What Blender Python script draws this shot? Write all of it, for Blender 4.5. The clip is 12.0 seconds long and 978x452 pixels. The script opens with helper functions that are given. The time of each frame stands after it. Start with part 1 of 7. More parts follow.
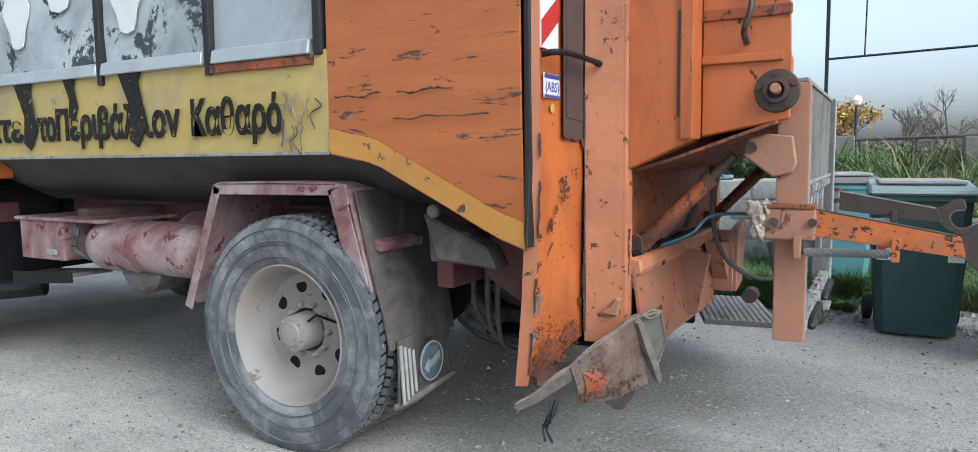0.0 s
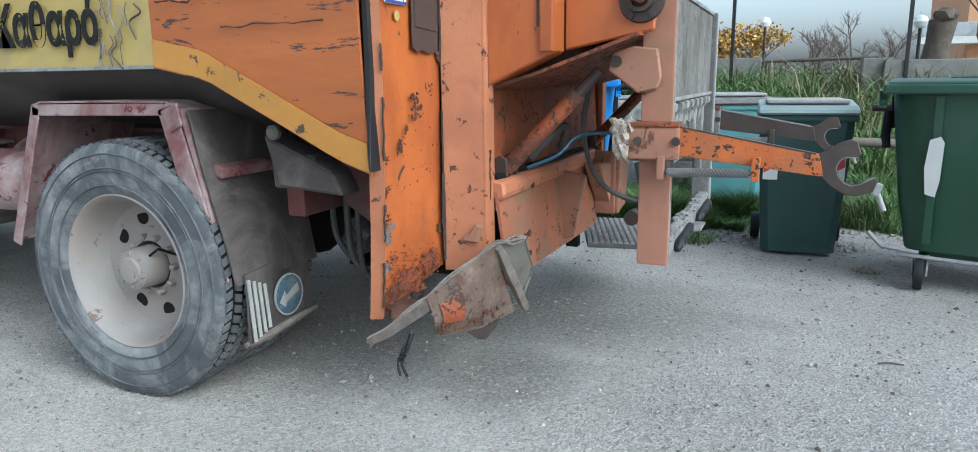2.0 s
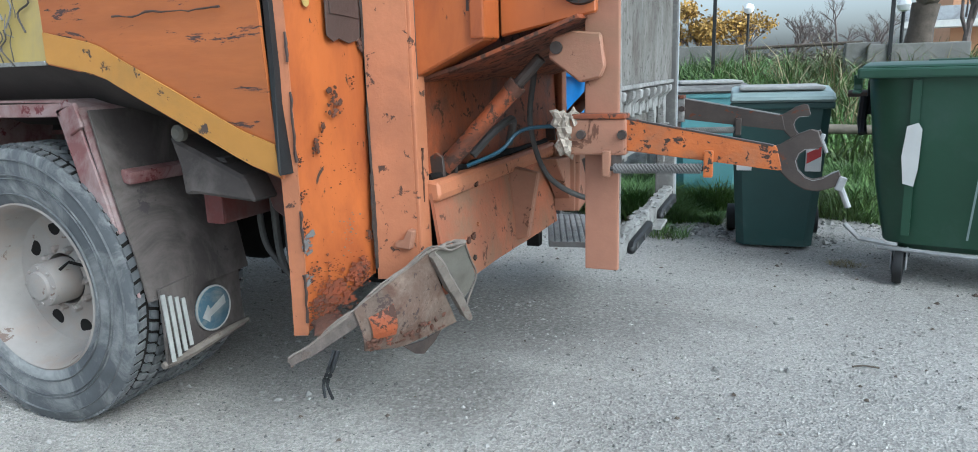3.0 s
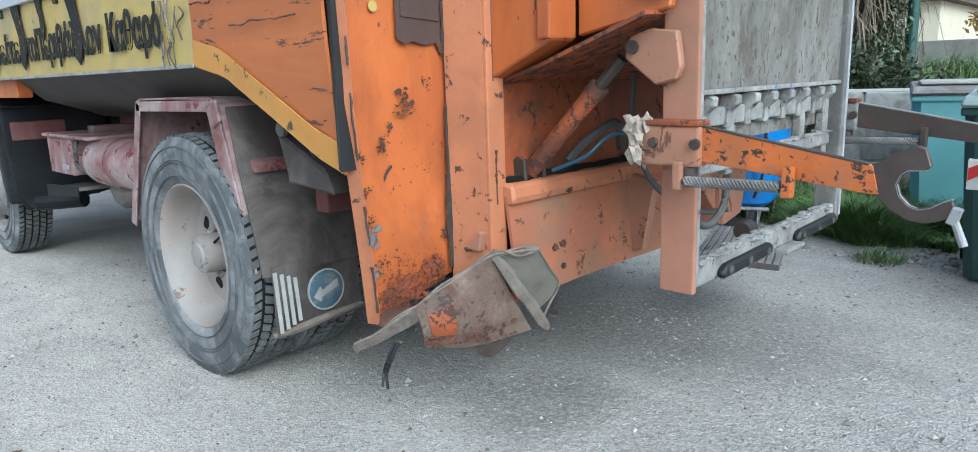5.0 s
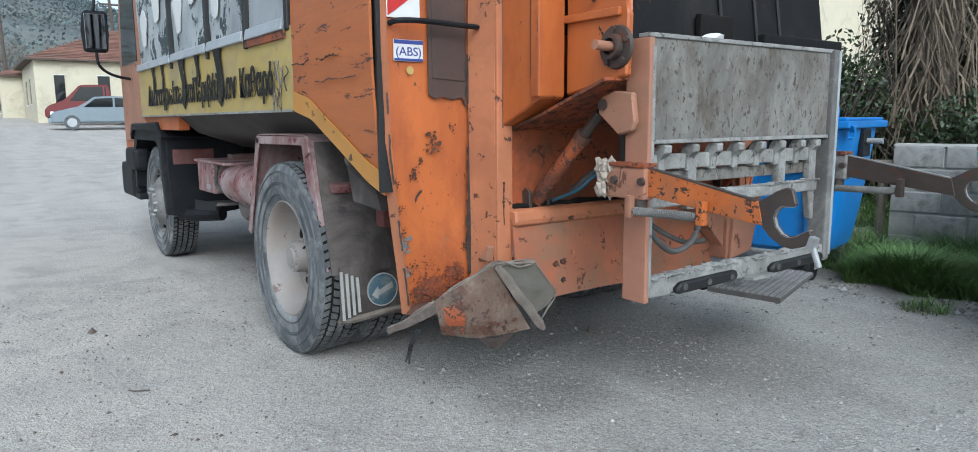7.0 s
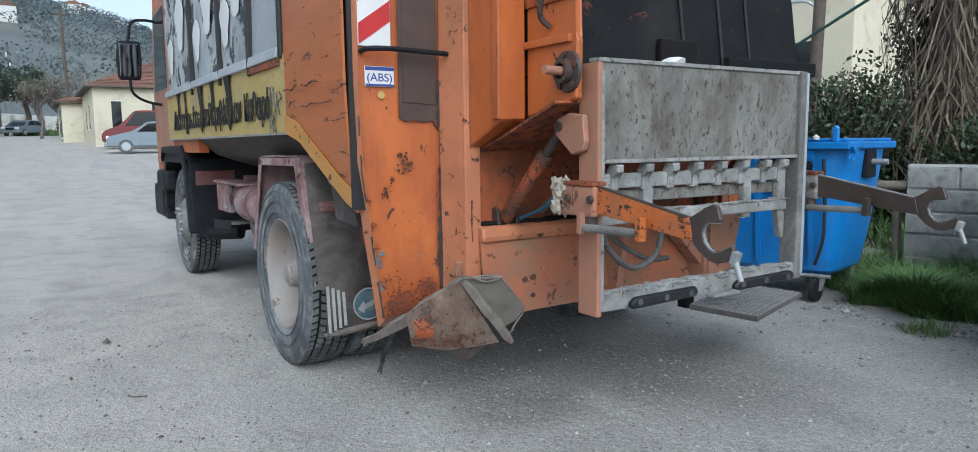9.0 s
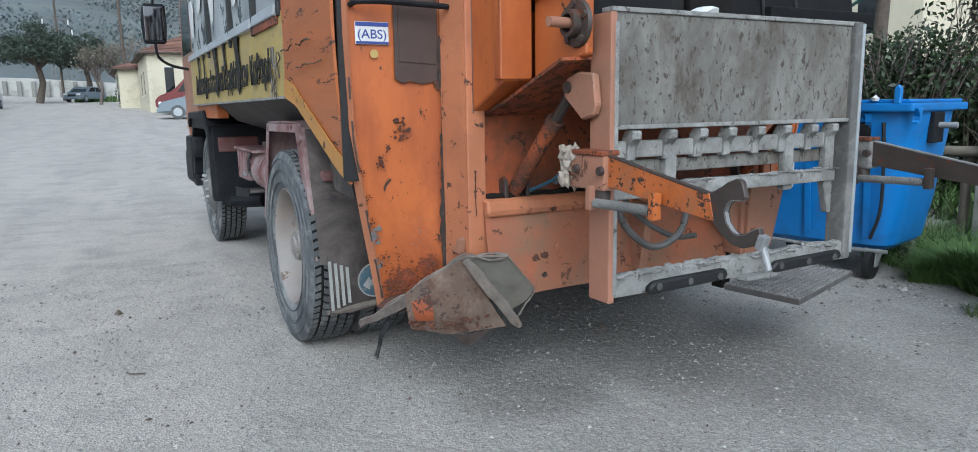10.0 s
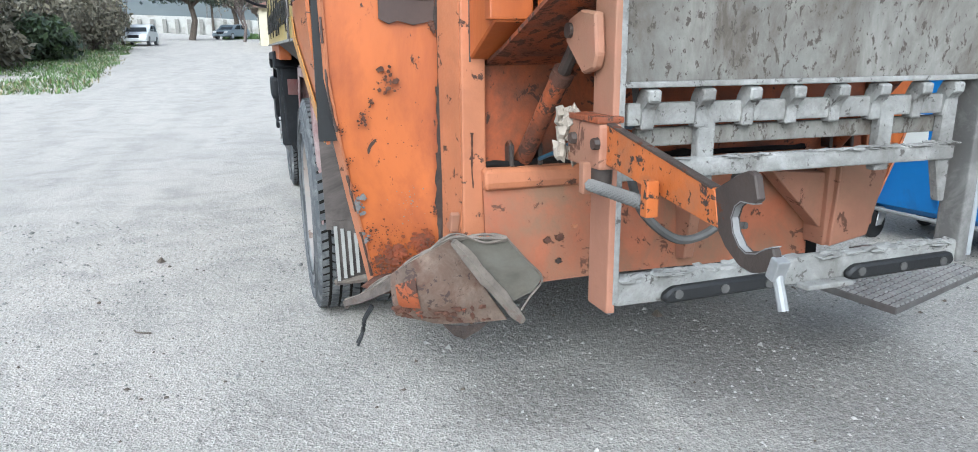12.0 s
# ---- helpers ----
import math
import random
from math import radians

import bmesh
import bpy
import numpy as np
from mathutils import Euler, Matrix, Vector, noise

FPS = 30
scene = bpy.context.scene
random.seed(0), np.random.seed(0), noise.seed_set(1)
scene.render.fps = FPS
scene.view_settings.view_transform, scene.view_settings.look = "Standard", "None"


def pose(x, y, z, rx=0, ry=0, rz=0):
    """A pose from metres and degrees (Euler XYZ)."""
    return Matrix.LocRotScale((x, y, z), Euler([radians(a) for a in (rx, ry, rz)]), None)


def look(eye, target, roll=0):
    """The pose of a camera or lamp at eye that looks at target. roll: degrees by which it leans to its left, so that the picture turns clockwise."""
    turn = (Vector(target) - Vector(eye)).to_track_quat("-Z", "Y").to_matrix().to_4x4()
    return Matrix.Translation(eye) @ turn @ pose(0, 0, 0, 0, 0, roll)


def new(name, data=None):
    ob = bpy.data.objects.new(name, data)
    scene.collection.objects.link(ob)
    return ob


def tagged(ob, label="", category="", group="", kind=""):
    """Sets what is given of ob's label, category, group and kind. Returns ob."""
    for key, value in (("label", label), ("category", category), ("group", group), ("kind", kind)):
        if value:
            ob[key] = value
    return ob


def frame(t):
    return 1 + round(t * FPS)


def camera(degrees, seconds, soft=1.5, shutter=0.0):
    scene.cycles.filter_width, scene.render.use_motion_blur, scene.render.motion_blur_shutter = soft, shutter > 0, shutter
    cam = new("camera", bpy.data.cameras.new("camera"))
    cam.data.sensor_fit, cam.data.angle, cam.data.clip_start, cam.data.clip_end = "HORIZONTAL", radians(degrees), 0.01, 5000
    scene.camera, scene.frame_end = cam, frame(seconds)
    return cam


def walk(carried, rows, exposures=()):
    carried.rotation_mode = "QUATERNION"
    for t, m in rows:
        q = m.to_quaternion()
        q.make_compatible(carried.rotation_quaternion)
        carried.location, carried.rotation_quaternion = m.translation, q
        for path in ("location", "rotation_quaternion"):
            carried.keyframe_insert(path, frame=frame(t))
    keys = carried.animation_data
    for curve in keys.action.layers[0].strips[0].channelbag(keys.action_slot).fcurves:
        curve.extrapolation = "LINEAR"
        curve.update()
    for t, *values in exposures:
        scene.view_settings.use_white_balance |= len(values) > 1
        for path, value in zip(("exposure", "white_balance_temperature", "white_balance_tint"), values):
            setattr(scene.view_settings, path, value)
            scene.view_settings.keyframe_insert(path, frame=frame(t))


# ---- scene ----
cam = camera(68.6, 12.0, soft=0.9)
PATH = [
    (0, (1.223, -2.289, 1.28), (0.252, -0.552, 1.086), -0.7),
    (0.5, (1.229, -2.27, 1.274), (0.362, -0.482, 1.046), -0.9),
    (1, (1.23, -2.233, 1.262), (0.496, -0.406, 0.907), -1.9),
    (1.5, (1.282, -2.133, 1.243), (0.569, -0.311, 0.827), -1.9),
    (2, (1.369, -2.006, 1.247), (0.594, -0.207, 0.844), -0.7),
    (2.5, (1.415, -1.909, 1.25), (0.663, -0.104, 0.831), -1.4),
    (2.7, (1.43, -1.846, 1.244), (0.705, -0.029, 0.829), -2.0),
    (4.3, (1.706, -1.299, 1.226), (0.508, 0.24, 0.784), -1.1),
    (4.5, (1.763, -1.296, 1.23), (0.503, 0.202, 0.82), -1.7),
    (5, (1.936, -1.342, 1.234), (0.586, 0.075, 0.822), -1.8),
    (5.5, (2.126, -1.377, 1.25), (0.732, 0.007, 0.875), -2.6),
    (6, (2.363, -1.356, 1.247), (0.833, -0.114, 0.907), -0.6),
    (6.5, (2.54, -1.37, 1.241), (0.957, -0.179, 0.967), -0.8),
    (7, (2.699, -1.418, 1.247), (1.098, -0.256, 0.955), -0.4),
    (7.2, (2.753, -1.42, 1.249), (1.16, -0.243, 0.971), -0.5),
    (8.8, (3.0, -1.254, 1.243), (1.318, -0.193, 1.029), -0.6),
    (9, (2.99, -1.226, 1.238), (1.312, -0.161, 1.009), -0.6),
    (9.5, (2.904, -1.085, 1.227), (1.207, -0.061, 0.961), 0.3),
    (10, (2.831, -0.92, 1.235), (1.095, 0.017, 0.91), -0.9),
    (10.5, (2.812, -0.702, 1.236), (1.02, 0.113, 0.88), 0.3),
    (11, (2.781, -0.515, 1.255), (0.949, 0.179, 0.852), -0.2),
    (11.5, (2.655, -0.39, 1.251), (0.822, 0.261, 0.785), -0.4),
    (12, (2.552, -0.302, 1.254), (0.707, 0.3, 0.775), -0.4),
]
EXPOSURES = [(0, 0.96, 5600, 3), (0.5, 1.0, 5500, 2), (1, 1.02, 5400, 0), (2.5, 1.02, 5400, 0), (4.5, 1.1, 5350, -1), (5.5, 1.17, 5350, 0), (6, 1.16, 5400, 1), (6.5, 0.98, 5450, 2), (7.2, 0.68, 5500, 2), (9, 0.56, 5450, 3), (10, 0.58, 5450, 3), (10.5, 0.75, 5500, 3), (11, 1.18, 5550, 3), (12, 1.24, 5550, 3)]
walk(cam, [(t, look(eye, target, roll)) for t, eye, target, roll in PATH], EXPOSURES)

# ---- world ----
world = bpy.data.worlds.new("sky")
scene.world = world
world.use_nodes = True
wn, wl = world.node_tree.nodes, world.node_tree.links
wn.clear()
sky = wn.new("ShaderNodeTexSky")
sky.sky_type, sky.sun_disc = "NISHITA", False
sky.sun_elevation, sky.sun_rotation = radians(38), radians(115)
sky.air_density, sky.dust_density, sky.ozone_density = 1.0, 4.0, 1.0
pale = wn.new("ShaderNodeHueSaturation")
pale.inputs["Saturation"].default_value = 0.36
glow = wn.new("ShaderNodeBackground")
glow.inputs["Strength"].default_value = 0.15
wout = wn.new("ShaderNodeOutputWorld")
wl.new(sky.outputs[0], pale.inputs["Color"])
wl.new(pale.outputs[0], glow.inputs["Color"])
wl.new(glow.outputs[0], wout.inputs["Surface"])

sun_data = bpy.data.lights.new("sun", "SUN")
sun_data.energy, sun_data.angle, sun_data.color = 0.5, radians(30), (1.0, 0.98, 0.95)
sun = new("sun", sun_data)
sun.matrix_world = look((9.06, -4.23, 7.8), (0, 0, 0))


# ---- materials ----
def mat(name, base, rough=0.6, metal=0.0, vary=0.25, scale=5.0, grime=None, grime_amt=0.0, grime_scale=2.0,
        chip=None, chip_amt=0.0, chip_scale=14.0, bump=0.12, bump_scale=70.0, stretch=(1, 1, 1), island=0.0, obj=0.0):
    """Paint, metal, rubber or stone: base colour that varies at two scales, soft grime, hard-edged chips and a fine relief."""
    m = bpy.data.materials.new(name)
    m.use_nodes = True
    n, l = m.node_tree.nodes, m.node_tree.links
    b = n["Principled BSDF"]
    tc = n.new("ShaderNodeTexCoord")
    mp = n.new("ShaderNodeMapping")
    mp.inputs["Scale"].default_value = stretch
    l.new(tc.outputs["Object"], mp.inputs["Vector"])

    def tex(sc, detail=6.0, rg=0.6, dist=0.0):
        t = n.new("ShaderNodeTexNoise")
        t.inputs["Scale"].default_value, t.inputs["Detail"].default_value = sc, detail
        t.inputs["Roughness"].default_value, t.inputs["Distortion"].default_value = rg, dist
        l.new(mp.outputs[0], t.inputs["Vector"])
        return t.outputs["Fac"]

    def span(fac, a, c, lo=0.0, hi=1.0):
        r = n.new("ShaderNodeMapRange")
        r.inputs["From Min"].default_value, r.inputs["From Max"].default_value = a, c
        r.inputs["To Min"].default_value, r.inputs["To Max"].default_value = lo, hi
        l.new(fac, r.inputs["Value"])
        return r.outputs[0]

    def mix(fac, a, c, blend="MIX"):
        x = n.new("ShaderNodeMix")
        x.data_type, x.blend_type = "RGBA", blend
        for v, k in ((fac, 0), (a, 6), (c, 7)):
            if isinstance(v, (int, float)):
                x.inputs[k].default_value = v
            elif isinstance(v, tuple):
                x.inputs[k].default_value = (*v, 1)
            else:
                l.new(v, x.inputs[k])
        return x.outputs[2]

    dark, light = tuple(c * (1 - vary) for c in base), tuple(min(1, c * (1 + vary)) for c in base)
    col = mix(span(tex(scale), 0.3, 0.7), dark, light)
    col = mix(span(tex(scale * 9, 3), 0.3, 0.75, 0.0, 0.35), col, dark)
    rgh = None
    if grime:
        g = span(tex(grime_scale, 8, 0.68, 0.6), 0.62 - 0.3 * grime_amt, 0.78 - 0.2 * grime_amt)
        col = mix(g, col, grime)
    if chip:
        c = span(tex(chip_scale, 7, 0.7, 0.4), 0.66 - 0.16 * chip_amt, 0.69 - 0.16 * chip_amt)
        col = mix(c, col, chip)
        rgh = span(c, 0, 1, rough, 0.85)
    if island or obj:
        info = n.new("ShaderNodeNewGeometry" if island else "ShaderNodeObjectInfo")
        rnd = info.outputs["Random Per Island" if island else "Random"]
        amt = island or obj
        hsv = n.new("ShaderNodeHueSaturation")
        l.new(span(rnd, 0, 1, 1 - amt, 1 + amt), hsv.inputs["Value"])
        l.new(col, hsv.inputs["Color"])
        col = hsv.outputs[0]
    l.new(col, b.inputs["Base Color"])
    if rgh is not None:
        l.new(rgh, b.inputs["Roughness"])
    else:
        b.inputs["Roughness"].default_value = rough
    b.inputs["Metallic"].default_value = metal
    if bump:
        bp = n.new("ShaderNodeBump")
        bp.inputs["Strength"].default_value, bp.inputs["Distance"].default_value = bump, 0.01
        l.new(tex(bump_scale, 5), bp.inputs["Height"])
        l.new(bp.outputs[0], b.inputs["Normal"])
    return m


RUST, DUST, SOOT = (0.055, 0.025, 0.016), (0.30, 0.27, 0.24), (0.025, 0.023, 0.022)
M = {}
M["orange"] = mat("orange_paint", (0.40, 0.106, 0.024), 0.42, vary=0.14, scale=2.5, grime=(0.235, 0.056, 0.017), grime_amt=0.62, grime_scale=3, chip=(0.042, 0.0243, 0.0176), chip_amt=0.2, chip_scale=18, bump=0.1, bump_scale=25, stretch=(1, 1, 0.4))
M["orange_scratched"] = mat("scratched_orange_paint", (0.357, 0.106, 0.0275), 0.45, vary=0.16, scale=2.2, grime=(0.308, 0.0832, 0.022), grime_amt=0.35, grime_scale=1.6, chip=(0.0595, 0.0352, 0.033), chip_amt=0.38, chip_scale=5, stretch=(1, 1, 5.5), bump=0.1, bump_scale=9)
M["orange_rusty"] = mat("rust_eaten_orange_paint", (0.294, 0.0672, 0.0165), 0.6, vary=0.25, scale=4, grime=(0.098, 0.032, 0.0154), grime_amt=0.75, grime_scale=5, chip=RUST, chip_amt=0.8, chip_scale=24, bump=0.3)
M["orange_arm"] = mat("chipped_orange_arm_paint", (0.406, 0.106, 0.0193), 0.55, vary=0.18, scale=8, grime=(0.266, 0.102, 0.044), grime_amt=0.4, grime_scale=9, chip=(0.035, 0.0224, 0.0176), chip_amt=0.62, chip_scale=26, bump=0.2)
M["orange_faded"] = mat("dust_faded_orange_paint", (0.31, 0.142, 0.088), 0.65, vary=0.2, scale=3.2, grime=(0.238, 0.128, 0.077), grime_amt=0.5, grime_scale=2.6, chip=(0.112, 0.048, 0.0275), chip_amt=0.35, chip_scale=10, bump=0.15)
M["orange_pale"] = mat("sun_faded_orange_paint", (0.38, 0.142, 0.066), 0.55, vary=0.14, scale=5, grime=(0.28, 0.109, 0.055), grime_amt=0.45, grime_scale=4, chip=(0.063, 0.032, 0.022), chip_amt=0.34, chip_scale=18, bump=0.15)
M["trough"] = mat("dusty_trough_paint", (0.335, 0.108, 0.052), 0.65, vary=0.2, scale=3.2, grime=(0.21, 0.109, 0.0633), grime_amt=0.72, grime_scale=4, chip=(0.098, 0.0416, 0.0248), chip_amt=0.42, chip_scale=15, bump=0.2)
M["orange_worn"] = mat("worn_grimy_orange_paint", (0.28, 0.064, 0.0165), 0.6, vary=0.2, scale=4, grime=(0.084, 0.032, 0.0165), grime_amt=0.62, grime_scale=3.5, chip=RUST, chip_amt=0.5, chip_scale=16, bump=0.2)
M["hook_bright"] = mat("worn_bright_hook_steel", (0.21, 0.205, 0.20), 0.65, metal=0.2, vary=0.25, scale=20, chip=(0.0888, 0.0592, 0.0444), chip_amt=0.35, chip_scale=25)
M["bare_grey"] = mat("bare_grey_metal", (0.148, 0.141, 0.137), 0.6, vary=0.2, scale=20)
M["rust_orange"] = mat("brown_orange_rust", (0.19, 0.042, 0.013), 0.85, vary=0.45, scale=30, grime=(0.07, 0.026, 0.013), grime_amt=0.6, grime_scale=14, bump=0.4)
M["tread_stud"] = mat("worn_tread_diamonds", (0.252, 0.244, 0.237), 0.65, metal=0.2, vary=0.2, scale=12)
M["mud_grey"] = mat("grey_crusted_mud", (0.085, 0.068, 0.058), 0.95, vary=0.45, scale=22, chip=(0.07, 0.05, 0.04), chip_amt=0.6, chip_scale=28, bump=0.9, bump_scale=45)
M["scoop_dark"] = mat("rusted_dark_steel", (0.036, 0.024, 0.019), 0.9, vary=0.45, scale=18, chip=(0.0198, 0.0145, 0.0132), chip_amt=0.5, chip_scale=20, bump=0.7)
M["yellow"] = mat("faded_yellow_paint", (0.392, 0.289, 0.0888), 0.5, vary=0.12, scale=2.5, grime=(0.266, 0.215, 0.118), grime_amt=0.45, grime_scale=2.5, chip=(0.222, 0.178, 0.148), chip_amt=0.22, chip_scale=12, bump=0.06, bump_scale=18)
M["yellow_stripe"] = mat("amber_stripe_paint", (0.429, 0.2, 0.037), 0.48, vary=0.12, scale=3, grime=(0.296, 0.163, 0.0444), grime_amt=0.3, chip=(0.0666, 0.0444, 0.037), chip_amt=0.32, chip_scale=11)
M["maroon"] = mat("dusty_maroon_paint", (0.165, 0.066, 0.062), 0.7, vary=0.25, scale=4, grime=(0.31, 0.245, 0.235), grime_amt=0.7, grime_scale=3.5, chip=(0.11, 0.02, 0.022), chip_amt=0.4, chip_scale=8, bump=0.15)
M["maroon_dark"] = mat("dirty_red_chassis_paint", (0.12, 0.032, 0.028), 0.7, vary=0.3, scale=4, grime=(0.12, 0.095, 0.085), grime_amt=0.6, grime_scale=3)
M["fender_dust"] = mat("mud_dusted_fender_sheet", (0.052, 0.042, 0.038), 0.85, vary=0.35, scale=4, grime=(0.125, 0.106, 0.095), grime_amt=0.62, grime_scale=3, chip=(0.045, 0.036, 0.036), chip_amt=0.3, chip_scale=5)
M["tyre"] = mat("dusty_tyre_rubber", (0.072, 0.076, 0.081), 0.85, vary=0.25, scale=6, grime=(0.235, 0.235, 0.23), grime_amt=0.6, grime_scale=5, bump=0.15)
M["tread"] = mat("tyre_tread_rubber", (0.075, 0.078, 0.082), 0.85, vary=0.25, scale=10, grime=(0.15, 0.15, 0.15), grime_amt=0.5, grime_scale=9)
M["rim"] = mat("dusty_beige_rim_paint", (0.235, 0.212, 0.196), 0.65, vary=0.12, scale=5, grime=(0.25, 0.20, 0.17), grime_amt=0.5, grime_scale=6, chip=(0.14, 0.10, 0.08), chip_amt=0.15)
# near-black for oily undersides; in holes and grooves it paints their shade
M["dark"] = mat("oily_black_and_recess_shade", (0.00858, 0.00726, 0.0066), 0.8, vary=0.4, scale=6)
M["belly"] = mat("dirty_grey_belly_sheet", (0.054, 0.045, 0.0414), 0.8, vary=0.3, scale=3, grime=(0.036, 0.0297, 0.027), grime_amt=0.5)
M["black"] = mat("scuffed_black_plastic", (0.00858, 0.00924, 0.0112), 0.55, vary=0.3, scale=6, grime=(0.0198, 0.0198, 0.0198), grime_amt=0.3, grime_scale=4)
M["seal"] = mat("black_rubber_seal", (0.00924, 0.00924, 0.0099), 0.6, vary=0.3)
M["shield"] = mat("worn_black_hopper_sheet", (0.00726, 0.00726, 0.00792), 0.75, vary=0.35, scale=3, grime=(0.0172, 0.0158, 0.0152), grime_amt=0.5, grime_scale=2.2, chip=(0.0858, 0.033, 0.0198), chip_amt=0.2, chip_scale=5)
M["gate"] = mat("cement_crusted_gate_sheet", (0.182, 0.174, 0.157), 0.9, vary=0.34, scale=6, grime=(0.0777, 0.0651, 0.0518), grime_amt=0.78, grime_scale=5, chip=(0.0555, 0.0444, 0.0355), chip_amt=0.58, chip_scale=44, bump=0.6, bump_scale=40, stretch=(1, 1, 0.6))
M["crust"] = mat("cement_crusted_steel", (0.25, 0.245, 0.232), 0.92, vary=0.32, scale=9, grime=(0.148, 0.141, 0.13), grime_amt=0.55, grime_scale=7, chip=(0.0814, 0.074, 0.0666), chip_amt=0.42, chip_scale=25, bump=0.8, bump_scale=45)
M["post_grey"] = mat("grey_worn_post", (0.115, 0.11, 0.104), 0.8, vary=0.2, scale=6, grime=(0.237, 0.229, 0.215), grime_amt=0.5, grime_scale=5)
M["hook"] = mat("dark_worn_hook_steel", (0.048, 0.035, 0.029), 0.5, metal=0.12, vary=0.3, scale=10, chip=(0.106, 0.0363, 0.0165), chip_amt=0.5, chip_scale=14)
M["steel"] = mat("worn_bare_steel", (0.30, 0.30, 0.30), 0.6, metal=0.4, vary=0.25, scale=12)
M["tread_plate"] = mat("dull_tread_plate", (0.126, 0.12, 0.115), 0.7, metal=0.2, vary=0.25, scale=7, grime=(0.0814, 0.0666, 0.0629), grime_amt=0.5)
M["scoop"] = mat("mud_caked_steel", (0.15, 0.108, 0.082), 0.92, vary=0.4, scale=9, grime=(0.085, 0.045, 0.03), grime_amt=0.72, grime_scale=9, chip=(0.05, 0.03, 0.024), chip_amt=0.55, chip_scale=24, bump=0.6, bump_scale=35)
M["scoop_in"] = mat("grey_brown_inner_plate", (0.088, 0.078, 0.062), 0.85, vary=0.35, scale=9, grime=(0.13, 0.12, 0.1), grime_amt=0.6)
M["mud"] = mat("crusted_mud_edge", (0.155, 0.13, 0.11), 0.95, vary=0.3, scale=14, chip=(0.13, 0.09, 0.075), chip_amt=0.5, chip_scale=20, bump=0.9, bump_scale=30)
M["rustedge"] = mat("torn_rusty_steel", (0.0792, 0.033, 0.0198), 0.9, vary=0.5, scale=12, chip=(0.198, 0.0528, 0.0264), chip_amt=0.3, bump=0.6)
M["poster"] = mat("peeling_photo_poster", (0.296, 0.318, 0.326), 0.35, vary=0.35, scale=3, grime=(0.459, 0.474, 0.474), grime_amt=0.6, grime_scale=1.7, chip=(0.037, 0.0481, 0.0518), chip_amt=0.82, chip_scale=4.5, bump=0.05)
M["alu"] = mat("dull_aluminium", (0.385, 0.4, 0.414), 0.45, metal=0.35, vary=0.12, scale=4, grime=(0.266, 0.266, 0.266), grime_amt=0.4)
M["ink"] = mat("black_sign_paint", (0.0132, 0.0125, 0.0119), 0.6, vary=0.3, scale=12, chip=(0.33, 0.238, 0.0594), chip_amt=0.22, chip_scale=30)
M["primer"] = mat("brown_primer_patch", (0.0561, 0.0343, 0.0277), 0.6, vary=0.25, scale=6)
M["white"] = mat("white_print", (0.577, 0.577, 0.562), 0.45, vary=0.06)
M["blue_print"] = mat("blue_print", (0.03, 0.05, 0.22), 0.45, vary=0.15)
M["red"] = mat("red_reflector", (0.385, 0.0163, 0.0148), 0.4, vary=0.12)
M["red_dark"] = mat("dull_red_lamp", (0.25, 0.03, 0.02), 0.4, vary=0.2)
M["disc_blue"] = mat("blue_grey_disc", (0.045, 0.09, 0.12), 0.6, vary=0.15, grime=(0.2, 0.19, 0.17), grime_amt=0.3, grime_scale=8)
M["stripe"] = mat("dusty_white_rubber", (0.296, 0.289, 0.274), 0.8, vary=0.2, scale=12)
M["paper"] = mat("torn_cardboard_wad", (0.296, 0.252, 0.204), 0.9, vary=0.2, scale=12, chip=(0.207, 0.148, 0.111), chip_amt=0.4, bump=0.5)
M["hose"] = mat("old_rubber_hose", (0.066, 0.0627, 0.0594), 0.7, vary=0.3, scale=14)
M["teal_line"] = mat("teal_plastic_line", (0.0099, 0.0495, 0.0792), 0.45, vary=0.2)
M["glass"] = mat("dark_cab_glass", (0.0132, 0.0158, 0.0178), 0.05, vary=0.1, bump=0.0)
M["mirror"] = mat("mirror_glass", (0.12, 0.12, 0.13), 0.04, metal=1.0, vary=0.03, bump=0.0)
M["bin_green"] = mat("dark_green_bin_plastic", (0.0148, 0.0488, 0.0444), 0.5, vary=0.14, scale=3, grime=(0.0444, 0.074, 0.0666), grime_amt=0.3, bump=0.05)
M["bin_lid"] = mat("grey_green_bin_lid", (0.20, 0.255, 0.245), 0.42, vary=0.12, scale=3, bump=0.04)
M["bin_teal"] = mat("sunbleached_teal_plastic", (0.111, 0.266, 0.281), 0.5, vary=0.12, scale=3, grime=(0.111, 0.192, 0.192), grime_amt=0.4)
M["cont_green"] = mat("green_container_plastic", (0.0178, 0.0607, 0.0333), 0.42, vary=0.15, scale=2, grime=(0.0333, 0.074, 0.0518), grime_amt=0.45, grime_scale=2, bump=0.05, bump_scale=20)
M["blue"] = mat("bright_blue_container_plastic", (0.02, 0.165, 0.47), 0.42, vary=0.12, scale=2.5, grime=(0.0222, 0.0888, 0.244), grime_amt=0.35, grime_scale=2, bump=0.05)
M["block"] = mat("grey_concrete_block", (0.29, 0.285, 0.27), 0.95, vary=0.15, scale=5, grime=(0.126, 0.122, 0.111), grime_amt=0.5, grime_scale=4, bump=0.5, bump_scale=60, obj=0.14)
M["mortar"] = mat("pale_mortar", (0.296, 0.289, 0.266), 0.95, vary=0.2, scale=9, bump=0.5)
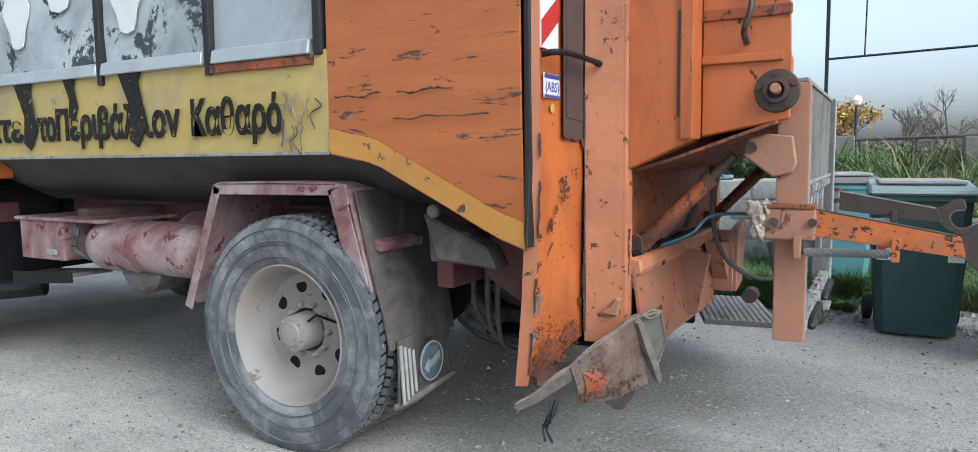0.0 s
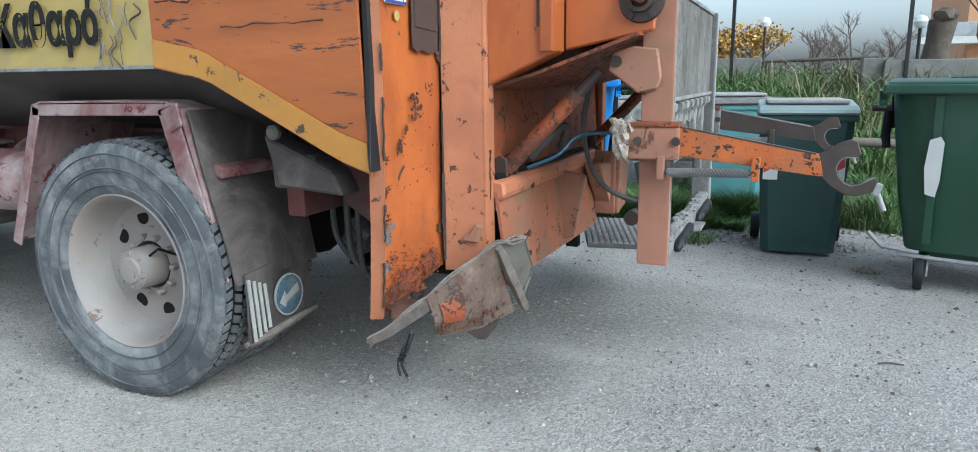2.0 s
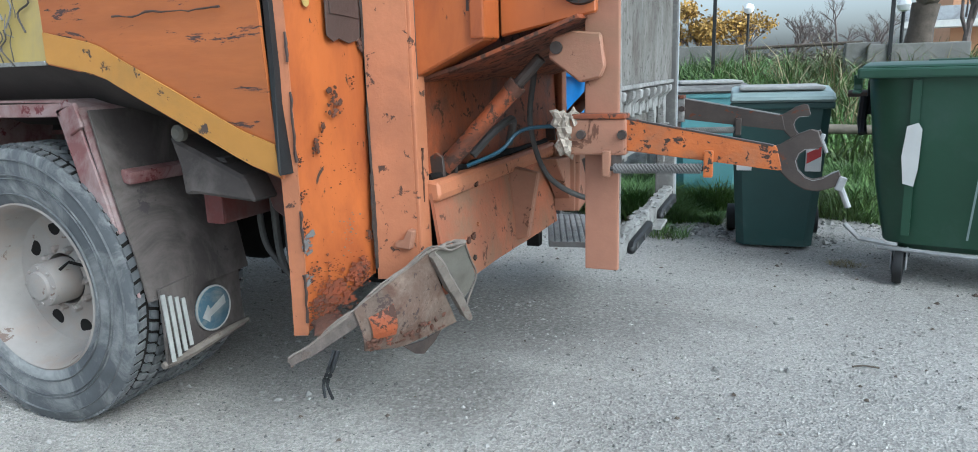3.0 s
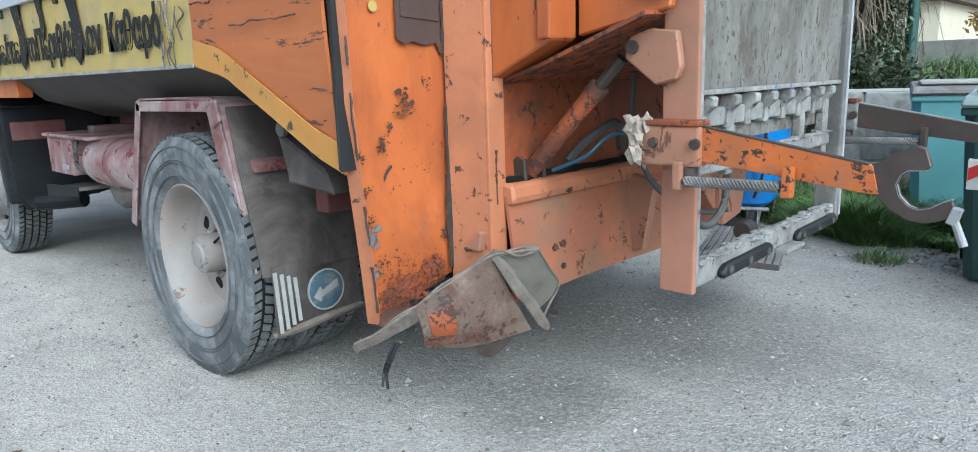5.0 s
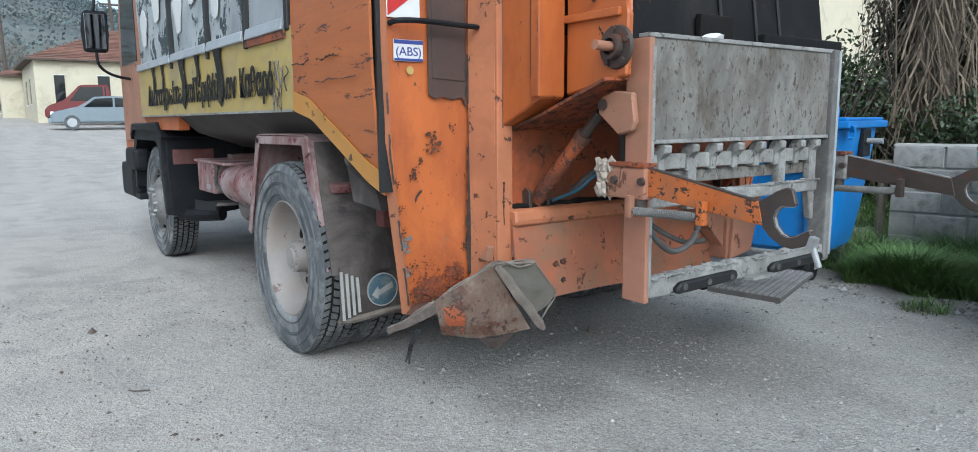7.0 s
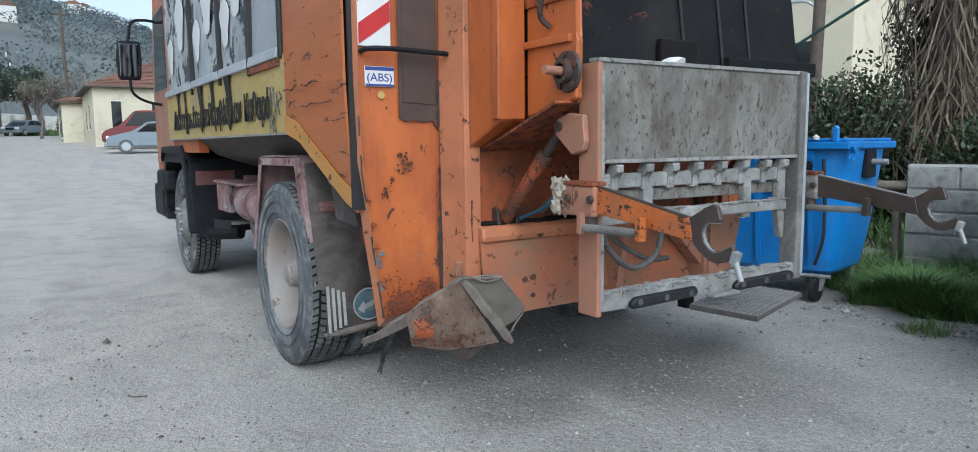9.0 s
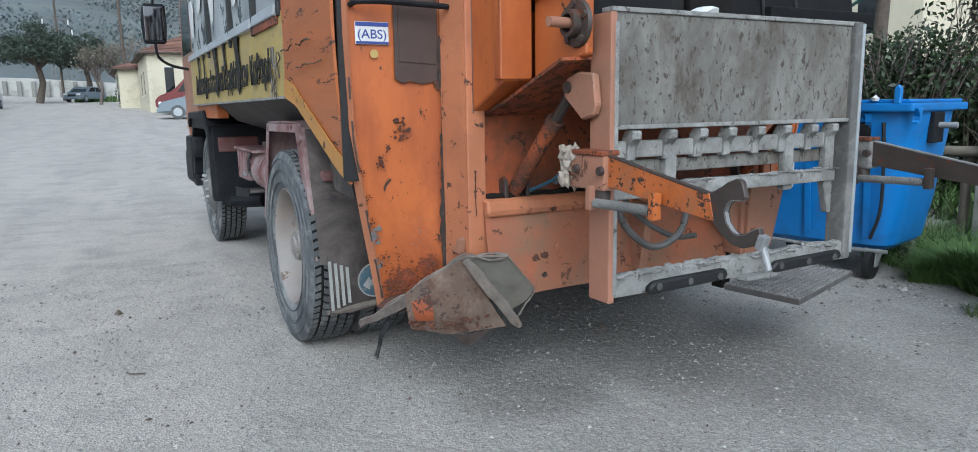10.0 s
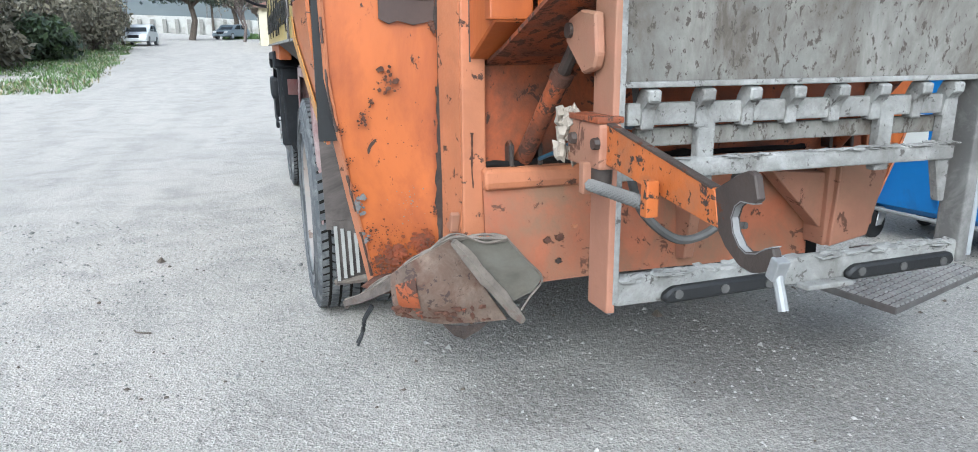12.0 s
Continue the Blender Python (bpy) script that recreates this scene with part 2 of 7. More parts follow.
M["wood_rail"] = mat("weathered_pole", (0.148, 0.126, 0.0962), 0.85, vary=0.25, scale=8)
M["gravel"] = mat("loose_pale_gravel", (0.266, 0.255, 0.237), 0.95, vary=0.15, scale=8, island=0.6)
M["grass"] = mat("green_grass", (0.10, 0.175, 0.045), 0.6, vary=0.3, scale=1.2, grime=(0.096, 0.092, 0.036), grime_amt=0.4, grime_scale=0.8, bump=0.0, island=0.5)
M["dry_grass"] = mat("dry_straw_grass", (0.24, 0.2, 0.112), 0.8, vary=0.25, scale=2, bump=0.0, island=0.3)
M["leaf"] = mat("dark_ivy_leaf", (0.030, 0.048, 0.017), 0.5, vary=0.35, scale=3, bump=0.0, island=0.5)
M["leaf_pine"] = mat("pine_needles", (0.044, 0.06, 0.04), 0.7, vary=0.3, scale=0.5, bump=0.0, island=0.45)
M["leaf_olive"] = mat("pale_olive_leaf", (0.15, 0.135, 0.095), 0.7, vary=0.3, scale=1, bump=0.0, island=0.4)
M["leaf_yellow"] = mat("yellow_autumn_leaf", (0.36, 0.216, 0.048), 0.7, vary=0.3, scale=1, bump=0.0, island=0.4)
M["twig"] = mat("bare_twig_bark", (0.136, 0.108, 0.096), 0.9, vary=0.3, scale=6, bump=0.2)
M["bark"] = mat("grey_brown_bark", (0.096, 0.076, 0.06), 0.95, vary=0.35, scale=7, bump=0.7, bump_scale=25)
M["frond"] = mat("dead_palm_frond", (0.12, 0.092, 0.064), 0.9, vary=0.3, scale=6, bump=0.0, island=0.85)
M["stucco_cream"] = mat("cream_stucco", (0.528, 0.48, 0.36), 0.9, vary=0.06, scale=1, grime=(0.36, 0.32, 0.232), grime_amt=0.3, grime_scale=0.8, bump=0.2)
M["stucco_white"] = mat("white_stucco", (0.576, 0.568, 0.528), 0.9, vary=0.06, scale=1, grime=(0.4, 0.384, 0.352), grime_amt=0.3, grime_scale=0.5)
M["concrete_pale"] = mat("pale_weathered_concrete", (0.368, 0.36, 0.336), 0.9, vary=0.12, scale=0.6, grime=(0.208, 0.2, 0.176), grime_amt=0.5, grime_scale=0.5, bump=0.2)
M["stucco_peach"] = mat("peach_stucco", (0.528, 0.288, 0.16), 0.9, vary=0.07, scale=1, grime=(0.4, 0.24, 0.16), grime_amt=0.2)
M["tile"] = mat("weathered_clay_tile", (0.176, 0.092, 0.068), 0.85, vary=0.25, scale=2, grime=(0.128, 0.08, 0.064), grime_amt=0.4, grime_scale=1, obj=0.2)
M["stone"] = mat("grey_stone_wall", (0.208, 0.2, 0.184), 0.95, vary=0.2, scale=2, grime=(0.12, 0.12, 0.096), grime_amt=0.4, bump=0.5)
M["pole_green"] = mat("dark_green_pole_paint", (0.0128, 0.056, 0.044), 0.5, vary=0.15)
M["iron"] = mat("black_iron", (0.0132, 0.0132, 0.0132), 0.6, vary=0.3)
M["globe"] = mat("white_lamp_globe", (0.8, 0.8, 0.78), 0.3, vary=0.03, bump=0.0)
M["car_silver"] = mat("grey_silver_car_paint", (0.192, 0.228, 0.256), 0.3, metal=0.3, vary=0.05, bump=0.0)
M["car_red"] = mat("dark_red_van_paint", (0.13, 0.018, 0.018), 0.35, vary=0.1, bump=0.0)
M["car_white"] = mat("white_car_paint", (0.576, 0.584, 0.592), 0.3, vary=0.03, bump=0.0)
# distance haze is mixed into the base colours of hill, foliage and ridge
M["hill"] = mat("haze_tinted_hillside", (0.12, 0.135, 0.135), 1.0, vary=0.35, scale=0.03, grime=(0.17, 0.165, 0.13), grime_amt=0.4, grime_scale=0.012, bump=0.0)
M["leaf_hill"] = mat("haze_tinted_foliage", (0.10, 0.125, 0.128), 0.9, vary=0.3, scale=0.1, bump=0.0, island=0.4)
M["ridge"] = mat("haze_tinted_ridge", (0.15, 0.19, 0.235), 1.0, vary=0.1, scale=0.01, bump=0.0)


def ground_material():
    """Pale compacted gravel: pebbles at two sizes, wheel-worn patches, dark oil stains with painted contact shade."""
    m = bpy.data.materials.new("compacted_pale_gravel")
    m.use_nodes = True
    n, l = m.node_tree.nodes, m.node_tree.links
    b = n["Principled BSDF"]
    b.inputs["Roughness"].default_value = 0.95
    tc = n.new("ShaderNodeTexCoord")

    def noise_tex(sc, det=6.0, dist=0.0):
        t = n.new("ShaderNodeTexNoise")
        t.inputs["Scale"].default_value, t.inputs["Detail"].default_value = sc, det
        t.inputs["Distortion"].default_value = dist
        l.new(tc.outputs["Object"], t.inputs["Vector"])
        return t.outputs["Fac"]

    def ramp(fac, a, c, lo, hi):
        r = n.new("ShaderNodeMapRange")
        for k, v in (("From Min", a), ("From Max", c), ("To Min", lo), ("To Max", hi)):
            r.inputs[k].default_value = v
        l.new(fac, r.inputs["Value"])
        return r.outputs[0]

    def mix(fac, a, c, blend="MIX"):
        x = n.new("ShaderNodeMix")
        x.data_type, x.blend_type = "RGBA", blend
        for v, k in ((fac, 0), (a, 6), (c, 7)):
            if isinstance(v, (int, float)):
                x.inputs[k].default_value = v
            elif isinstance(v, tuple):
                x.inputs[k].default_value = (*v, 1)
            else:
                l.new(v, x.inputs[k])
        return x.outputs[2]

    # base graded by position: paler towards the road, darker yard behind the bins
    sep = n.new("ShaderNodeSeparateXYZ")
    l.new(tc.outputs["Object"], sep.inputs[0])
    across = n.new("ShaderNodeMath")
    across.operation = "MULTIPLY_ADD"
    across.inputs[1].default_value = 0.35
    l.new(sep.outputs["Y"], across.inputs[0])
    l.new(sep.outputs["X"], across.inputs[2])
    wob = n.new("ShaderNodeMath")
    wob.operation = "MULTIPLY_ADD"
    wob.inputs[1].default_value = 3.0
    l.new(noise_tex(0.6, 4, 0.5), wob.inputs[0])
    l.new(across.outputs[0], wob.inputs[2])
    col = mix(ramp(noise_tex(0.5, 5, 0.5), 0.35, 0.65, 0, 1), (0.277, 0.267, 0.249), (0.412, 0.395, 0.368))
    col = mix(ramp(wob.outputs[0], 3.0, -1.2, 0.0, 1.0), col, (0.595, 0.544, 0.48))
    col = mix(ramp(noise_tex(2.6, 8, 0.8), 0.45, 0.7, 0, 0.55), col, (0.238, 0.228, 0.211))
    # long dusty streaks left by wheels along the road
    lane = n.new("ShaderNodeMapping")
    lane.inputs["Scale"].default_value, lane.inputs["Rotation"].default_value = (0.22, 1.5, 1.0), (0, 0, radians(-8))
    l.new(tc.outputs["Object"], lane.inputs["Vector"])
    streak = n.new("ShaderNodeTexNoise")
    streak.inputs["Scale"].default_value, streak.inputs["Detail"].default_value = 1.3, 7.0
    l.new(lane.outputs[0], streak.inputs["Vector"])
    col = mix(ramp(streak.outputs["Fac"], 0.42, 0.62, 0.0, 0.24), col, (0.246, 0.23, 0.208))
    col = mix(ramp(streak.outputs["Fac"], 0.46, 0.34, 0.0, 0.28), col, (0.603, 0.555, 0.49))
    peb = n.new("ShaderNodeTexVoronoi")
    peb.inputs["Scale"].default_value = 115
    l.new(tc.outputs["Object"], peb.inputs["Vector"])
    tone = n.new("ShaderNodeSeparateColor")
    l.new(peb.outputs["Color"], tone.inputs[0])
    col = mix(ramp(tone.outputs[0], 0.0, 1.0, 0.0, 1.0), mix(0.42, col, (0.0952, 0.0843, 0.0781)), mix(0.38, col, (0.571, 0.536, 0.49)))
    col = mix(ramp(noise_tex(200, 3), 0.40, 0.65, 0.0, 0.45), col, (0.15, 0.138, 0.126))
    # oil stains and soft contact shade under the truck's tail, both in the colour
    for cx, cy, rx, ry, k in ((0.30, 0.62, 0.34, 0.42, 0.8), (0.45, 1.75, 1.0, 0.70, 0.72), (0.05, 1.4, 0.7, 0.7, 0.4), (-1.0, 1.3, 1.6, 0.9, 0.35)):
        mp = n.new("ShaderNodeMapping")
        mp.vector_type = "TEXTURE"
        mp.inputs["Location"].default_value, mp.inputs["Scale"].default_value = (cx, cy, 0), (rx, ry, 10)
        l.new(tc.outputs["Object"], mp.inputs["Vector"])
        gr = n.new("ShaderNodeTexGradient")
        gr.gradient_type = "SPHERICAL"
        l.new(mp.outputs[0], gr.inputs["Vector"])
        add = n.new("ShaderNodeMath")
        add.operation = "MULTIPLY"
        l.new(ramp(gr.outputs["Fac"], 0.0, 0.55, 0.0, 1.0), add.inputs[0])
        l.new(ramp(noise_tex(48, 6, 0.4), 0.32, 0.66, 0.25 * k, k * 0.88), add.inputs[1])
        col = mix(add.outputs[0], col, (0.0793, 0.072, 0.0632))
    l.new(col, b.inputs["Base Color"])
    bp = n.new("ShaderNodeBump")
    bp.inputs["Strength"].default_value, bp.inputs["Distance"].default_value = 0.5, 0.010
    l.new(peb.outputs["Distance"], bp.inputs["Height"])
    bp2 = n.new("ShaderNodeBump")
    bp2.inputs["Strength"].default_value, bp2.inputs["Distance"].default_value = 0.7, 0.02
    l.new(noise_tex(22, 6), bp2.inputs["Height"])
    l.new(bp.outputs[0], bp2.inputs["Normal"])
    l.new(bp2.outputs[0], b.inputs["Normal"])
    return m


for name in ("shield", "black", "dark", "ink"):
    M[name].node_tree.nodes["Principled BSDF"].inputs["Specular IOR Level"].default_value = 0.2
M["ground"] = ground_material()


# ---- building helpers ----
def part(name, bm, material, parent, label=""):
    """Links a bmesh, in world coordinates, as one mesh object under a thing or a part."""
    me = bpy.data.meshes.new(name)
    if isinstance(bm, bmesh.types.BMesh):
        bmesh.ops.recalc_face_normals(bm, faces=bm.faces)
        bm.to_mesh(me)
        bm.free()
    else:
        me.from_pydata(*bm)
    me.materials.append(M[material])
    ob = new(name, me)
    if parent is not None:
        ob.parent = parent
        base = Vector(parent.matrix_basis.translation)
        up = parent.parent
        while up is not None:
            base += up.matrix_basis.translation
            up = up.parent
        ob.location = -base
    if label:
        ob["label"] = label
    return ob


def thing(name, at, label, category, group="", kind=""):
    ob = new(name)
    ob.empty_display_size = 0.1
    ob.location = at
    return tagged(ob, label, category, group, kind)


def soften(ob, angle=35):
    for p in ob.data.polygons:
        p.use_smooth = True
    ob.data.set_sharp_from_angle(angle=radians(angle))
    return ob


def box(x0, x1, y0, y1, z0, z1, bevel=0.006, bm=None, turn=None):
    own = bmesh.new()
    m = Matrix.Translation(((x0 + x1) / 2, (y0 + y1) / 2, (z0 + z1) / 2)) @ (turn or Matrix()) @ Matrix.Diagonal((x1 - x0, y1 - y0, z1 - z0, 1))
    bmesh.ops.create_cube(own, size=1, matrix=m)
    if bevel:
        bmesh.ops.bevel(own, geom=own.edges[:], offset=bevel, segments=2, profile=0.6, affect="EDGES")
    return join(bm, own)


def join(bm, own):
    if bm is None:
        return own
    me = bpy.data.meshes.new("tmp")
    own.to_mesh(me)
    own.free()
    bm.from_mesh(me)
    bpy.data.meshes.remove(me)
    return bm


def prism(pts, axis, a, b, bevel=0.004, bm=None):
    """A polygon in the plane across an axis, drawn out from a to b. pts: (x, z) for axis y, (y, z) for x, (x, y) for z."""
    own = bmesh.new()

    def at(p, d):
        return {"y": (p[0], d, p[1]), "x": (d, p[0], p[1]), "z": (p[0], p[1], d)}[axis]

    lo, hi = [own.verts.new(at(p, a)) for p in pts], [own.verts.new(at(p, b)) for p in pts]
    own.faces.new(lo)
    own.faces.new(hi[::-1])
    for i in range(len(pts)):
        j = (i + 1) % len(pts)
        own.faces.new((lo[j], lo[i], hi[i], hi[j]))
    if bevel:
        bmesh.ops.bevel(own, geom=own.edges[:], offset=bevel, segments=1, affect="EDGES", clamp_overlap=True)
    return join(bm, own)


def sheet(rows, thick=0.006, bm=None, rough=0.0, cut=1):
    """A sheet of metal through rows of points, with its thickness and, if asked, dents."""
    own = bmesh.new()
    grid = [[own.verts.new(p) for p in row] for row in rows]
    for i in range(len(grid) - 1):
        for j in range(len(grid[0]) - 1):
            own.faces.new((grid[i][j], grid[i][j + 1], grid[i + 1][j + 1], grid[i + 1][j]))
    if cut > 1:
        bmesh.ops.subdivide_edges(own, edges=own.edges[:], cuts=cut - 1, use_grid_fill=True)
    own.normal_update()
    if rough:
        for v in own.verts:
            v.co += v.normal * rough * (noise.noise(v.co * 3.1) + 0.5 * noise.noise(v.co * 9.7))
    bmesh.ops.recalc_face_normals(own, faces=own.faces)
    bmesh.ops.solidify(own, geom=own.faces[:], thickness=thick)
    return join(bm, own)


def tube(path, radius, seg=10, bm=None, ends=True):
    """A round bar or hose through points; radius may be a list."""
    own = bmesh.new()
    path = [Vector(p) for p in path]
    rings = []
    for i, p in enumerate(path):
        d = (path[min(i + 1, len(path) - 1)] - path[max(i - 1, 0)]).normalized()
        side = d.cross(Vector((0, 0, 1)) if abs(d.z) < 0.9 else Vector((1, 0, 0))).normalized()
        up = side.cross(d)
        r = radius[i] if isinstance(radius, (list, tuple)) else radius
        rings.append([own.verts.new(p + r * (math.cos(2 * math.pi * k / seg) * side + math.sin(2 * math.pi * k / seg) * up)) for k in range(seg)])
    for a, b in zip(rings, rings[1:]):
        for k in range(seg):
            own.faces.new((a[k], a[(k + 1) % seg], b[(k + 1) % seg], b[k]))
    if ends:
        own.faces.new(rings[0][::-1])
        own.faces.new(rings[-1])
    return join(bm, own)


def arc(points, n=10):
    """A smooth curve through points (Catmull-Rom)."""
    p = [Vector(v) for v in points]
    p = [2 * p[0] - p[1]] + p + [2 * p[-1] - p[-2]]
    out = []
    for i in range(1, len(p) - 2):
        for k in range(n):
            t = k / n
            out.append(0.5 * (2 * p[i] + (p[i + 1] - p[i - 1]) * t + (2 * p[i - 1] - 5 * p[i] + 4 * p[i + 1] - p[i + 2]) * t * t + (3 * p[i] - p[i - 1] - 3 * p[i + 1] + p[i + 2]) * t ** 3))
    return out + [p[-2]]


def lathe(profile, centre, axis="y", seg=48, bm=None, closed=False, caps=True):
    """Turns (radius, along) round an axis through centre."""
    own = bmesh.new()
    c = Vector(centre)
    rings = []
    for r, h in profile:
        ring = []
        for k in range(seg):
            a, s = r * math.cos(2 * math.pi * k / seg), r * math.sin(2 * math.pi * k / seg)
            ring.append(own.verts.new(c + Vector({"y": (a, h, s), "x": (h, a, s), "z": (a, s, h)}[axis])))
        rings.append(ring)
    pairs = list(zip(rings, rings[1:])) + ([(rings[-1], rings[0])] if closed else [])
    for a, b in pairs:
        for k in range(seg):
            own.faces.new((a[k], a[(k + 1) % seg], b[(k + 1) % seg], b[k]))
    if caps and not closed:
        own.faces.new(rings[0][::-1])
        own.faces.new(rings[-1])
    return join(bm, own)


def blob(centre, size, rough=0.3, sub=2, bm=None, seed=0.0):
    own = bmesh.new()
    bmesh.ops.create_icosphere(own, subdivisions=sub, radius=1)
    for v in own.verts:
        k = 1 + rough * (noise.noise(v.co * 1.7 + Vector((seed, 3.1, seed))) + 0.6 * noise.noise(v.co * 4.3 + Vector((seed, 0, 7))))
        v.co = Vector(centre) + Vector((v.co.x * size[0], v.co.y * size[1], v.co.z * size[2])) * k
    return join(bm, own)


def blades(rng, x, y, z, height, width=0.006, lean=0.6):
    """Grass blades at given places, each bent once; mesh data for part()."""
    k = len(x)
    a, h = rng.uniform(0, 2 * np.pi, k), height * rng.uniform(0.35, 1.35, k) * (0.75 + 0.5 * np.sin(x * 5.3) * np.sin(y * 6.1 + 1))
    ln, w = 1.8 * lean * h * rng.uniform(0.2, 1.7, k), width * rng.uniform(0.6, 1.4, k)
    dx, dy = np.cos(a), np.sin(a)
    root = np.stack([x, y, z - 0.02], 1)
    side = np.stack([-dy * w, dx * w, 0 * w], 1)
    mid = root + np.stack([dx * ln * 0.35, dy * ln * 0.35, h * 0.62], 1)
    tip = root + np.stack([dx * ln, dy * ln, h], 1)
    v = np.stack([root - side, root + side, mid + side * 0.7, mid - side * 0.7, tip], 1).reshape(-1, 3)
    i = 5 * np.arange(k)[:, None]
    quads, tris = (i + [[0, 1, 2, 3]]).tolist(), (i + [[3, 2, 4]]).tolist()
    return v.tolist(), [], quads + tris


def leaves(rng, centres, size, flat=0.5):
    """Small leaf quads, folded to no common plane, at given places."""
    c = np.asarray(centres)
    k = len(c)
    u = rng.normal(size=(k, 3))
    u /= np.linalg.norm(u, axis=1, keepdims=True)
    w = np.cross(u, rng.normal(size=(k, 3)))
    w /= np.linalg.norm(w, axis=1, keepdims=True)
    s = size * rng.uniform(0.6, 1.4, (k, 1))
    v = np.stack([c - u * s, c - w * s * flat, c + u * s, c + w * s * flat], 1).reshape(-1, 3)
    return v.tolist(), [], (4 * np.arange(k)[:, None] + [[0, 1, 2, 3]]).tolist()


def lettering(text, x0, x1, z, height, y, material, parent, name="lettering", bold=0.03):
    """A line of raised letters on a side that faces -y, between x0 and x1."""
    cu = bpy.data.curves.new("line", "FONT")
    cu.body, cu.size, cu.extrude, cu.offset = text, 1.0, 0.004, bold
    tmp = new("line", cu)
    bpy.context.view_layer.update()
    me = bpy.data.meshes.new_from_object(tmp.evaluated_get(bpy.context.evaluated_depsgraph_get()))
    bpy.data.objects.remove(tmp)
    xs, ys = [v.co.x for v in me.vertices], [v.co.y for v in me.vertices]
    wide, cap = max(xs) - min(xs), 0.72
    lo = min(xs)
    for v in me.vertices:
        v.co = ((v.co.x - lo) / wide * (x1 - x0) + x0, y - v.co.z * 0.5, z + v.co.y / cap * height)
    bm = bmesh.new()
    bm.from_mesh(me)
    bpy.data.meshes.remove(me)
    return part(name, bm, material, parent)


# ---- ground ----
def rise(x, y):
    """Height of the ground: flat gravel, and a grassy bank behind the bins."""
    def step(a, b, v):
        t = min(1, max(0, (v - a) / (b - a)))
        return t * t * (3 - 2 * t)
    climb = 0.033 * max(0.0, min(126.0, -x - 4.5)) * step(-5, -14, x)
    return climb + 1.02 * step(4.6, 15, y) * step(-5, -0.5, x) + 0.5 * step(-6, -16, y) * step(-14, -24, x)


def ground():
    xs = np.r_[-2500, -1200, -600, -300, -180, np.arange(-120, -10, 4), np.arange(-10, 9, 0.3), 10, 13, 18, 25, 50, 120, 400, 1500]
    ys = np.r_[-1500, -500, -200, -90, -50, -30, np.arange(-20, -4, 2), np.arange(-4, 9, 0.3), np.arange(9, 22, 1.0), 30, 60, 150, 500, 1500]
    v = []
    for x in xs:
        for y in ys:
            near = abs(x) < 12 and abs(y) < 9
            v.append((x, y, rise(x, y) + (0.006 * noise.noise(Vector((x * 1.3, y * 1.3, 0))) if near else 0)))
    w = len(ys)
    f = [(i * w + j, (i + 1) * w + j, (i + 1) * w + j + 1, i * w + j + 1) for i in range(len(xs) - 1) for j in range(w - 1)]
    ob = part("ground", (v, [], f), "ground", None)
    soften(ob)
    return tagged(ob, "pale grey compacted gravel yard and road", "ground", kind="structure")


ground()

# ---- garbage truck ----
truck = thing("garbage_truck", (-2.2, 1.18, 0), "worn orange garbage truck with yellow slogan panel, dented and rusting", "truck")
MID = 1.18


def mirrored(bm):
    """A copy on the truck's other side."""
    for v in bm.verts:
        v.co.y = 2 * MID - v.co.y
    bmesh.ops.reverse_faces(bm, faces=bm.faces[:])
    return bm


def seated(build, dx, dy, dz, *args):
    """Builds an assembly of the truck and sets it at its place on the chassis."""
    before = set(truck.children)
    build(*args)
    for ob in truck.children:
        if ob not in before:
            ob.location += Vector((dx, dy, dz))


AXLE = 0.515


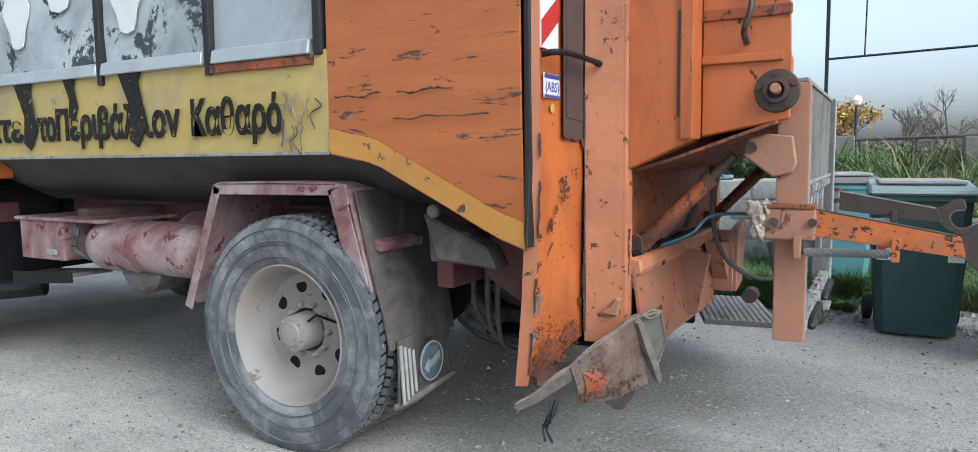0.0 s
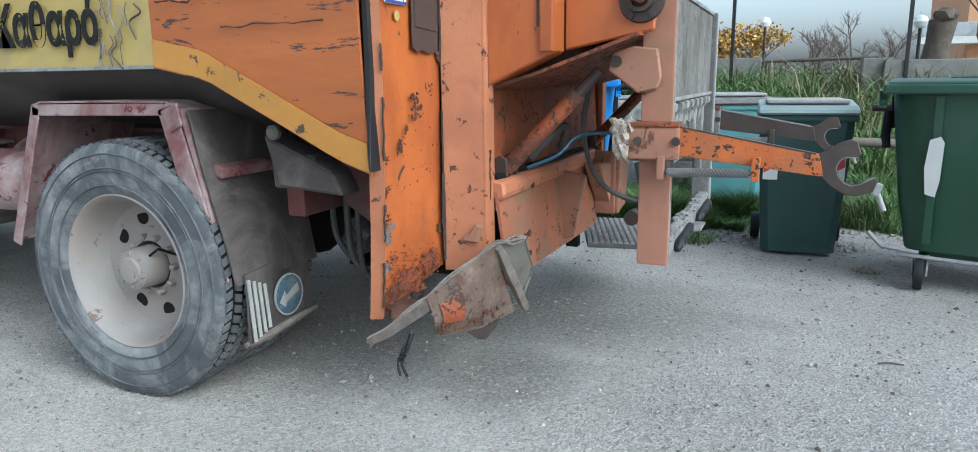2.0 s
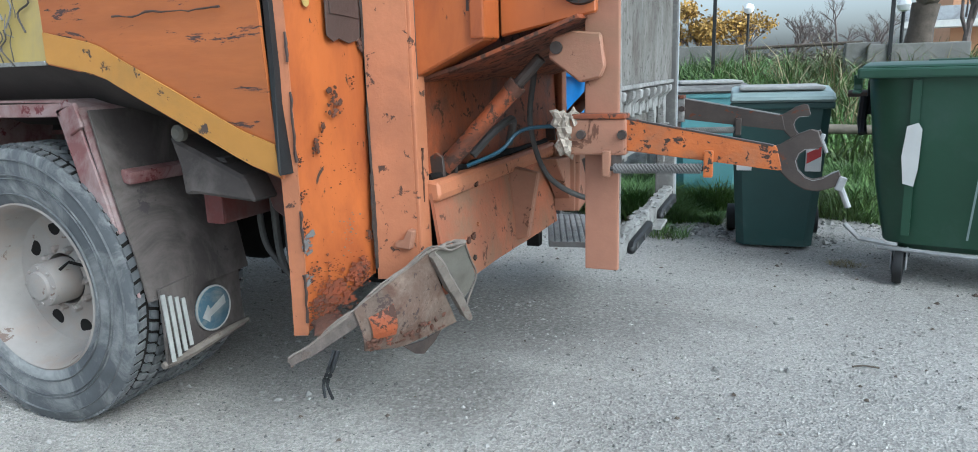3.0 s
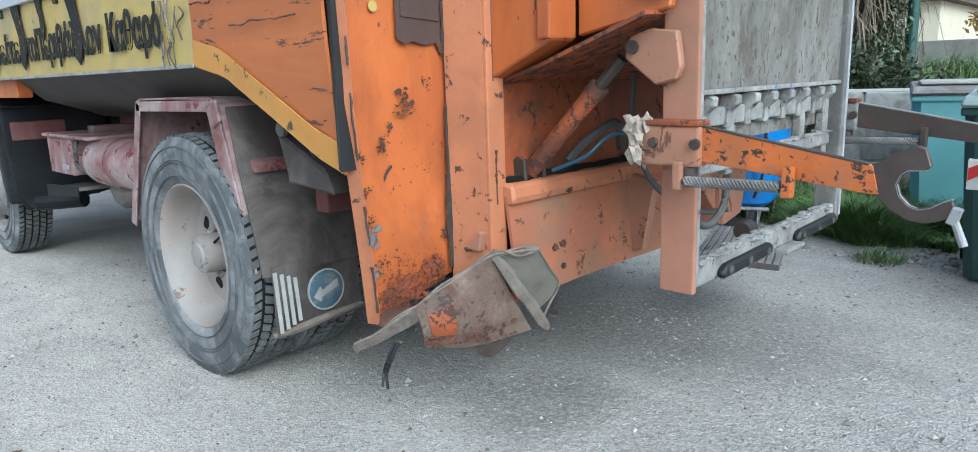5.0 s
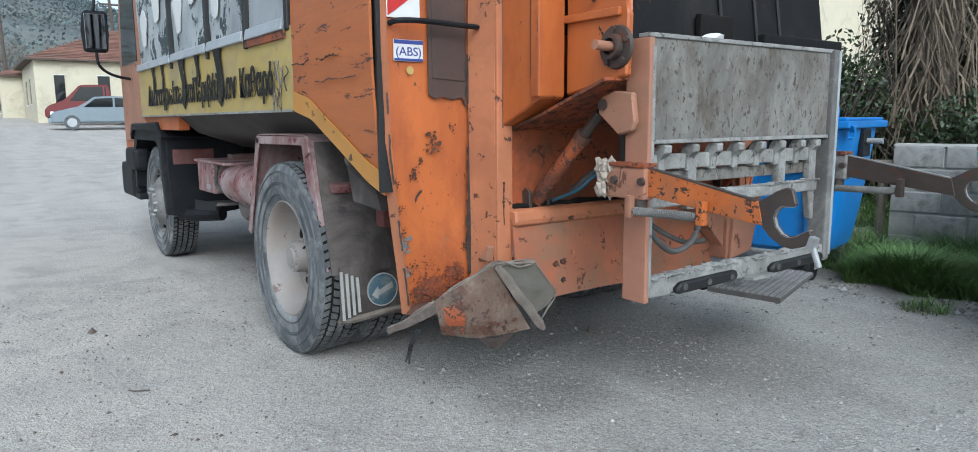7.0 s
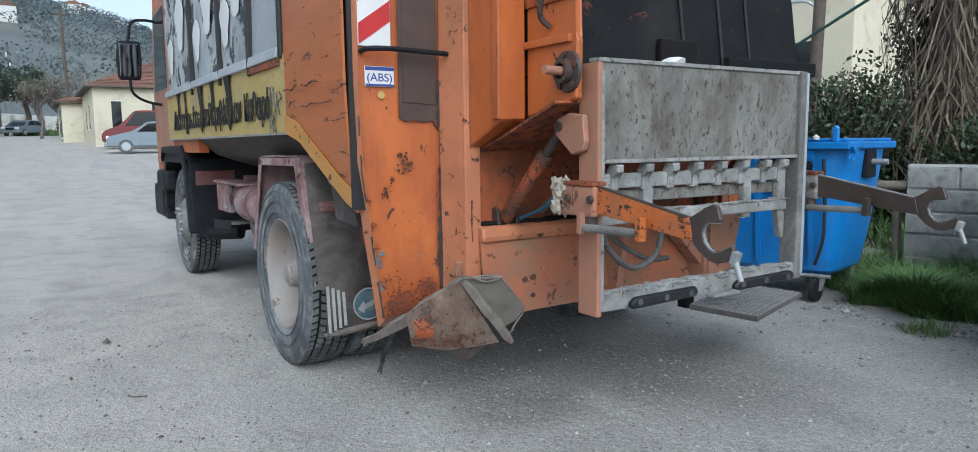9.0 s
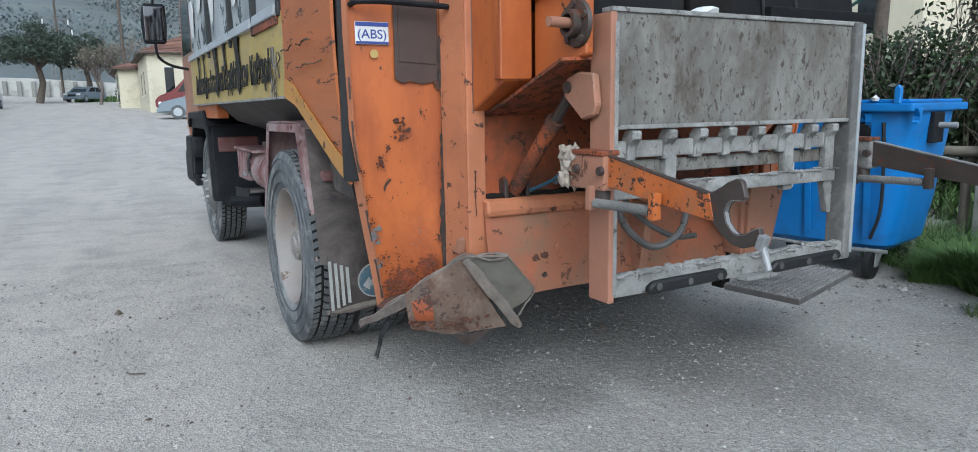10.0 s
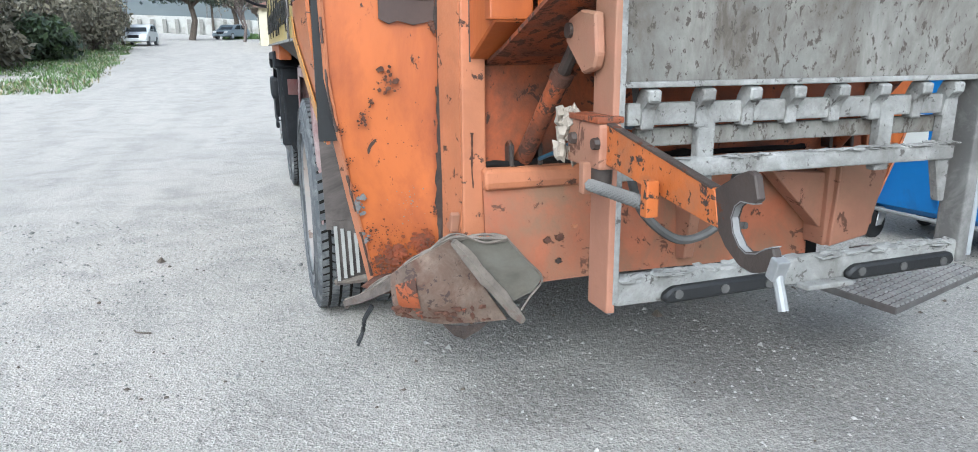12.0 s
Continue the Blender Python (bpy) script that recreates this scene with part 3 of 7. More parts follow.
def truck_body():
    # load body, upper sides hidden behind the panels
    prof = [(-0.02, 1.27), (0.0, 2.7), (0.25, 2.95), (2.11, 2.95), (2.36, 2.7), (2.38, 1.27), (1.75, 0.98), (0.6, 0.98)]
    shell = part("load_body", prism(prof, "x", -4.42, 0.13, 0.01), "belly", truck, "dirt-grey load body with sloping belly")
    # yellow slogan panel
    yel = sheet([[(x, -0.10, z) for x in np.linspace(-4.44, -0.735, 30)] for z in (1.262, 1.36, 1.46, 1.56, 1.66)], 0.012, rough=0.004)
    panel = soften(part("slogan_panel", yel, "yellow", truck, "faded yellow side panel with scratched slogan"))
    part("panel_lip", box(-4.44, -0.735, -0.112, -0.095, 1.248, 1.262, 0.003), "crust", panel)
    for word, a, b in (("Διατηρείτε", -4.05, -2.87), ("το", -2.73, -2.57), ("Περιβάλλον", -2.56, -1.60), ("Καθαρό", -1.525, -0.978)):
        lettering(word, a, b, 1.345, 0.15, -0.113, "ink", panel)
    # torn poster remains and scrawls on the slogan panel
    rng = random.Random(4)
    for cx, w in ((-2.83, 0.20), (-2.42, 0.12), (-1.93, 0.20), (-3.78, 0.12), (-3.45, 0.10)):
        h = 0.22 if w < 0.2 else 0.36
        pts = [(cx - w * 0.5, 1.655), (cx + w * 0.35, 1.655), (cx + w * 0.25, 1.60), (cx + w * 0.5, 1.655 - h * 0.7), (cx + w * 0.15, 1.655 - h), (cx - w * 0.15, 1.655 - h * 0.9), (cx - w * 0.05, 1.655 - h * 0.5)]
        part("torn_poster_scrap", prism(pts, "y", -0.1175, -0.1125, 0), "ink", panel)
    for k in range(14):
        x, z = rng.uniform(-1.02, -0.78), rng.uniform(1.33, 1.52)
        path = arc([(x, -0.1135, z), (x + rng.uniform(-0.02, 0.03), -0.1135, z - 0.03), (x + rng.uniform(-0.03, 0.02), -0.1135, z - 0.06), (x + rng.uniform(-0.02, 0.03), -0.1135, z - rng.uniform(0.07, 0.12))], 4)
        part("scrawl", tube(path, rng.uniform(0.0015, 0.0045), 4), "fender_dust" if k % 3 else "bare_grey", panel)
    # poster boards above, and their aluminium sills
    for a, b, m in ((-4.40, -3.17, "poster"), (-3.15, -2.18, "poster"), (-2.16, -1.42, "poster"), (-1.38, -0.80, "alu")):
        board = part("poster_board" if m == "poster" else "metal_board", sheet([[(x, -0.085 - 0.012 * math.sin(3 * (x - a) / (b - a)), z) for x in np.linspace(a, b, 7)] for z in np.linspace(1.70, 2.55, 7)], 0.01, rough=0.012), m, truck, "peeling black-and-white photo poster board" if m == "poster" else "bare aluminium sheet board")
        soften(board)
        if m == "poster":
            for k in range(2):
                cx, cz, r = a + (b - a) * (0.3 + 0.4 * k), 1.98 + 0.22 * k, 0.11 + 0.05 * k
                part("pale_blot", prism([(cx + r * (1 + 0.3 * math.sin(3 * t)) * math.cos(t), cz + r * 1.4 * math.sin(t)) for t in np.linspace(0, 5.9, 16)], "y", -0.113, -0.108, 0), "white", board)
        sill = [(-0.07, 1.72), (-0.118, 1.70), (-0.128, 1.645), (-0.07, 1.64)]
        part("board_sill", prism(sill, "x", a + 0.01, b - 0.01, 0.004), "alu", board, "bright aluminium sill")
    for x in (-3.16, -2.17, -1.40):
        part("board_gap_strip", box(x - 0.018, x + 0.018, -0.118, -0.06, 1.60, 2.55, 0.006), "seal", truck)
    part("rust_strip", box(-1.40, -0.80, -0.116, -0.098, 1.605, 1.642, 0.004), "orange_rusty", truck)
    part("corner_strip", box(-0.795, -0.752, -0.115, -0.05, 1.64, 2.6, 0.008), "seal", truck)
    # orange rear panel with its slanting lower edge
    low = [(-0.735, 1.25), (-0.50, 1.205), (-0.217, 1.06), (0.0, 0.945), (0.115, 0.905)]
    rows = []
    for i in range(15):
        t = i / 14
        row = []
        for x in np.linspace(-0.735, 0.115, 18):
            z0 = np.interp(x, [p[0] for p in low], [p[1] for p in low])
            z = z0 + t * (2.62 - z0)
            out = -0.100 - 0.016 * math.sin(math.pi * min(1, max(0, (z - 0.9) / 1.7))) * min(1, (x + 0.735) / 0.3)
            row.append((x, out + 0.03 * (1 - min(1, (z - 0.9) / 0.35)), z))
        rows.append(row)
    side = soften(part("rear_side_panel", sheet(rows, 0.012, rough=0.003), "orange_scratched", truck, "dented scratched orange rear side panel"))
    strip = []
    for w in (0.006, 0.05, 0.095):
        row = []
        for x in np.linspace(-0.73, 0.112, 18):
            z0 = np.interp(x, [p[0] for p in low], [p[1] for p in low])
            z = z0 + w * 1.05
            out = -0.100 - 0.016 * math.sin(math.pi * min(1, max(0, (z - 0.9) / 1.7))) * min(1, (x + 0.735) / 0.3)
            row.append((x, out + 0.03 * (1 - min(1, (z - 0.9) / 0.35)) - 0.0085, z))
        strip.append(row)
    soften(part("amber_stripe", sheet(strip, 0.004), "yellow_stripe", side, "amber painted stripe along the slanting edge"))
    # torn gouges in the sheet
    for x0, x1, z, s in ((-0.68, -0.46, 1.468, 1.0), (-0.38, -0.14, 1.475, 1.2), (-0.40, 0.0, 1.375, 0.7), (-0.7, -0.3, 2.02, 0.8)):
        path = [(x, -0.128 - 0.002 * math.sin(40 * x), z + 0.012 * s * noise.noise(Vector((x * 14, z * 5, 0))) + 0.006 * noise.noise(Vector((x * 70, z * 5, 3))) + 0.02 * (x - x0)) for x in np.linspace(x0, x1, 16)]
        part("torn_gouge", tube(path, [0.0015 + 0.007 * s * abs(noise.noise(Vector((p[0] * 45, 1, z)))) for p in path], 5), "scoop_dark" if s > 0.9 else "primer", side)
    for v in ("near", "far"):
        bm = prism([(0.119, 0.925), (0.128, 0.915), (0.140, 1.2), (0.142, 2.7), (0.119, 2.7)], "y", -0.098, -0.02, 0.004)
        part("rubber_seal", mirrored(bm) if v == "far" else bm, "seal", truck, "black rubber tailgate seal")
    far = [[(x, 2.47, np.interp(x, [p[0] for p in low], [p[1] for p in low]) if z < 1 else z) for x in np.linspace(-0.735, 0.115, 6)] for z in (0.9, 1.7, 2.62)]
    part("rear_side_panel", sheet(far, 0.012), "orange_scratched", truck)
    part("far_side_panel", box(-4.44, -0.74, 2.44, 2.47, 1.26, 2.6, 0.01), "yellow", truck)
    # skirts between panel and underside
    part("orange_skirt", box(-4.42, -3.25, -0.07, 0.02, 1.14, 1.255, 0.01), "orange", truck)
    soften(part("belly_tub", sheet([[(x, y, z) for x in np.linspace(-3.3, -0.3, 12)] for y, z in ((-0.06, 1.262), (0.10, 1.13), (0.35, 1.04), (0.8, 1.0))], 0.01, rough=0.01), "belly", truck, "dented dirty grey belly sheet"))


seated(truck_body, 0.02, -0.004, 0.045)


def tailgate_side(far):
    side = "far" if far else "near"

    def fix(bm):
        return mirrored(bm) if far else bm

    zs = [0.40, 0.55, 0.75, 0.95, 1.15, 1.5, 1.9, 2.3, 2.75]

    def e1(z):
        return (np.interp(z, [0.4, 0.75, 1.1, 1.3], [0.042, 0.108, 0.158, 0.165]), np.interp(z, [0.4, 0.75, 1.1, 1.3], [0.042, -0.03, -0.095, -0.105]))

    narrow, wide, inner = [], [], []
    for z in zs:
        x, y = e1(z)
        b = (x + 0.046, y + 0.016)
        c = (0.224, 0.288)
        zc = max(z, 0.40 + 0.0)
        narrow.append([(x - 0.02, y + 0.04, z), (x, y, z), (b[0], b[1], z)])
        top = []
        for t in np.linspace(0, 1, 6):
            zz = z if z > 0.62 else z + t * (0.56 - z) * (1.0 if z < 0.5 else 0.5)
            top.append((b[0] - 0.012 + t * (c[0] - b[0]), b[1] + t * (c[1] - b[1]), zz))
        wide.append(top)
    rows_n = sheet(narrow, 0.008, rough=0.003)
    pillar = soften(part("tailgate_pillar", fix(sheet(wide, 0.01, rough=0.004, cut=2)), "orange", truck, "tall orange tailgate pillar, rusting at its foot"))
    soften(part("pillar_edge", fix(rows_n), "orange_pale", pillar, "pale chipped pillar edge"))
    zs2 = [0.54, 0.66, 0.8, 1.0, 1.3, 1.7, 2.2, 2.75]
    soften(part("inner_plate", fix(sheet([[(0.224, 0.288, z), (0.30, 0.305, z), (0.365, 0.318, z)] for z in zs2], 0.01, rough=0.004)), "orange_pale", pillar, "dusty orange inner plate, grimy at its foot"))
    part("edge_flange", fix(box(0.352, 0.380, 0.312, 0.392, 0.60, 2.75, 0.006)), "orange_pale", pillar)
    pth = [(0.382 + 0.002 * math.sin(60 * z), 0.345 + 0.008 * noise.noise(Vector((z * 12, 0, 5))), z) for z in np.linspace(0.80, 0.98, 12)]
    part("flange_crack", fix(tube(pth, [0.002 + 0.007 * abs(noise.noise(Vector((7, 0, p[2] * 30)))) for p in pth], 5)), "rustedge", pillar)
    # dark weld seam down the fold, ragged
    for a, b, r in ((0.58, 0.90, 0.028), (0.86, 1.12, 0.019), (1.12, 1.34, 0.012), (1.30, 1.5, 0.020), (1.5, 2.4, 0.008)):
        pth = [(0.226 + 0.006 * noise.noise(Vector((0, 0, z * 9))), 0.283, z) for z in np.linspace(a, b, 14)]
        seam = tube(pth, [r * (0.6 + 0.8 * abs(noise.noise(Vector((3, 0, p[2] * 13))))) for p in pth], 6)
        for v in seam.verts:
            v.co.x = 0.228 + 0.2 * (v.co.x - 0.228)
        part("weld_seam", fix(seam), "scoop_dark", pillar, "dark grimy weld seam")
    if not far:
        for z0, z1 in ((0.45, 0.62), (0.70, 0.83), (0.98, 1.18), (1.26, 1.34)):
            pth = [(e1(z)[0] + 0.046 + 0.006 * noise.noise(Vector((z * 30, 0, 0))), e1(z)[1] + 0.014, z) for z in np.linspace(z0, z1, 9)]
            part("rust_crack", tube(pth, [0.003 + 0.006 * abs(noise.noise(Vector((z0, 1, p[2] * 40)))) for p in pth], 5), "primer", pillar)
        # rust blisters, bare spots and the scabs at the foot, each a cluster of ragged flakes
        rng = random.Random(2)

        def skin(y, z):
            if z > 1.1:
                return np.interp(y, [-0.09, 0.288], [0.207, 0.226])
            x, yy = e1(z)
            return np.interp(y, [yy + 0.016, 0.288], [x + 0.046, 0.224])

        def flakes(name, spots, material, label):
            bm = bmesh.new()
            for cy, cz, r, count, size in spots:
                for k in range(3 * count):
                    y, z = cy + rng.gauss(0, r), cz + rng.gauss(0, r * 1.2)
                    if y < e1(z)[1] + 0.02 or y > 0.284 or z < 0.42:
                        continue
                    q = 0.5 * size * (0.3 + rng.random() ** 3 * 1.4)
                    top = skin(y, z) + 0.0010 + 0.0005 * rng.random()
                    n = 16
                    ring = [(y + q * (0.55 + 0.5 * rng.random()) * math.cos(t), z + q * (0.55 + 0.5 * rng.random()) * math.sin(t)) for t in np.linspace(0, 2 * math.pi * (n - 1) / n, n)]
                    low = [bm.verts.new((skin(p[0], p[1]) - 0.002, p[0], p[1])) for p in ring]
                    high = [bm.verts.new((skin(p[0], p[1]) + top - skin(y, z), y + (p[0] - y) * 0.93, z + (p[1] - z) * 0.93)) for p in ring]
                    bm.faces.new(high)
                    for i in range(n):
                        j = (i + 1) % n
                        bm.faces.new((low[i], low[j], high[j], high[i]))
            tagged(part(name, bm, material, pillar, label), kind="stuff")

        flakes("rust_scab", ((0.105, 1.135, 0.020, 16, 0.013), (0.055, 1.07, 0.006, 6, 0.008), (0.20, 1.20, 0.01, 5, 0.007), (0.27, 1.31, 0.01, 12, 0.014), (0.03, 1.02, 0.012, 10, 0.010), (0.16, 0.93, 0.05, 8, 0.004),
                               (-0.055, 0.98, 0.008, 14, 0.006), (-0.03, 0.87, 0.010, 16, 0.006), (-0.01, 0.78, 0.010, 12, 0.006), (0.03, 0.62, 0.016, 14, 0.010), (0.07, 0.49, 0.022, 34, 0.009), (0.14, 0.47, 0.03, 34, 0.009), (0.22, 0.58, 0.02, 14, 0.008), (0.262, 0.70, 0.008, 16, 0.008), (0.12, 1.0, 0.2, 26, 0.0022)), "rustedge", "dark rust scabs and chips")
        flakes("bare_spot", ((0.01, 0.735, 0.010, 5, 0.020), (0.015, 0.70, 0.008, 4, 0.012), (0.03, 0.60, 0.01, 6, 0.012), (0.17, 0.72, 0.03, 14, 0.004)), "bare_grey", "bare grey metal spots")
        flakes("rust_stain", ((0.12, 0.52, 0.035, 90, 0.014), (0.21, 0.58, 0.022, 40, 0.013), (0.10, 0.60, 0.03, 30, 0.006)), "rust_orange", "spreading brown rust at the foot")
        # brown primer patch, number label, warning board, grab handle
        tilt = math.atan2(0.019, 0.378)
        pts = [(0.088, 1.335), (0.12, 1.318), (0.15, 1.33), (0.20, 1.315), (0.27, 1.33), (0.272, 2.1), (0.09, 2.1)]
        part("primer_patch", prism(pts, "x", 0.219, 0.2235, 0.001), "primer", pillar, "dark brown primer patch")
        part("primer_plate", prism([(0.105, 1.40), (0.262, 1.39), (0.262, 2.1), (0.105, 2.1)], "x", 0.2236, 0.2275, 0.001), "primer", pillar)
        plate = part("sign_plate", box(0.2085, 0.214, -0.060, 0.072, 1.462, 1.545, 0.003), "white", pillar, "white and blue ABS sign plate")
        part("sign_band", box(0.2142, 0.2158, -0.058, 0.070, 1.528, 1.543, 0), "blue_print", plate)
        part("sign_band", box(0.2142, 0.2158, -0.058, 0.070, 1.464, 1.473, 0), "blue_print", plate)
        word = lettering("(ABS)", -0.05, 0.062, 1.484, 0.034, 0.0, "blue_print", plate, bold=0.008)
        for v in word.data.vertices:
            v.co = (0.2146 - v.co.y * 0.3, v.co.x, v.co.z)
        part("round_sticker", lathe([(0.016, 0), (0.016, 0.002)], (0.2105, 0.012, 1.428), "x", 20), "yellow", pillar, "small round yellow sticker")
        board = part("warning_board", box(0.209, 0.2145, -0.085, 0.060, 1.625, 2.3, 0.002), "white", pillar, "red and white striped warning board")
        for k in range(4):
            z = 1.63 + 0.17 * k
            part("red_stripe", prism([(-0.083, z), (0.058, z + 0.10), (0.058, z + 0.185), (-0.083, z + 0.085)], "x", 0.2147, 0.2165, 0), "red", board)
        path = arc([(0.212, -0.075, 1.603), (0.255, -0.055, 1.610), (0.275, 0.05, 1.612), (0.285, 0.22, 1.606), (0.285, 0.285, 1.604), (0.25, 0.298, 1.604)], 6)
        soften(part("grab_handle", tube(path, 0.011, 8), "black", pillar, "black steel grab handle"))
        part("tail_lamp_bracket", prism([(0.30, 0.655), (0.355, 0.65), (0.37, 0.715), (0.35, 0.72), (0.335, 0.68), (0.30, 0.675)], "y", 0.275, 0.305, 0.004), "orange_faded", pillar, "bent lamp bracket")
    # box, channel and pivot plate
    pts = [(0.372, 1.205), (0.617, 1.315), (0.617, 2.7), (0.372, 2.7)]
    boxes = part("hopper_side_box", fix(prism(pts, "y", 0.342, 0.46, 0.006)), "shield" if far else "orange", truck, "black-stained hopper side box" if far else "orange hopper side box")
    if far:
        return
    part("box_channel", fix(box(0.572, 0.621, 0.328, 0.458, 1.318, 2.7, 0.006)), "orange", boxes, "bright orange edge channel")
    part("dark_slit", fix(box(0.560, 0.572, 0.336, 0.346, 1.40, 1.78, 0.002)), "primer", boxes)
    part("box_weld", fix(tube([(0.376, 0.342, z) for z in np.linspace(1.2, 2.4, 20)], 0.006, 5)), "fender_dust", boxes)
    pts = [(0.617, 1.325), (0.93, 1.385), (0.935, 1.60), (0.92, 1.62), (0.90, 2.5), (0.617, 2.5)]
    face = part("pivot_plate", fix(prism(pts, "y", 0.470, 0.50, 0.006)), "orange", truck, "orange pivot plate with grease-dark boss")
    part("plate_ledge", fix(box(0.62, 0.905, 0.450, 0.472, 1.592, 1.622, 0.006)), "orange", face)
    part("plate_ledge", fix(box(0.62, 0.93, 0.458, 0.472, 1.75, 1.79, 0.006)), "orange_rusty", face)
    hub = soften(part("pivot_boss", fix(lathe([(0.078, 0.0), (0.074, -0.014), (0.045, -0.016), (0.043, -0.045), (0.030, -0.046), (0.028, -0.02), (0.0, -0.02)], (0.885, 0.470, 1.485), "y", 28)), "hook", face, "greasy dark pivot boss"))
    soften(part("pivot_pin", fix(tube([(0.885, 0.46, 1.485), (0.893, 0.35, 1.487)], 0.017, 12)), "orange_faded", hub))
    for k in range(5):
        a = 0.4 + k * 1.25
        part("bolt", fix(lathe([(0.012, 0), (0.012, -0.01)], (0.885 + 0.062 * math.cos(a), 0.456, 1.485 + 0.062 * math.sin(a)), "y", 6)), "hook", hub)
    soften(part("lifting_hook", fix(tube(arc([(0.78, 0.46, 1.66), (0.775, 0.42, 1.70), (0.80, 0.41, 1.78), (0.79, 0.45, 1.86)], 5), 0.012, 8)), "hook", face))


seated(tailgate_side, -0.024, 0.014, 0.015, False)
seated(tailgate_side, -0.024, 0.0, 0.015, True)


def hopper():
    # rear wall of the trough, sill, back wall, sloped ceiling
    wall = soften(part("trough_wall", sheet([[(x, y, z) for y in np.linspace(0.385, 1.67, 14)] for x, z in ((0.36, 0.475), (0.422, 0.478), (0.41, 0.66), (0.388, 0.83))], 0.012, rough=0.006), "trough", truck, "dusty pale orange trough wall"))
    part("trough_sill", prism([(0.325, 0.800), (0.402, 0.796), (0.418, 0.815), (0.412, 0.866), (0.325, 0.880)], "y", 0.385, 1.70, 0.010), "orange_pale", truck, "worn steel sill of the hopper mouth")
    # near-black ragged bead along the corner behind the sill, rust blotches on the wall
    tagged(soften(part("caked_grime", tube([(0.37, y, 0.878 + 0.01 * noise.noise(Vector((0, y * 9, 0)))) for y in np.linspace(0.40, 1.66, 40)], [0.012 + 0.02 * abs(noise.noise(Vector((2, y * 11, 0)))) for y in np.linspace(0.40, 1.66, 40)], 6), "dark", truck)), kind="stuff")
    rng = random.Random(12)
    for cy, cz, r, m in ((0.60, 0.62, 0.018, "rustedge"), (0.645, 0.625, 0.02, "rustedge"), (0.69, 0.815, 0.014, "rustedge"), (0.64, 0.545, 0.014, "scoop_dark"), (0.70, 0.66, 0.012, "orange_pale")):
        pts = [(cy + r * q * math.cos(t), cz + 0.8 * r * q * math.sin(t)) for t in np.linspace(0, 6.1, 34) for q in (0.75 + 0.5 * noise.noise(Vector((3 * math.cos(t), 3 * math.sin(t), 90 * cy))) + rng.uniform(-0.12, 0.12),)]
        base = np.interp(cz, [0.478, 0.66, 0.83], [0.422, 0.41, 0.412])
        part("wall_blotch", prism(pts, "x", base - 0.004, base + 0.0085, 0), m, wall)
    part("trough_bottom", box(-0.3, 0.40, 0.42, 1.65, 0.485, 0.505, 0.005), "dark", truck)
    soften(part("hopper_back", sheet([[(x, y, z) for y in np.linspace(0.40, 1.96, 10)] for x, z in ((0.345, 0.86), (0.335, 1.0), (0.325, 1.25), (0.32, 1.6))], 0.01, rough=0.006), "orange_worn", truck, "rust-eaten orange hopper back plate"))
    soften(part("packer_plate", sheet([[(x, y, z) for y in np.linspace(0.41, 1.95, 12)] for x, z in ((0.33, 1.205), (0.50, 1.25), (0.70, 1.32), (0.88, 1.385))], 0.012, rough=0.01), "orange_rusty", truck, "chipped orange packer underside"))
    for far in (False, True):
        def fix(bm):
            return mirrored(bm) if far else bm
        # gussets and end brackets of the trough
        cyl = part("packer_cylinder", fix(tube([(0.352, 0.535, 0.885), (0.62, 0.549, 1.16)], 0.030, 14)), "orange_rusty", truck, "chipped orange hydraulic cylinder")
        soften(cyl)
        soften(part("cylinder_gland", fix(tube([(0.615, 0.549, 1.155), (0.64, 0.551, 1.18)], 0.034, 14)), "rustedge", cyl))
        soften(part("piston_rod", fix(tube([(0.64, 0.551, 1.18), (0.72, 0.553, 1.262)], 0.02, 10)), "hook", cyl))
        for d in (-0.05, 0.05):
            part("cylinder_lug", fix(prism([(0.33, 0.87), (0.39, 0.87), (0.385, 0.94), (0.36, 0.955), (0.335, 0.94)], "y", 0.535 + d - 0.008, 0.535 + d + 0.008, 0.003)), "hook", cyl)
    for y0, y1 in ((1.10, 1.14),):
        rib = prism([(0.40, 0.50), (0.47, 0.52), (0.52, 0.80), (0.38, 0.83)], "y", y0, y1, 0.006)
        part("trough_rib", rib, "orange_faded", truck, "pale orange stiffening rib")
    part("end_wedge", prism([(1.67, 0.53), (1.84, 0.56), (1.93, 0.90), (1.69, 0.86)], "x", 0.50, 0.54, 0.004), "orange_faded", truck, "pale orange end plate of the trough")
    part("end_gusset", prism([(1.42, 0.82), (1.67, 0.80), (1.67, 0.58)], "x", 0.42, 0.50, 0.004), "orange_faded", truck, "triangular orange gusset")
    part("end_web", box(0.39, 0.52, 1.655, 1.685, 0.53, 0.86, 0.004), "orange_faded", truck)
    soften(part("step_pivot", lathe([(0.04, 0), (0.04, 0.09)], (0.60, 1.72, 0.50), "y", 16), "hook", truck))
    # dark hopper door
    rows = [[(x + 0.03 * math.sin(6 * y), y, z) for y in np.linspace(0.50, 2.03, 18)] for x, z in ((0.78, 1.46), (0.76, 1.62), (0.72, 1.9), (0.62, 2.3), (0.5, 2.7))]
    door = soften(part("hopper_door", sheet(rows, 0.012, rough=0.012), "shield", truck, "worn black hopper door, dented"))
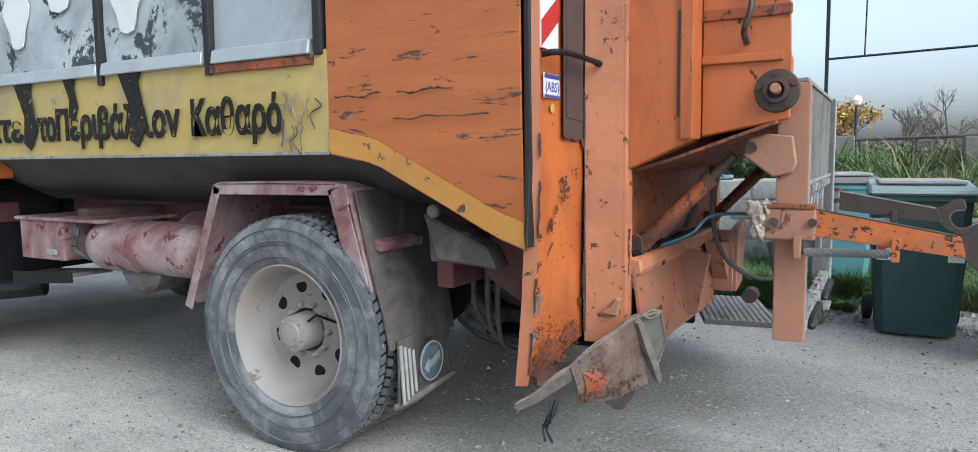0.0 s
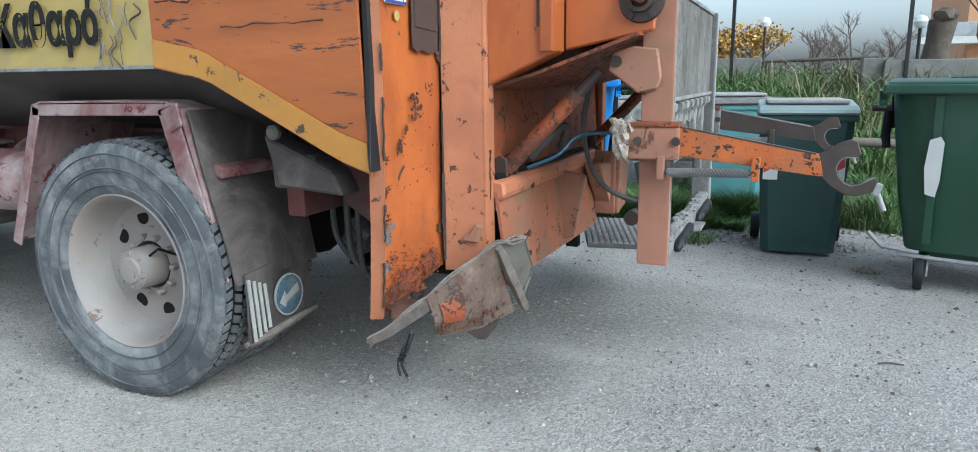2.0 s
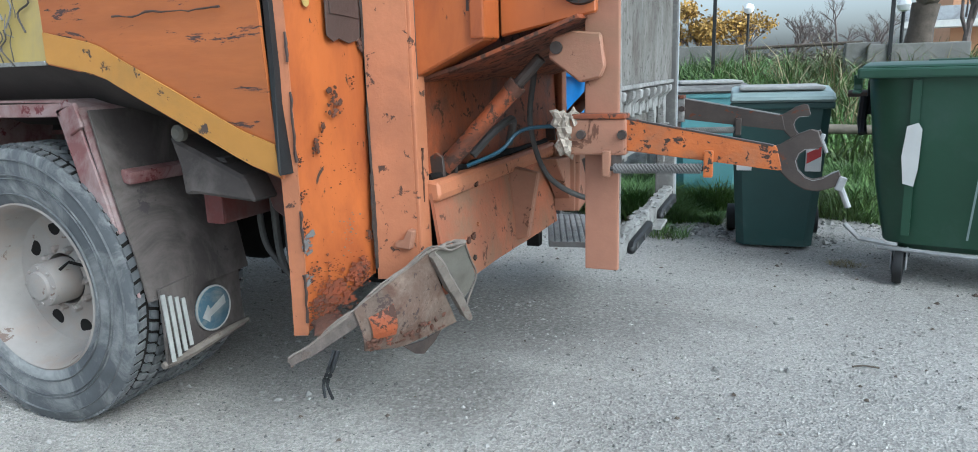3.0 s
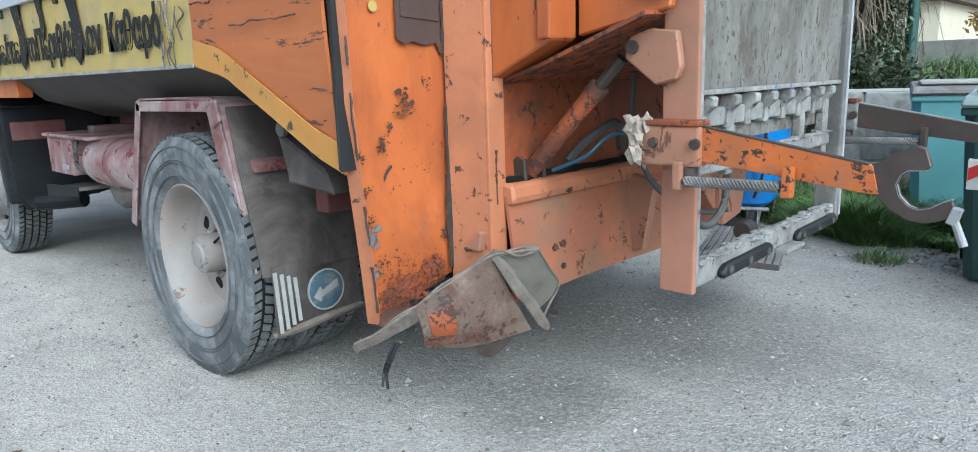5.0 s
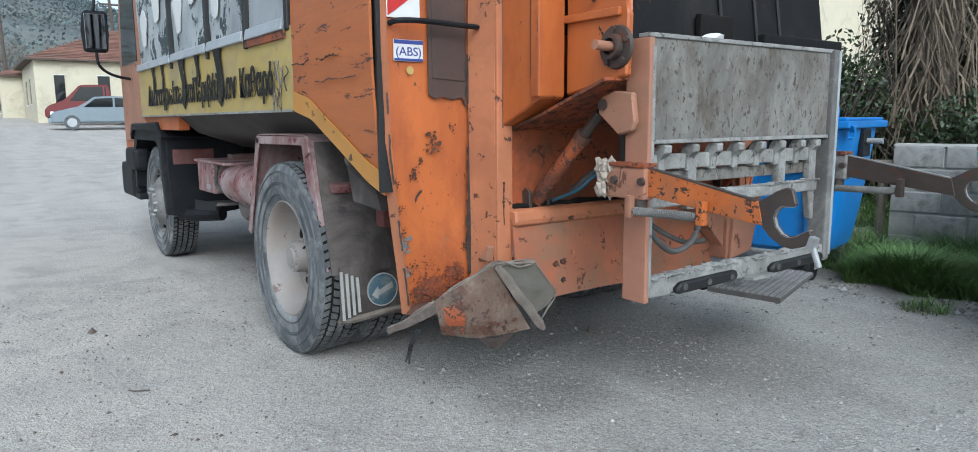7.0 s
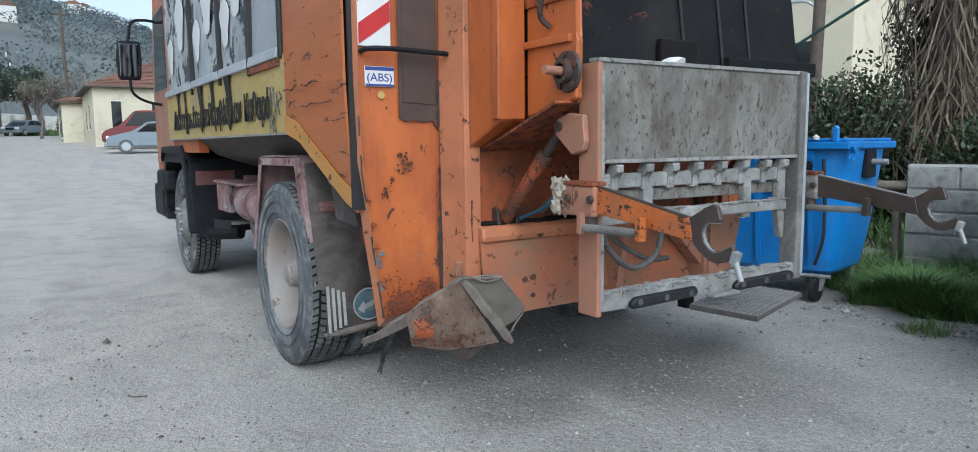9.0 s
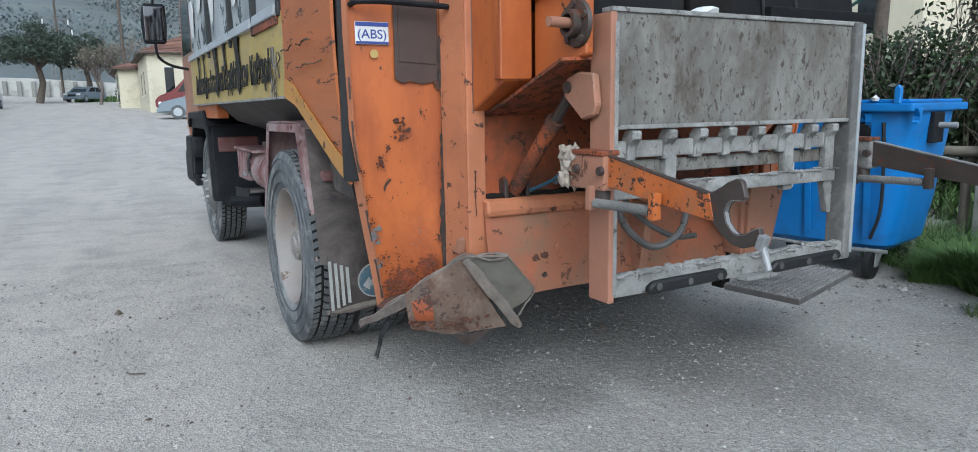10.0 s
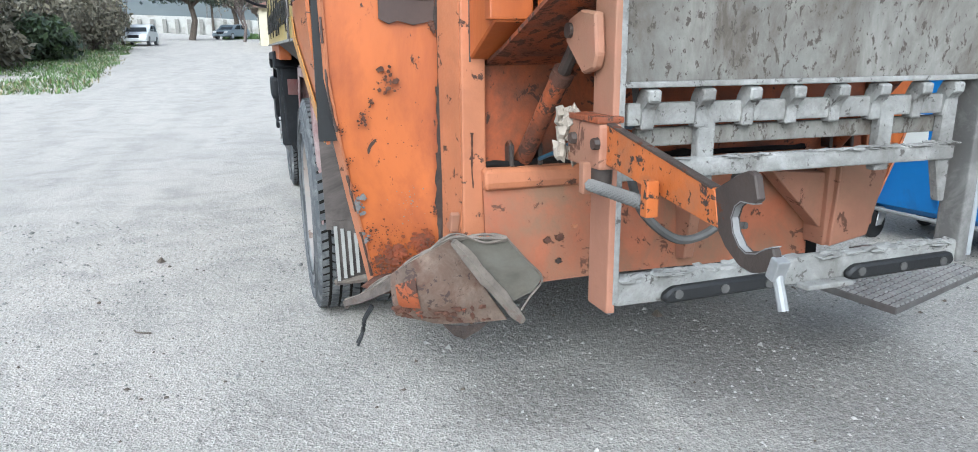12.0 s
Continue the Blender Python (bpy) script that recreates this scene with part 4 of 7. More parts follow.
    for y in (1.18, 1.42, 1.66):
        part("door_seam", tube([(np.interp(z, [1.46, 1.62, 1.9, 2.3], [0.78, 0.76, 0.72, 0.62]) + 0.03 * math.sin(6 * y) + 0.012, y, z) for z in (1.5, 1.62, 1.9, 2.25)], 0.007, 6), "seal", door)
    part("door_bar", box(0.80, 0.84, 1.42, 2.06, 1.535, 1.60, 0.008), "shield", door, "black door crossbar")
    # solid near-black block stands for the shaded opening in the door
    part("door_slot", box(0.772, 0.806, 1.03, 1.25, 1.55, 1.66, 0.01), "dark", door)
    soften(part("plastic_bag", blob((0.81, 1.12, 1.565), (0.02, 0.06, 0.022), 0.6, 2), "white", door, "crumpled white plastic bag"))
    soften(part("hose", tube(arc([(0.62, 0.78, 1.22), (0.58, 0.84, 1.02), (0.62, 0.92, 0.82), (0.74, 1.02, 0.72), (0.84, 1.06, 0.73)], 8), 0.011, 8), "hose", truck, "black hydraulic hose loop"))
    soften(part("hose", tube(arc([(0.84, 0.66, 0.92), (0.86, 0.70, 0.80), (0.87, 0.82, 0.715), (0.87, 0.95, 0.76), (0.86, 1.0, 0.90)], 8), 0.013, 8), "hose", truck, "grey hydraulic hose loop"))
    soften(part("hose", tube(arc([(0.44, 0.56, 0.90), (0.55, 0.60, 0.95), (0.62, 0.66, 1.02), (0.80, 0.70, 1.03)], 8), 0.007, 8), "teal_line", truck, "teal plastic line"))
    soften(part("hose", tube(arc([(0.40, 0.70, 0.92), (0.46, 0.76, 1.0), (0.50, 0.86, 1.04), (0.44, 0.98, 0.94)], 8), 0.016, 8), "hose", truck))


seated(hopper, -0.015, 0.005, 0.01)


def gate():
    g = part("lift_gate", box(0.925, 0.950, 0.555, 1.765, 1.17, 1.535, 0.006), "gate", truck, "cement-crusted steel lift gate with stains")
    part("gate_top_lip", box(0.90, 0.958, 0.548, 1.795, 1.532, 1.548, 0.004), "crust", g)
    part("gate_bottom_lip", box(0.90, 0.962, 0.556, 1.78, 1.158, 1.173, 0.004), "crust", g)
    leg = part("gate_leg", box(0.858, 0.968, 0.535, 0.560, 0.578, 1.53, 0.005), "orange_faded", g, "dusty pale orange gate leg")
    part("leg_edge", box(0.950, 0.970, 0.552, 0.568, 0.60, 1.50, 0.003), "crust", leg)
    part("leg_plate", prism([(0.745, 1.27), (0.76, 1.33), (0.83, 1.35), (0.915, 1.34), (0.93, 1.24), (0.915, 1.205), (0.85, 1.19)], "y", 0.505, 0.533, 0.006), "orange_faded", leg, "rounded pale orange link plate")
    soften(part("link_pin", lathe([(0.02, 0), (0.02, -0.012)], (0.775, 0.507, 1.30), "y", 14), "hook", leg))
    post = part("gate_post", box(0.885, 0.972, 1.738, 1.785, 0.60, 1.545, 0.006), "post_grey", g, "grey gate post with cement splashes")
    part("post_edge", box(0.955, 0.976, 1.776, 1.792, 0.62, 1.54, 0.003), "alu", post)
    # tines
    for y in (0.655, 0.815, 0.958, 1.10, 1.248, 1.392, 1.545, 1.665):
        pts = [(0.895, 1.05), (0.932, 1.05), (0.93, 1.10), (0.948, 1.118), (0.962, 1.122), (0.964, 1.150), (0.94, 1.158), (0.915, 1.154), (0.905, 1.13), (0.895, 1.11)]
        part("tine", prism(pts, "y", y - 0.019, y + 0.019, 0.004), "crust", g, "hooked cement-crusted tine")
    part("comb_beam", box(0.895, 0.925, 0.60, 1.70, 1.06, 1.118, 0.008), "crust", g)
    part("comb_beam", box(0.875, 0.900, 0.64, 1.70, 1.002, 1.052, 0.006), "gate", g)
    part("lower_rail", box(0.905, 0.945, 0.58, 1.70, 0.922, 0.972, 0.008), "crust", g, "cement-crusted lower rail")
    for y in (0.835, 1.44):
        part("comb_upright", box(0.895, 0.93, y - 0.026, y + 0.026, 0.90, 1.11, 0.008), "crust", g)
    part("side_upright", prism([(1.655, 1.14), (1.70, 1.14), (1.70, 0.79), (1.68, 0.79), (1.645, 0.92)], "x", 0.90, 0.935, 0.005), "crust", g)
    bar = part("bottom_bar", box(0.925, 0.965, 0.562, 1.795, 0.592, 0.672, 0.01), "crust", g, "cement-crusted bottom bar")
    lumps = None
    rng = random.Random(8)
    for k in range(80):
        y = rng.uniform(0.6, 1.78)
        lumps = blob((0.945 + rng.uniform(-0.018, 0.02), y, 0.668 + rng.uniform(-0.004, 0.003)), (rng.uniform(0.008, 0.018), rng.uniform(0.012, 0.05), rng.uniform(0.004, 0.010)), 0.9, 2, lumps, k)
    for k in range(50):
        y = rng.uniform(0.6, 1.70)
        lumps = blob((rng.uniform(0.925, 0.945), y, 0.972 + rng.uniform(-0.003, 0.001)), (rng.uniform(0.005, 0.012), rng.uniform(0.01, 0.04), rng.uniform(0.003, 0.006)), 0.9, 2, lumps, k + 90)
    tagged(soften(part("cement_crust", lumps, "crust", bar)), kind="stuff")
    for y0, y1 in ((0.70, 1.06), (1.31, 1.70)):
        pad = soften(part("rubber_pad", prism([(y0, 0.592), (y1, 0.60), (y1 + 0.012, 0.62), (y1, 0.642), (y0 + 0.02, 0.636), (y0 - 0.008, 0.615)], "x", 0.962, 0.992, 0.008), "seal", bar, "black rubber buffer pad"))
        for t in (0.1, 0.5, 0.9):
            part("pad_bolt", lathe([(0.013, 0), (0.013, 0.006)], (0.990, y0 + t * (y1 - y0), 0.618), "x", 10), "hose", pad)
    part("bottom_flange", prism([(0.965, 1.14), (1.01, 1.145), (1.01, 1.31), (0.965, 1.30)], "z", 0.585, 0.60, 0.003), "crust", bar)
    # tread-plate step
    c = [(0.345, 1.735), (0.735, 1.80), (0.50, 2.51), (0.12, 2.42)]
    step = part("step_plate", prism(c, "z", 0.330, 0.358, 0.004), "tread_plate", truck, "dull diamond-tread step plate")
    studs = bmesh.new()
    a, b, d = Vector((*c[0], 0.359)), Vector((*c[1], 0.359)), Vector((*c[3], 0.359))
    for i in range(12):
        for j in range(20):
            p = a + (b - a) * ((i + 0.5) / 12) + (d - a) * ((j + 0.5) / 20)
            ex, ey = (b - a) / 12 * 0.40, (d - a) / 20 * 0.38
            low = [studs.verts.new(p + ex * u + ey * v + Vector((0, 0, -0.002))) for u, v in ((-1, -1), (1, -1), (1, 1), (-1, 1))]
            high = [studs.verts.new(p + ex * u * 0.7 + ey * v * 0.7 + Vector((0, 0, 0.005))) for u, v in ((-1, -1), (1, -1), (1, 1), (-1, 1))]
            studs.faces.new(high)
            for m in range(4):
                studs.faces.new((low[m], low[(m + 1) % 4], high[(m + 1) % 4], high[m]))
    part("tread_studs", studs, "tread_stud", step)
    part("step_arm", box(0.20, 0.27, 1.80, 1.86, 0.31, 0.60, 0.006), "dark", step)


gate()


def lift_arm(y, material, far):
    jaw = [(1.43, 0.998), (1.455, 1.006), (1.490, 1.033), (1.525, 1.047), (1.543, 1.041), (1.557, 1.0), (1.545, 0.991), (1.510, 0.989), (1.495, 0.978), (1.487, 0.955), (1.495, 0.928), (1.515, 0.907), (1.535, 0.900), (1.560, 0.906), (1.585, 0.922), (1.602, 0.929), (1.614, 0.902), (1.606, 0.888), (1.575, 0.876), (1.549, 0.868), (1.515, 0.872), (1.475, 0.895), (1.448, 0.922)]
    arm = part("lift_arm", prism([(0.985, 1.080), (1.437, 0.997), (1.455, 0.925), (1.40, 0.932), (0.985, 0.980)], "y", y - 0.010, y + 0.010, 0.003), material, truck, "chipped orange lift arm with dark hook" if not far else "dark rusty lift arm with hook")
    part("hook", prism(jaw, "y", y - 0.0085, y + 0.0085, 0.003), "hook", arm, "dark worn open-ended steel hook")
    inner = [(1.546, 0.990), (1.510, 0.988), (1.496, 0.977), (1.488, 0.955), (1.496, 0.929), (1.516, 0.908), (1.535, 0.901), (1.560, 0.907), (1.585, 0.923), (1.602, 0.930)]
    soften(part("hook_wear", sheet([[(px, y + s, pz) for s in (-0.009, 0.009)] for px, pz in inner], 0.002), "hook_bright", arm, "bright worn inner face of the hook"))
    part("arm_top_edge", box(0.99, 1.43, y - 0.0110, y + 0.0110, 1.035, 1.041, 0.002, turn=Matrix.Rotation(math.atan2(0.083, 0.452), 4, "Y")), "hook_bright" if far else "hook", arm)
    part("hook_clip", box(1.598, 1.620, y - 0.013, y + 0.013, 0.872, 0.912, 0.004, turn=Matrix.Rotation(0.3, 4, "Y")), "steel", arm)
    soften(part("hook_rod", tube([(1.606, y, 0.89), (1.632, y, 0.825)], 0.009, 10), "steel", arm))
    root = part("arm_bracket", box(0.815, 1.0, y - 0.03, y + 0.03, 0.965, 1.078, 0.008), "orange_faded" if not far else "post_grey", arm, "pale orange arm bracket" if not far else "grey arm bracket")
    part("bracket_cap", box(0.83, 1.0, y - 0.036, y + 0.036, 1.078, 1.094, 0.004), "orange_rusty", root)
    for x in (0.86, 0.99):
        soften(part("bracket_bolt", lathe([(0.016, 0), (0.014, -0.014)], (x, y - 0.030, 1.03), "y", 8), "hook", root))
    soften(part("pivot_nut", lathe([(0.028, 0), (0.028, -0.05), (0.018, -0.06)], (0.955, y, 0.975), "z", 12), "hook", root))
    tab = part("spring_tab", box(1.236, 1.262, y - 0.05, y - 0.02, 0.906, 0.985, 0.004), "orange_arm" if not far else "hook", arm)
    part("spring_tab", box(0.93, 0.955, y - 0.05, y - 0.018, 0.90, 0.98, 0.004), "orange_faded" if not far else "hook", arm)
    coil = [(0.965 + 0.265 * k / 440, y - 0.035 + 0.014 * math.cos(k * 0.95), 0.925 + 0.006 * k / 440 + 0.014 * math.sin(k * 0.95)) for k in range(441)]
    soften(part("spring", tube(coil, 0.0026, 4), "post_grey", arm, "steel return spring"))
    part("spring_core", tube([(0.955, y - 0.035, 0.925), (1.25, y - 0.035, 0.931)], 0.008, 6), "hose", arm)
    return arm


lift_arm(0.515, "orange_arm", False)
lift_arm(1.86, "hook", True)


def wad():
    rng = random.Random(5)
    first = None
    for k in range(7):
        bm = blob((0.80 + rng.uniform(-0.02, 0.035), 0.485 + rng.uniform(-0.02, 0.02), 1.02 + rng.uniform(-0.05, 0.07)), (0.022, 0.016, 0.03), 0.9, 2, None, k * 2.3)
        ob = part("torn_cardboard", bm, "paper", first or truck, "" if first else "wad of torn cardboard stuck behind the bracket")
        first = first or ob


wad()


def scoop():
    tip, top, right, rtop, rib, bot = (0.095, -0.020, 0.365), (0.412, 0.258, 0.646), (0.452, 0.560, 0.492), (0.470, 0.428, 0.646), (0.43, 0.481, 0.362), (0.335, 0.325, 0.300)
    root = (0.255, 0.10, 0.350)
    START = 0.42

    def mixp(a, b, t):
        return tuple(a[i] + t * (b[i] - a[i]) for i in range(3))

    def bulge(p, k):
        return (p[0] + k, p[1] - 0.3 * k, p[2])

    # bowed outer plate between the torn upper edge, the rib and the ragged bottom
    rows = []
    for t in np.linspace(0, 1, 10):
        up = mixp(mixp(tip, top, START), top, t)
        down = mixp(root, mixp(bot, rib, max(0, (t - 0.6) / 0.4) * 0.8), t)
        rows.append([bulge(mixp(up, down, s), 0.035 * math.sin(math.pi * s) * math.sin(math.pi * min(1, t + 0.1))) for s in np.linspace(0, 1, 9)])
    plate = part("bumper_scoop", sheet(rows, 0.008, rough=0.010, cut=2), "scoop", truck, "torn mud-caked bumper corner, bent outwards")
    low = mixp(rib, right, 0.12)
    inner = [[mixp(top, rtop, s) for s in np.linspace(0, 1, 5)], [mixp(mixp(top, rib, 0.35), mixp(rtop, right, 0.55), s) for s in np.linspace(0, 1, 5)], [mixp(mixp(top, rib, 0.7), right, s) for s in np.linspace(0, 1, 5)], [mixp(mixp(top, rib, 0.85), mixp(low, right, 0.6), s) for s in np.linspace(0, 1, 5)]]
    soften(part("scoop_inner", sheet([[(x - 0.002, y, z) for x, y, z in r] for r in inner], 0.006, rough=0.004, cut=2), "scoop_in", plate, "grey-brown inner bumper plate"))
    path = [mixp(top, rib, t) for t in np.linspace(0.02, 1.05, 10)]
    part("rib", tube([(p[0] + 0.020, p[1] + 0.003 * math.sin(9 * p[2] * 5), p[2]) for p in path], [0.013, 0.020, 0.023, 0.021, 0.024, 0.021, 0.023, 0.020, 0.021, 0.012], 5), "mud", plate, "mud-crusted bumper rib")
    rim = arc([(0.075, -0.05, 0.346), tip, mixp(tip, top, 0.35), mixp(tip, top, 0.7), top, mixp(top, rtop, 0.6), rtop], 6)
    for dz, r in ((0.0, 0.009), (0.014, 0.006), (-0.012, 0.007)):
        line = [(p[0] + 0.3 * dz, p[1], p[2] + dz * math.sin(p[1] * 30)) for p in rim]
        part("torn_edge", tube(line, [r * (0.5 + 1.3 * abs(noise.noise(Vector(p) * 23))) for p in line], 5), "mud", plate)
    part("torn_edge", tube(arc([rtop, mixp(rtop, right, 0.5), right, mixp(right, rib, 0.5), mixp(right, rib, 0.85)], 6), 0.004, 5), "mud", plate)
    # flattened crusted lip running on past the pillar's foot
    part("torn_lip", sheet([[(0.070, -0.055, 0.352), (0.12, -0.015, 0.385), (0.18, 0.045, 0.435), (0.245, 0.105, 0.490)], [(0.085, -0.050, 0.338), (0.14, -0.012, 0.362), (0.20, 0.045, 0.405), (0.265, 0.105, 0.450)]], 0.007, rough=0.022, cut=4), "mud_grey", plate, "curled mud-crusted lip")
    part("torn_tooth", sheet([[(0.31, 0.25, 0.315), (0.35, 0.32, 0.315), (0.39, 0.39, 0.335)], [(0.335, 0.285, 0.278), (0.355, 0.315, 0.268), (0.38, 0.36, 0.305)]], 0.005, rough=0.012, cut=3), "scoop_dark", plate)
    rng = random.Random(31)
    flecks = None
    for k in range(46):
        t, s = rng.random(), 0.72 + 0.28 * rng.random()
        p = bulge(mixp(mixp(mixp(tip, top, START), top, t), mixp(root, mixp(bot, rib, 0.5 * t), t), s), 0.035 * math.sin(math.pi * s) + 0.004)
        flecks = blob(p, (0.006, rng.uniform(0.006, 0.02), rng.uniform(0.004, 0.012)), 0.8, 1, flecks, k)
    tagged(part("rust_crust", flecks, "rustedge", plate), kind="stuff")
    part("paint_patch", sheet([[bulge(mixp(mixp(mixp(tip, top, START), top, t), mixp(root, bot, t), s), 0.035 * math.sin(math.pi * s) * math.sin(math.pi * min(1, t + 0.1)) + 0.017) for s in np.linspace(0.22, 0.72, 5)] for t in np.linspace(0.08, 0.40, 5)], 0.002, rough=0.012, cut=3), "orange_rusty", plate, "patch of remaining orange paint")
    # solid dark lump stands for the shade in the gap below the pillar
    tagged(part("dark_void", blob((0.14, 0.10, 0.425), (0.06, 0.07, 0.03), 0.5, 2), "rustedge", plate), kind="stuff")
    for k, dx in enumerate((0.0, 0.014)):
        soften(part("rag_strip", tube(arc([(0.19 + dx, 0.03, 0.37), (0.185 + dx, 0.0, 0.32), (0.165 + dx, -0.005, 0.27), (0.185 + 2 * dx, -0.03, 0.235)], 6), [0.007] * 12 + [0.005] * 7, 5), "seal", plate, "black hanging rubber strip"))


seated(scoop, -0.010, 0.012, 0.02)


def tyre(cx, y0, width, radius, rim_r, parent, nblocks=74):
    mid, hw = y0 + width / 2, width / 2
    prof = [(rim_r, -hw * 0.72), (rim_r + 0.012, -hw * 0.86), (rim_r + 0.05, -hw * 0.96), (radius - 0.095, -hw), (radius - 0.055, -hw * 0.99), (radius - 0.022, -hw * 0.93), (radius - 0.012, -hw * 0.85), (radius - 0.012, hw * 0.85), (radius - 0.022, hw * 0.93), (radius - 0.055, hw * 0.99), (rim_r + 0.05, hw * 0.96), (rim_r, hw * 0.72)]
    ob = soften(part("tyre", lathe(prof, (cx, mid, AXLE), "y", 64, closed=True), "tyre", parent, "dusty worn truck tyre"), 50)
    # near-black band under the blocks paints the shade in the grooves
    part("tread_groove", lathe([(radius - 0.0115, -hw * 0.84), (radius - 0.010, -hw * 0.8), (radius - 0.010, hw * 0.8), (radius - 0.0115, hw * 0.84)], (cx, mid, AXLE), "y", 64, caps=False), "dark", ob)
    blocks = bmesh.new()
    rows = 5
    for k in range(nblocks):
        for r in range(rows):
            a = 2 * math.pi * (k + (0.5 if r % 2 else 0)) / nblocks
            da = 2 * math.pi / nblocks * 0.34
            ya, yb = -hw * 0.93 + r * 2 * hw * 0.93 / rows + 0.007, -hw * 0.93 + (r + 1) * 2 * hw * 0.93 / rows - 0.007
            skew = 0.35 * da * (1 if r % 2 else -1)
            vs = []
            for rad in (radius - 0.018, radius):
                for aa, yy in ((a - da + skew, ya), (a + da + skew, ya), (a + da - skew, yb), (a - da - skew, yb)):
                    edge = 0.006 if r in (0, rows - 1) and rad == radius else 0
                    vs.append(blocks.verts.new((cx + (rad - edge) * math.cos(aa), mid + yy, AXLE + (rad - edge) * math.sin(aa))))
            blocks.faces.new(vs[4:])
            for i in range(4):
                j = (i + 1) % 4
                blocks.faces.new((vs[i], vs[j], vs[4 + j], vs[4 + i]))
    tagged(part("tread", blocks, "tread", ob, "worn block tread"), kind="stuff")
    for at, w in ((0.052, 0.003), (0.106, 0.004), (0.118, 0.002), (0.172, 0.003)):
        r0 = radius - at
        part("sidewall_rib", lathe([(r0 - w, -hw * 0.985), (r0, -hw - 0.004), (r0 + w, -hw * 0.985), (r0, -hw * 0.97)], (cx, mid, AXLE), "y", 64, closed=True), "tread", ob)
    return ob


def rear_wheel(cx, near):
    w = new("wheel")
    w.parent = truck
    w.location = Vector((cx, MID, AXLE)) - truck.location
    R = 0.522
    ys = (-0.08, 0.21) if near else (2 * MID - 0.17, 2 * MID - 0.46)
    for y in ys:
        tyre(cx, y, 0.25, R, 0.300, w)
    s, y0 = (1, -0.08) if near else (-1, 2 * MID + 0.08)
    prof = [(0.312, 0.036), (0.318, 0.020), (0.308, 0.012), (0.298, 0.022), (0.290, 0.040), (0.282, 0.060), (0.268, 0.135), (0.250, 0.160), (0.20, 0.172), (0.125, 0.165), (0.105, 0.150), (0.10, 0.150), (0.10, 0.24), (0.30, 0.24), (0.312, 0.2)]
    rim = soften(part("rim", lathe([(r, y0 + s * h) for r, h in prof], (cx, 0, AXLE), "y", 64, caps=False), "rim", w, "dusty beige steel rim"), 40)
    # near-black discs on the rim face paint the shade of eight hand holes
    for k in range(8):
        a = 2 * math.pi * (k + 0.3) / 8
        hx, hz = cx + 0.198 * math.cos(a), AXLE + 0.198 * math.sin(a)
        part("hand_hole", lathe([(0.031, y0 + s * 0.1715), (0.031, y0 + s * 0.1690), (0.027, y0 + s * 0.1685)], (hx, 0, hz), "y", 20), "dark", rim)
    for k in range(10):
        a = 2 * math.pi * k / 10
        part("wheel_nut", lathe([(0.015, y0 + s * 0.165), (0.015, y0 + s * 0.14), (0.009, y0 + s * 0.132)], (cx + 0.118 * math.cos(a), 0, AXLE + 0.118 * math.sin(a)), "y", 6), "rim", rim)
    soften(part("hub", lathe([(0.085, y0 + s * 0.16), (0.083, y0 + s * 0.07), (0.079, y0 + s * 0.052), (0.055, y0 + s * 0.046), (0.05, y0 + s * 0.036), (0.022, y0 + s * 0.032), (0.0, y0 + s * 0.031)], (cx, 0, AXLE), "y", 32), "rim", w, "dusty axle hub cap"))
    for k in range(8):
        a = 2 * math.pi * k / 8
        part("hub_bolt", lathe([(0.008, y0 + s * 0.055), (0.007, y0 + s * 0.043)], (cx + 0.067 * math.cos(a), 0, AXLE + 0.067 * math.sin(a)), "y", 6), "rim", w)
    part("valve", tube([(cx + 0.16, y0 + s * 0.165, 0.56), (cx + 0.10, y0 + s * 0.10, 0.60), (cx + 0.06, y0 + s * 0.09, 0.57)], 0.006, 6), "dark", rim)


def front_wheel(cx, near):
    w = new("wheel")
    w.parent = truck
    w.location = Vector((cx, MID, AXLE)) - truck.location
    s, y0 = (1, 0.0) if near else (-1, 2 * MID)
    tyre(cx, 0.0 if near else 2 * MID - 0.25, 0.25, 0.518, 0.300, w)
    prof = [(0.312, 0.036), (0.318, 0.020), (0.298, 0.022), (0.285, 0.06), (0.270, 0.075), (0.22, 0.02), (0.15, -0.03), (0.09, -0.045), (0.08, -0.06), (0.0, -0.065)]
    rim = soften(part("rim", lathe([(r, y0 + s * h) for r, h in prof], (cx, 0, AXLE), "y", 56, caps=False), "post_grey", w, "grimy grey steel front rim"), 40)
    # dark discs again draw the shaded hand holes
    for k in range(8):
        a = 2 * math.pi * (k + 0.3) / 8
        part("hand_hole", lathe([(0.028, y0 + s * 0.04), (0.028, y0 + s * 0.022)], (cx + 0.225 * math.cos(a), 0, AXLE + 0.225 * math.sin(a)), "y", 16), "dark", rim)
    for k in range(10):
        a = 2 * math.pi * k / 10
        part("wheel_nut", lathe([(0.014, y0 - s * 0.035), (0.012, y0 - s * 0.065)], (cx + 0.125 * math.cos(a), 0, AXLE + 0.125 * math.sin(a)), "y", 6), "steel", rim)


for near in (True, False):
    rear_wheel(-1.035, near)
    front_wheel(-4.53, near)


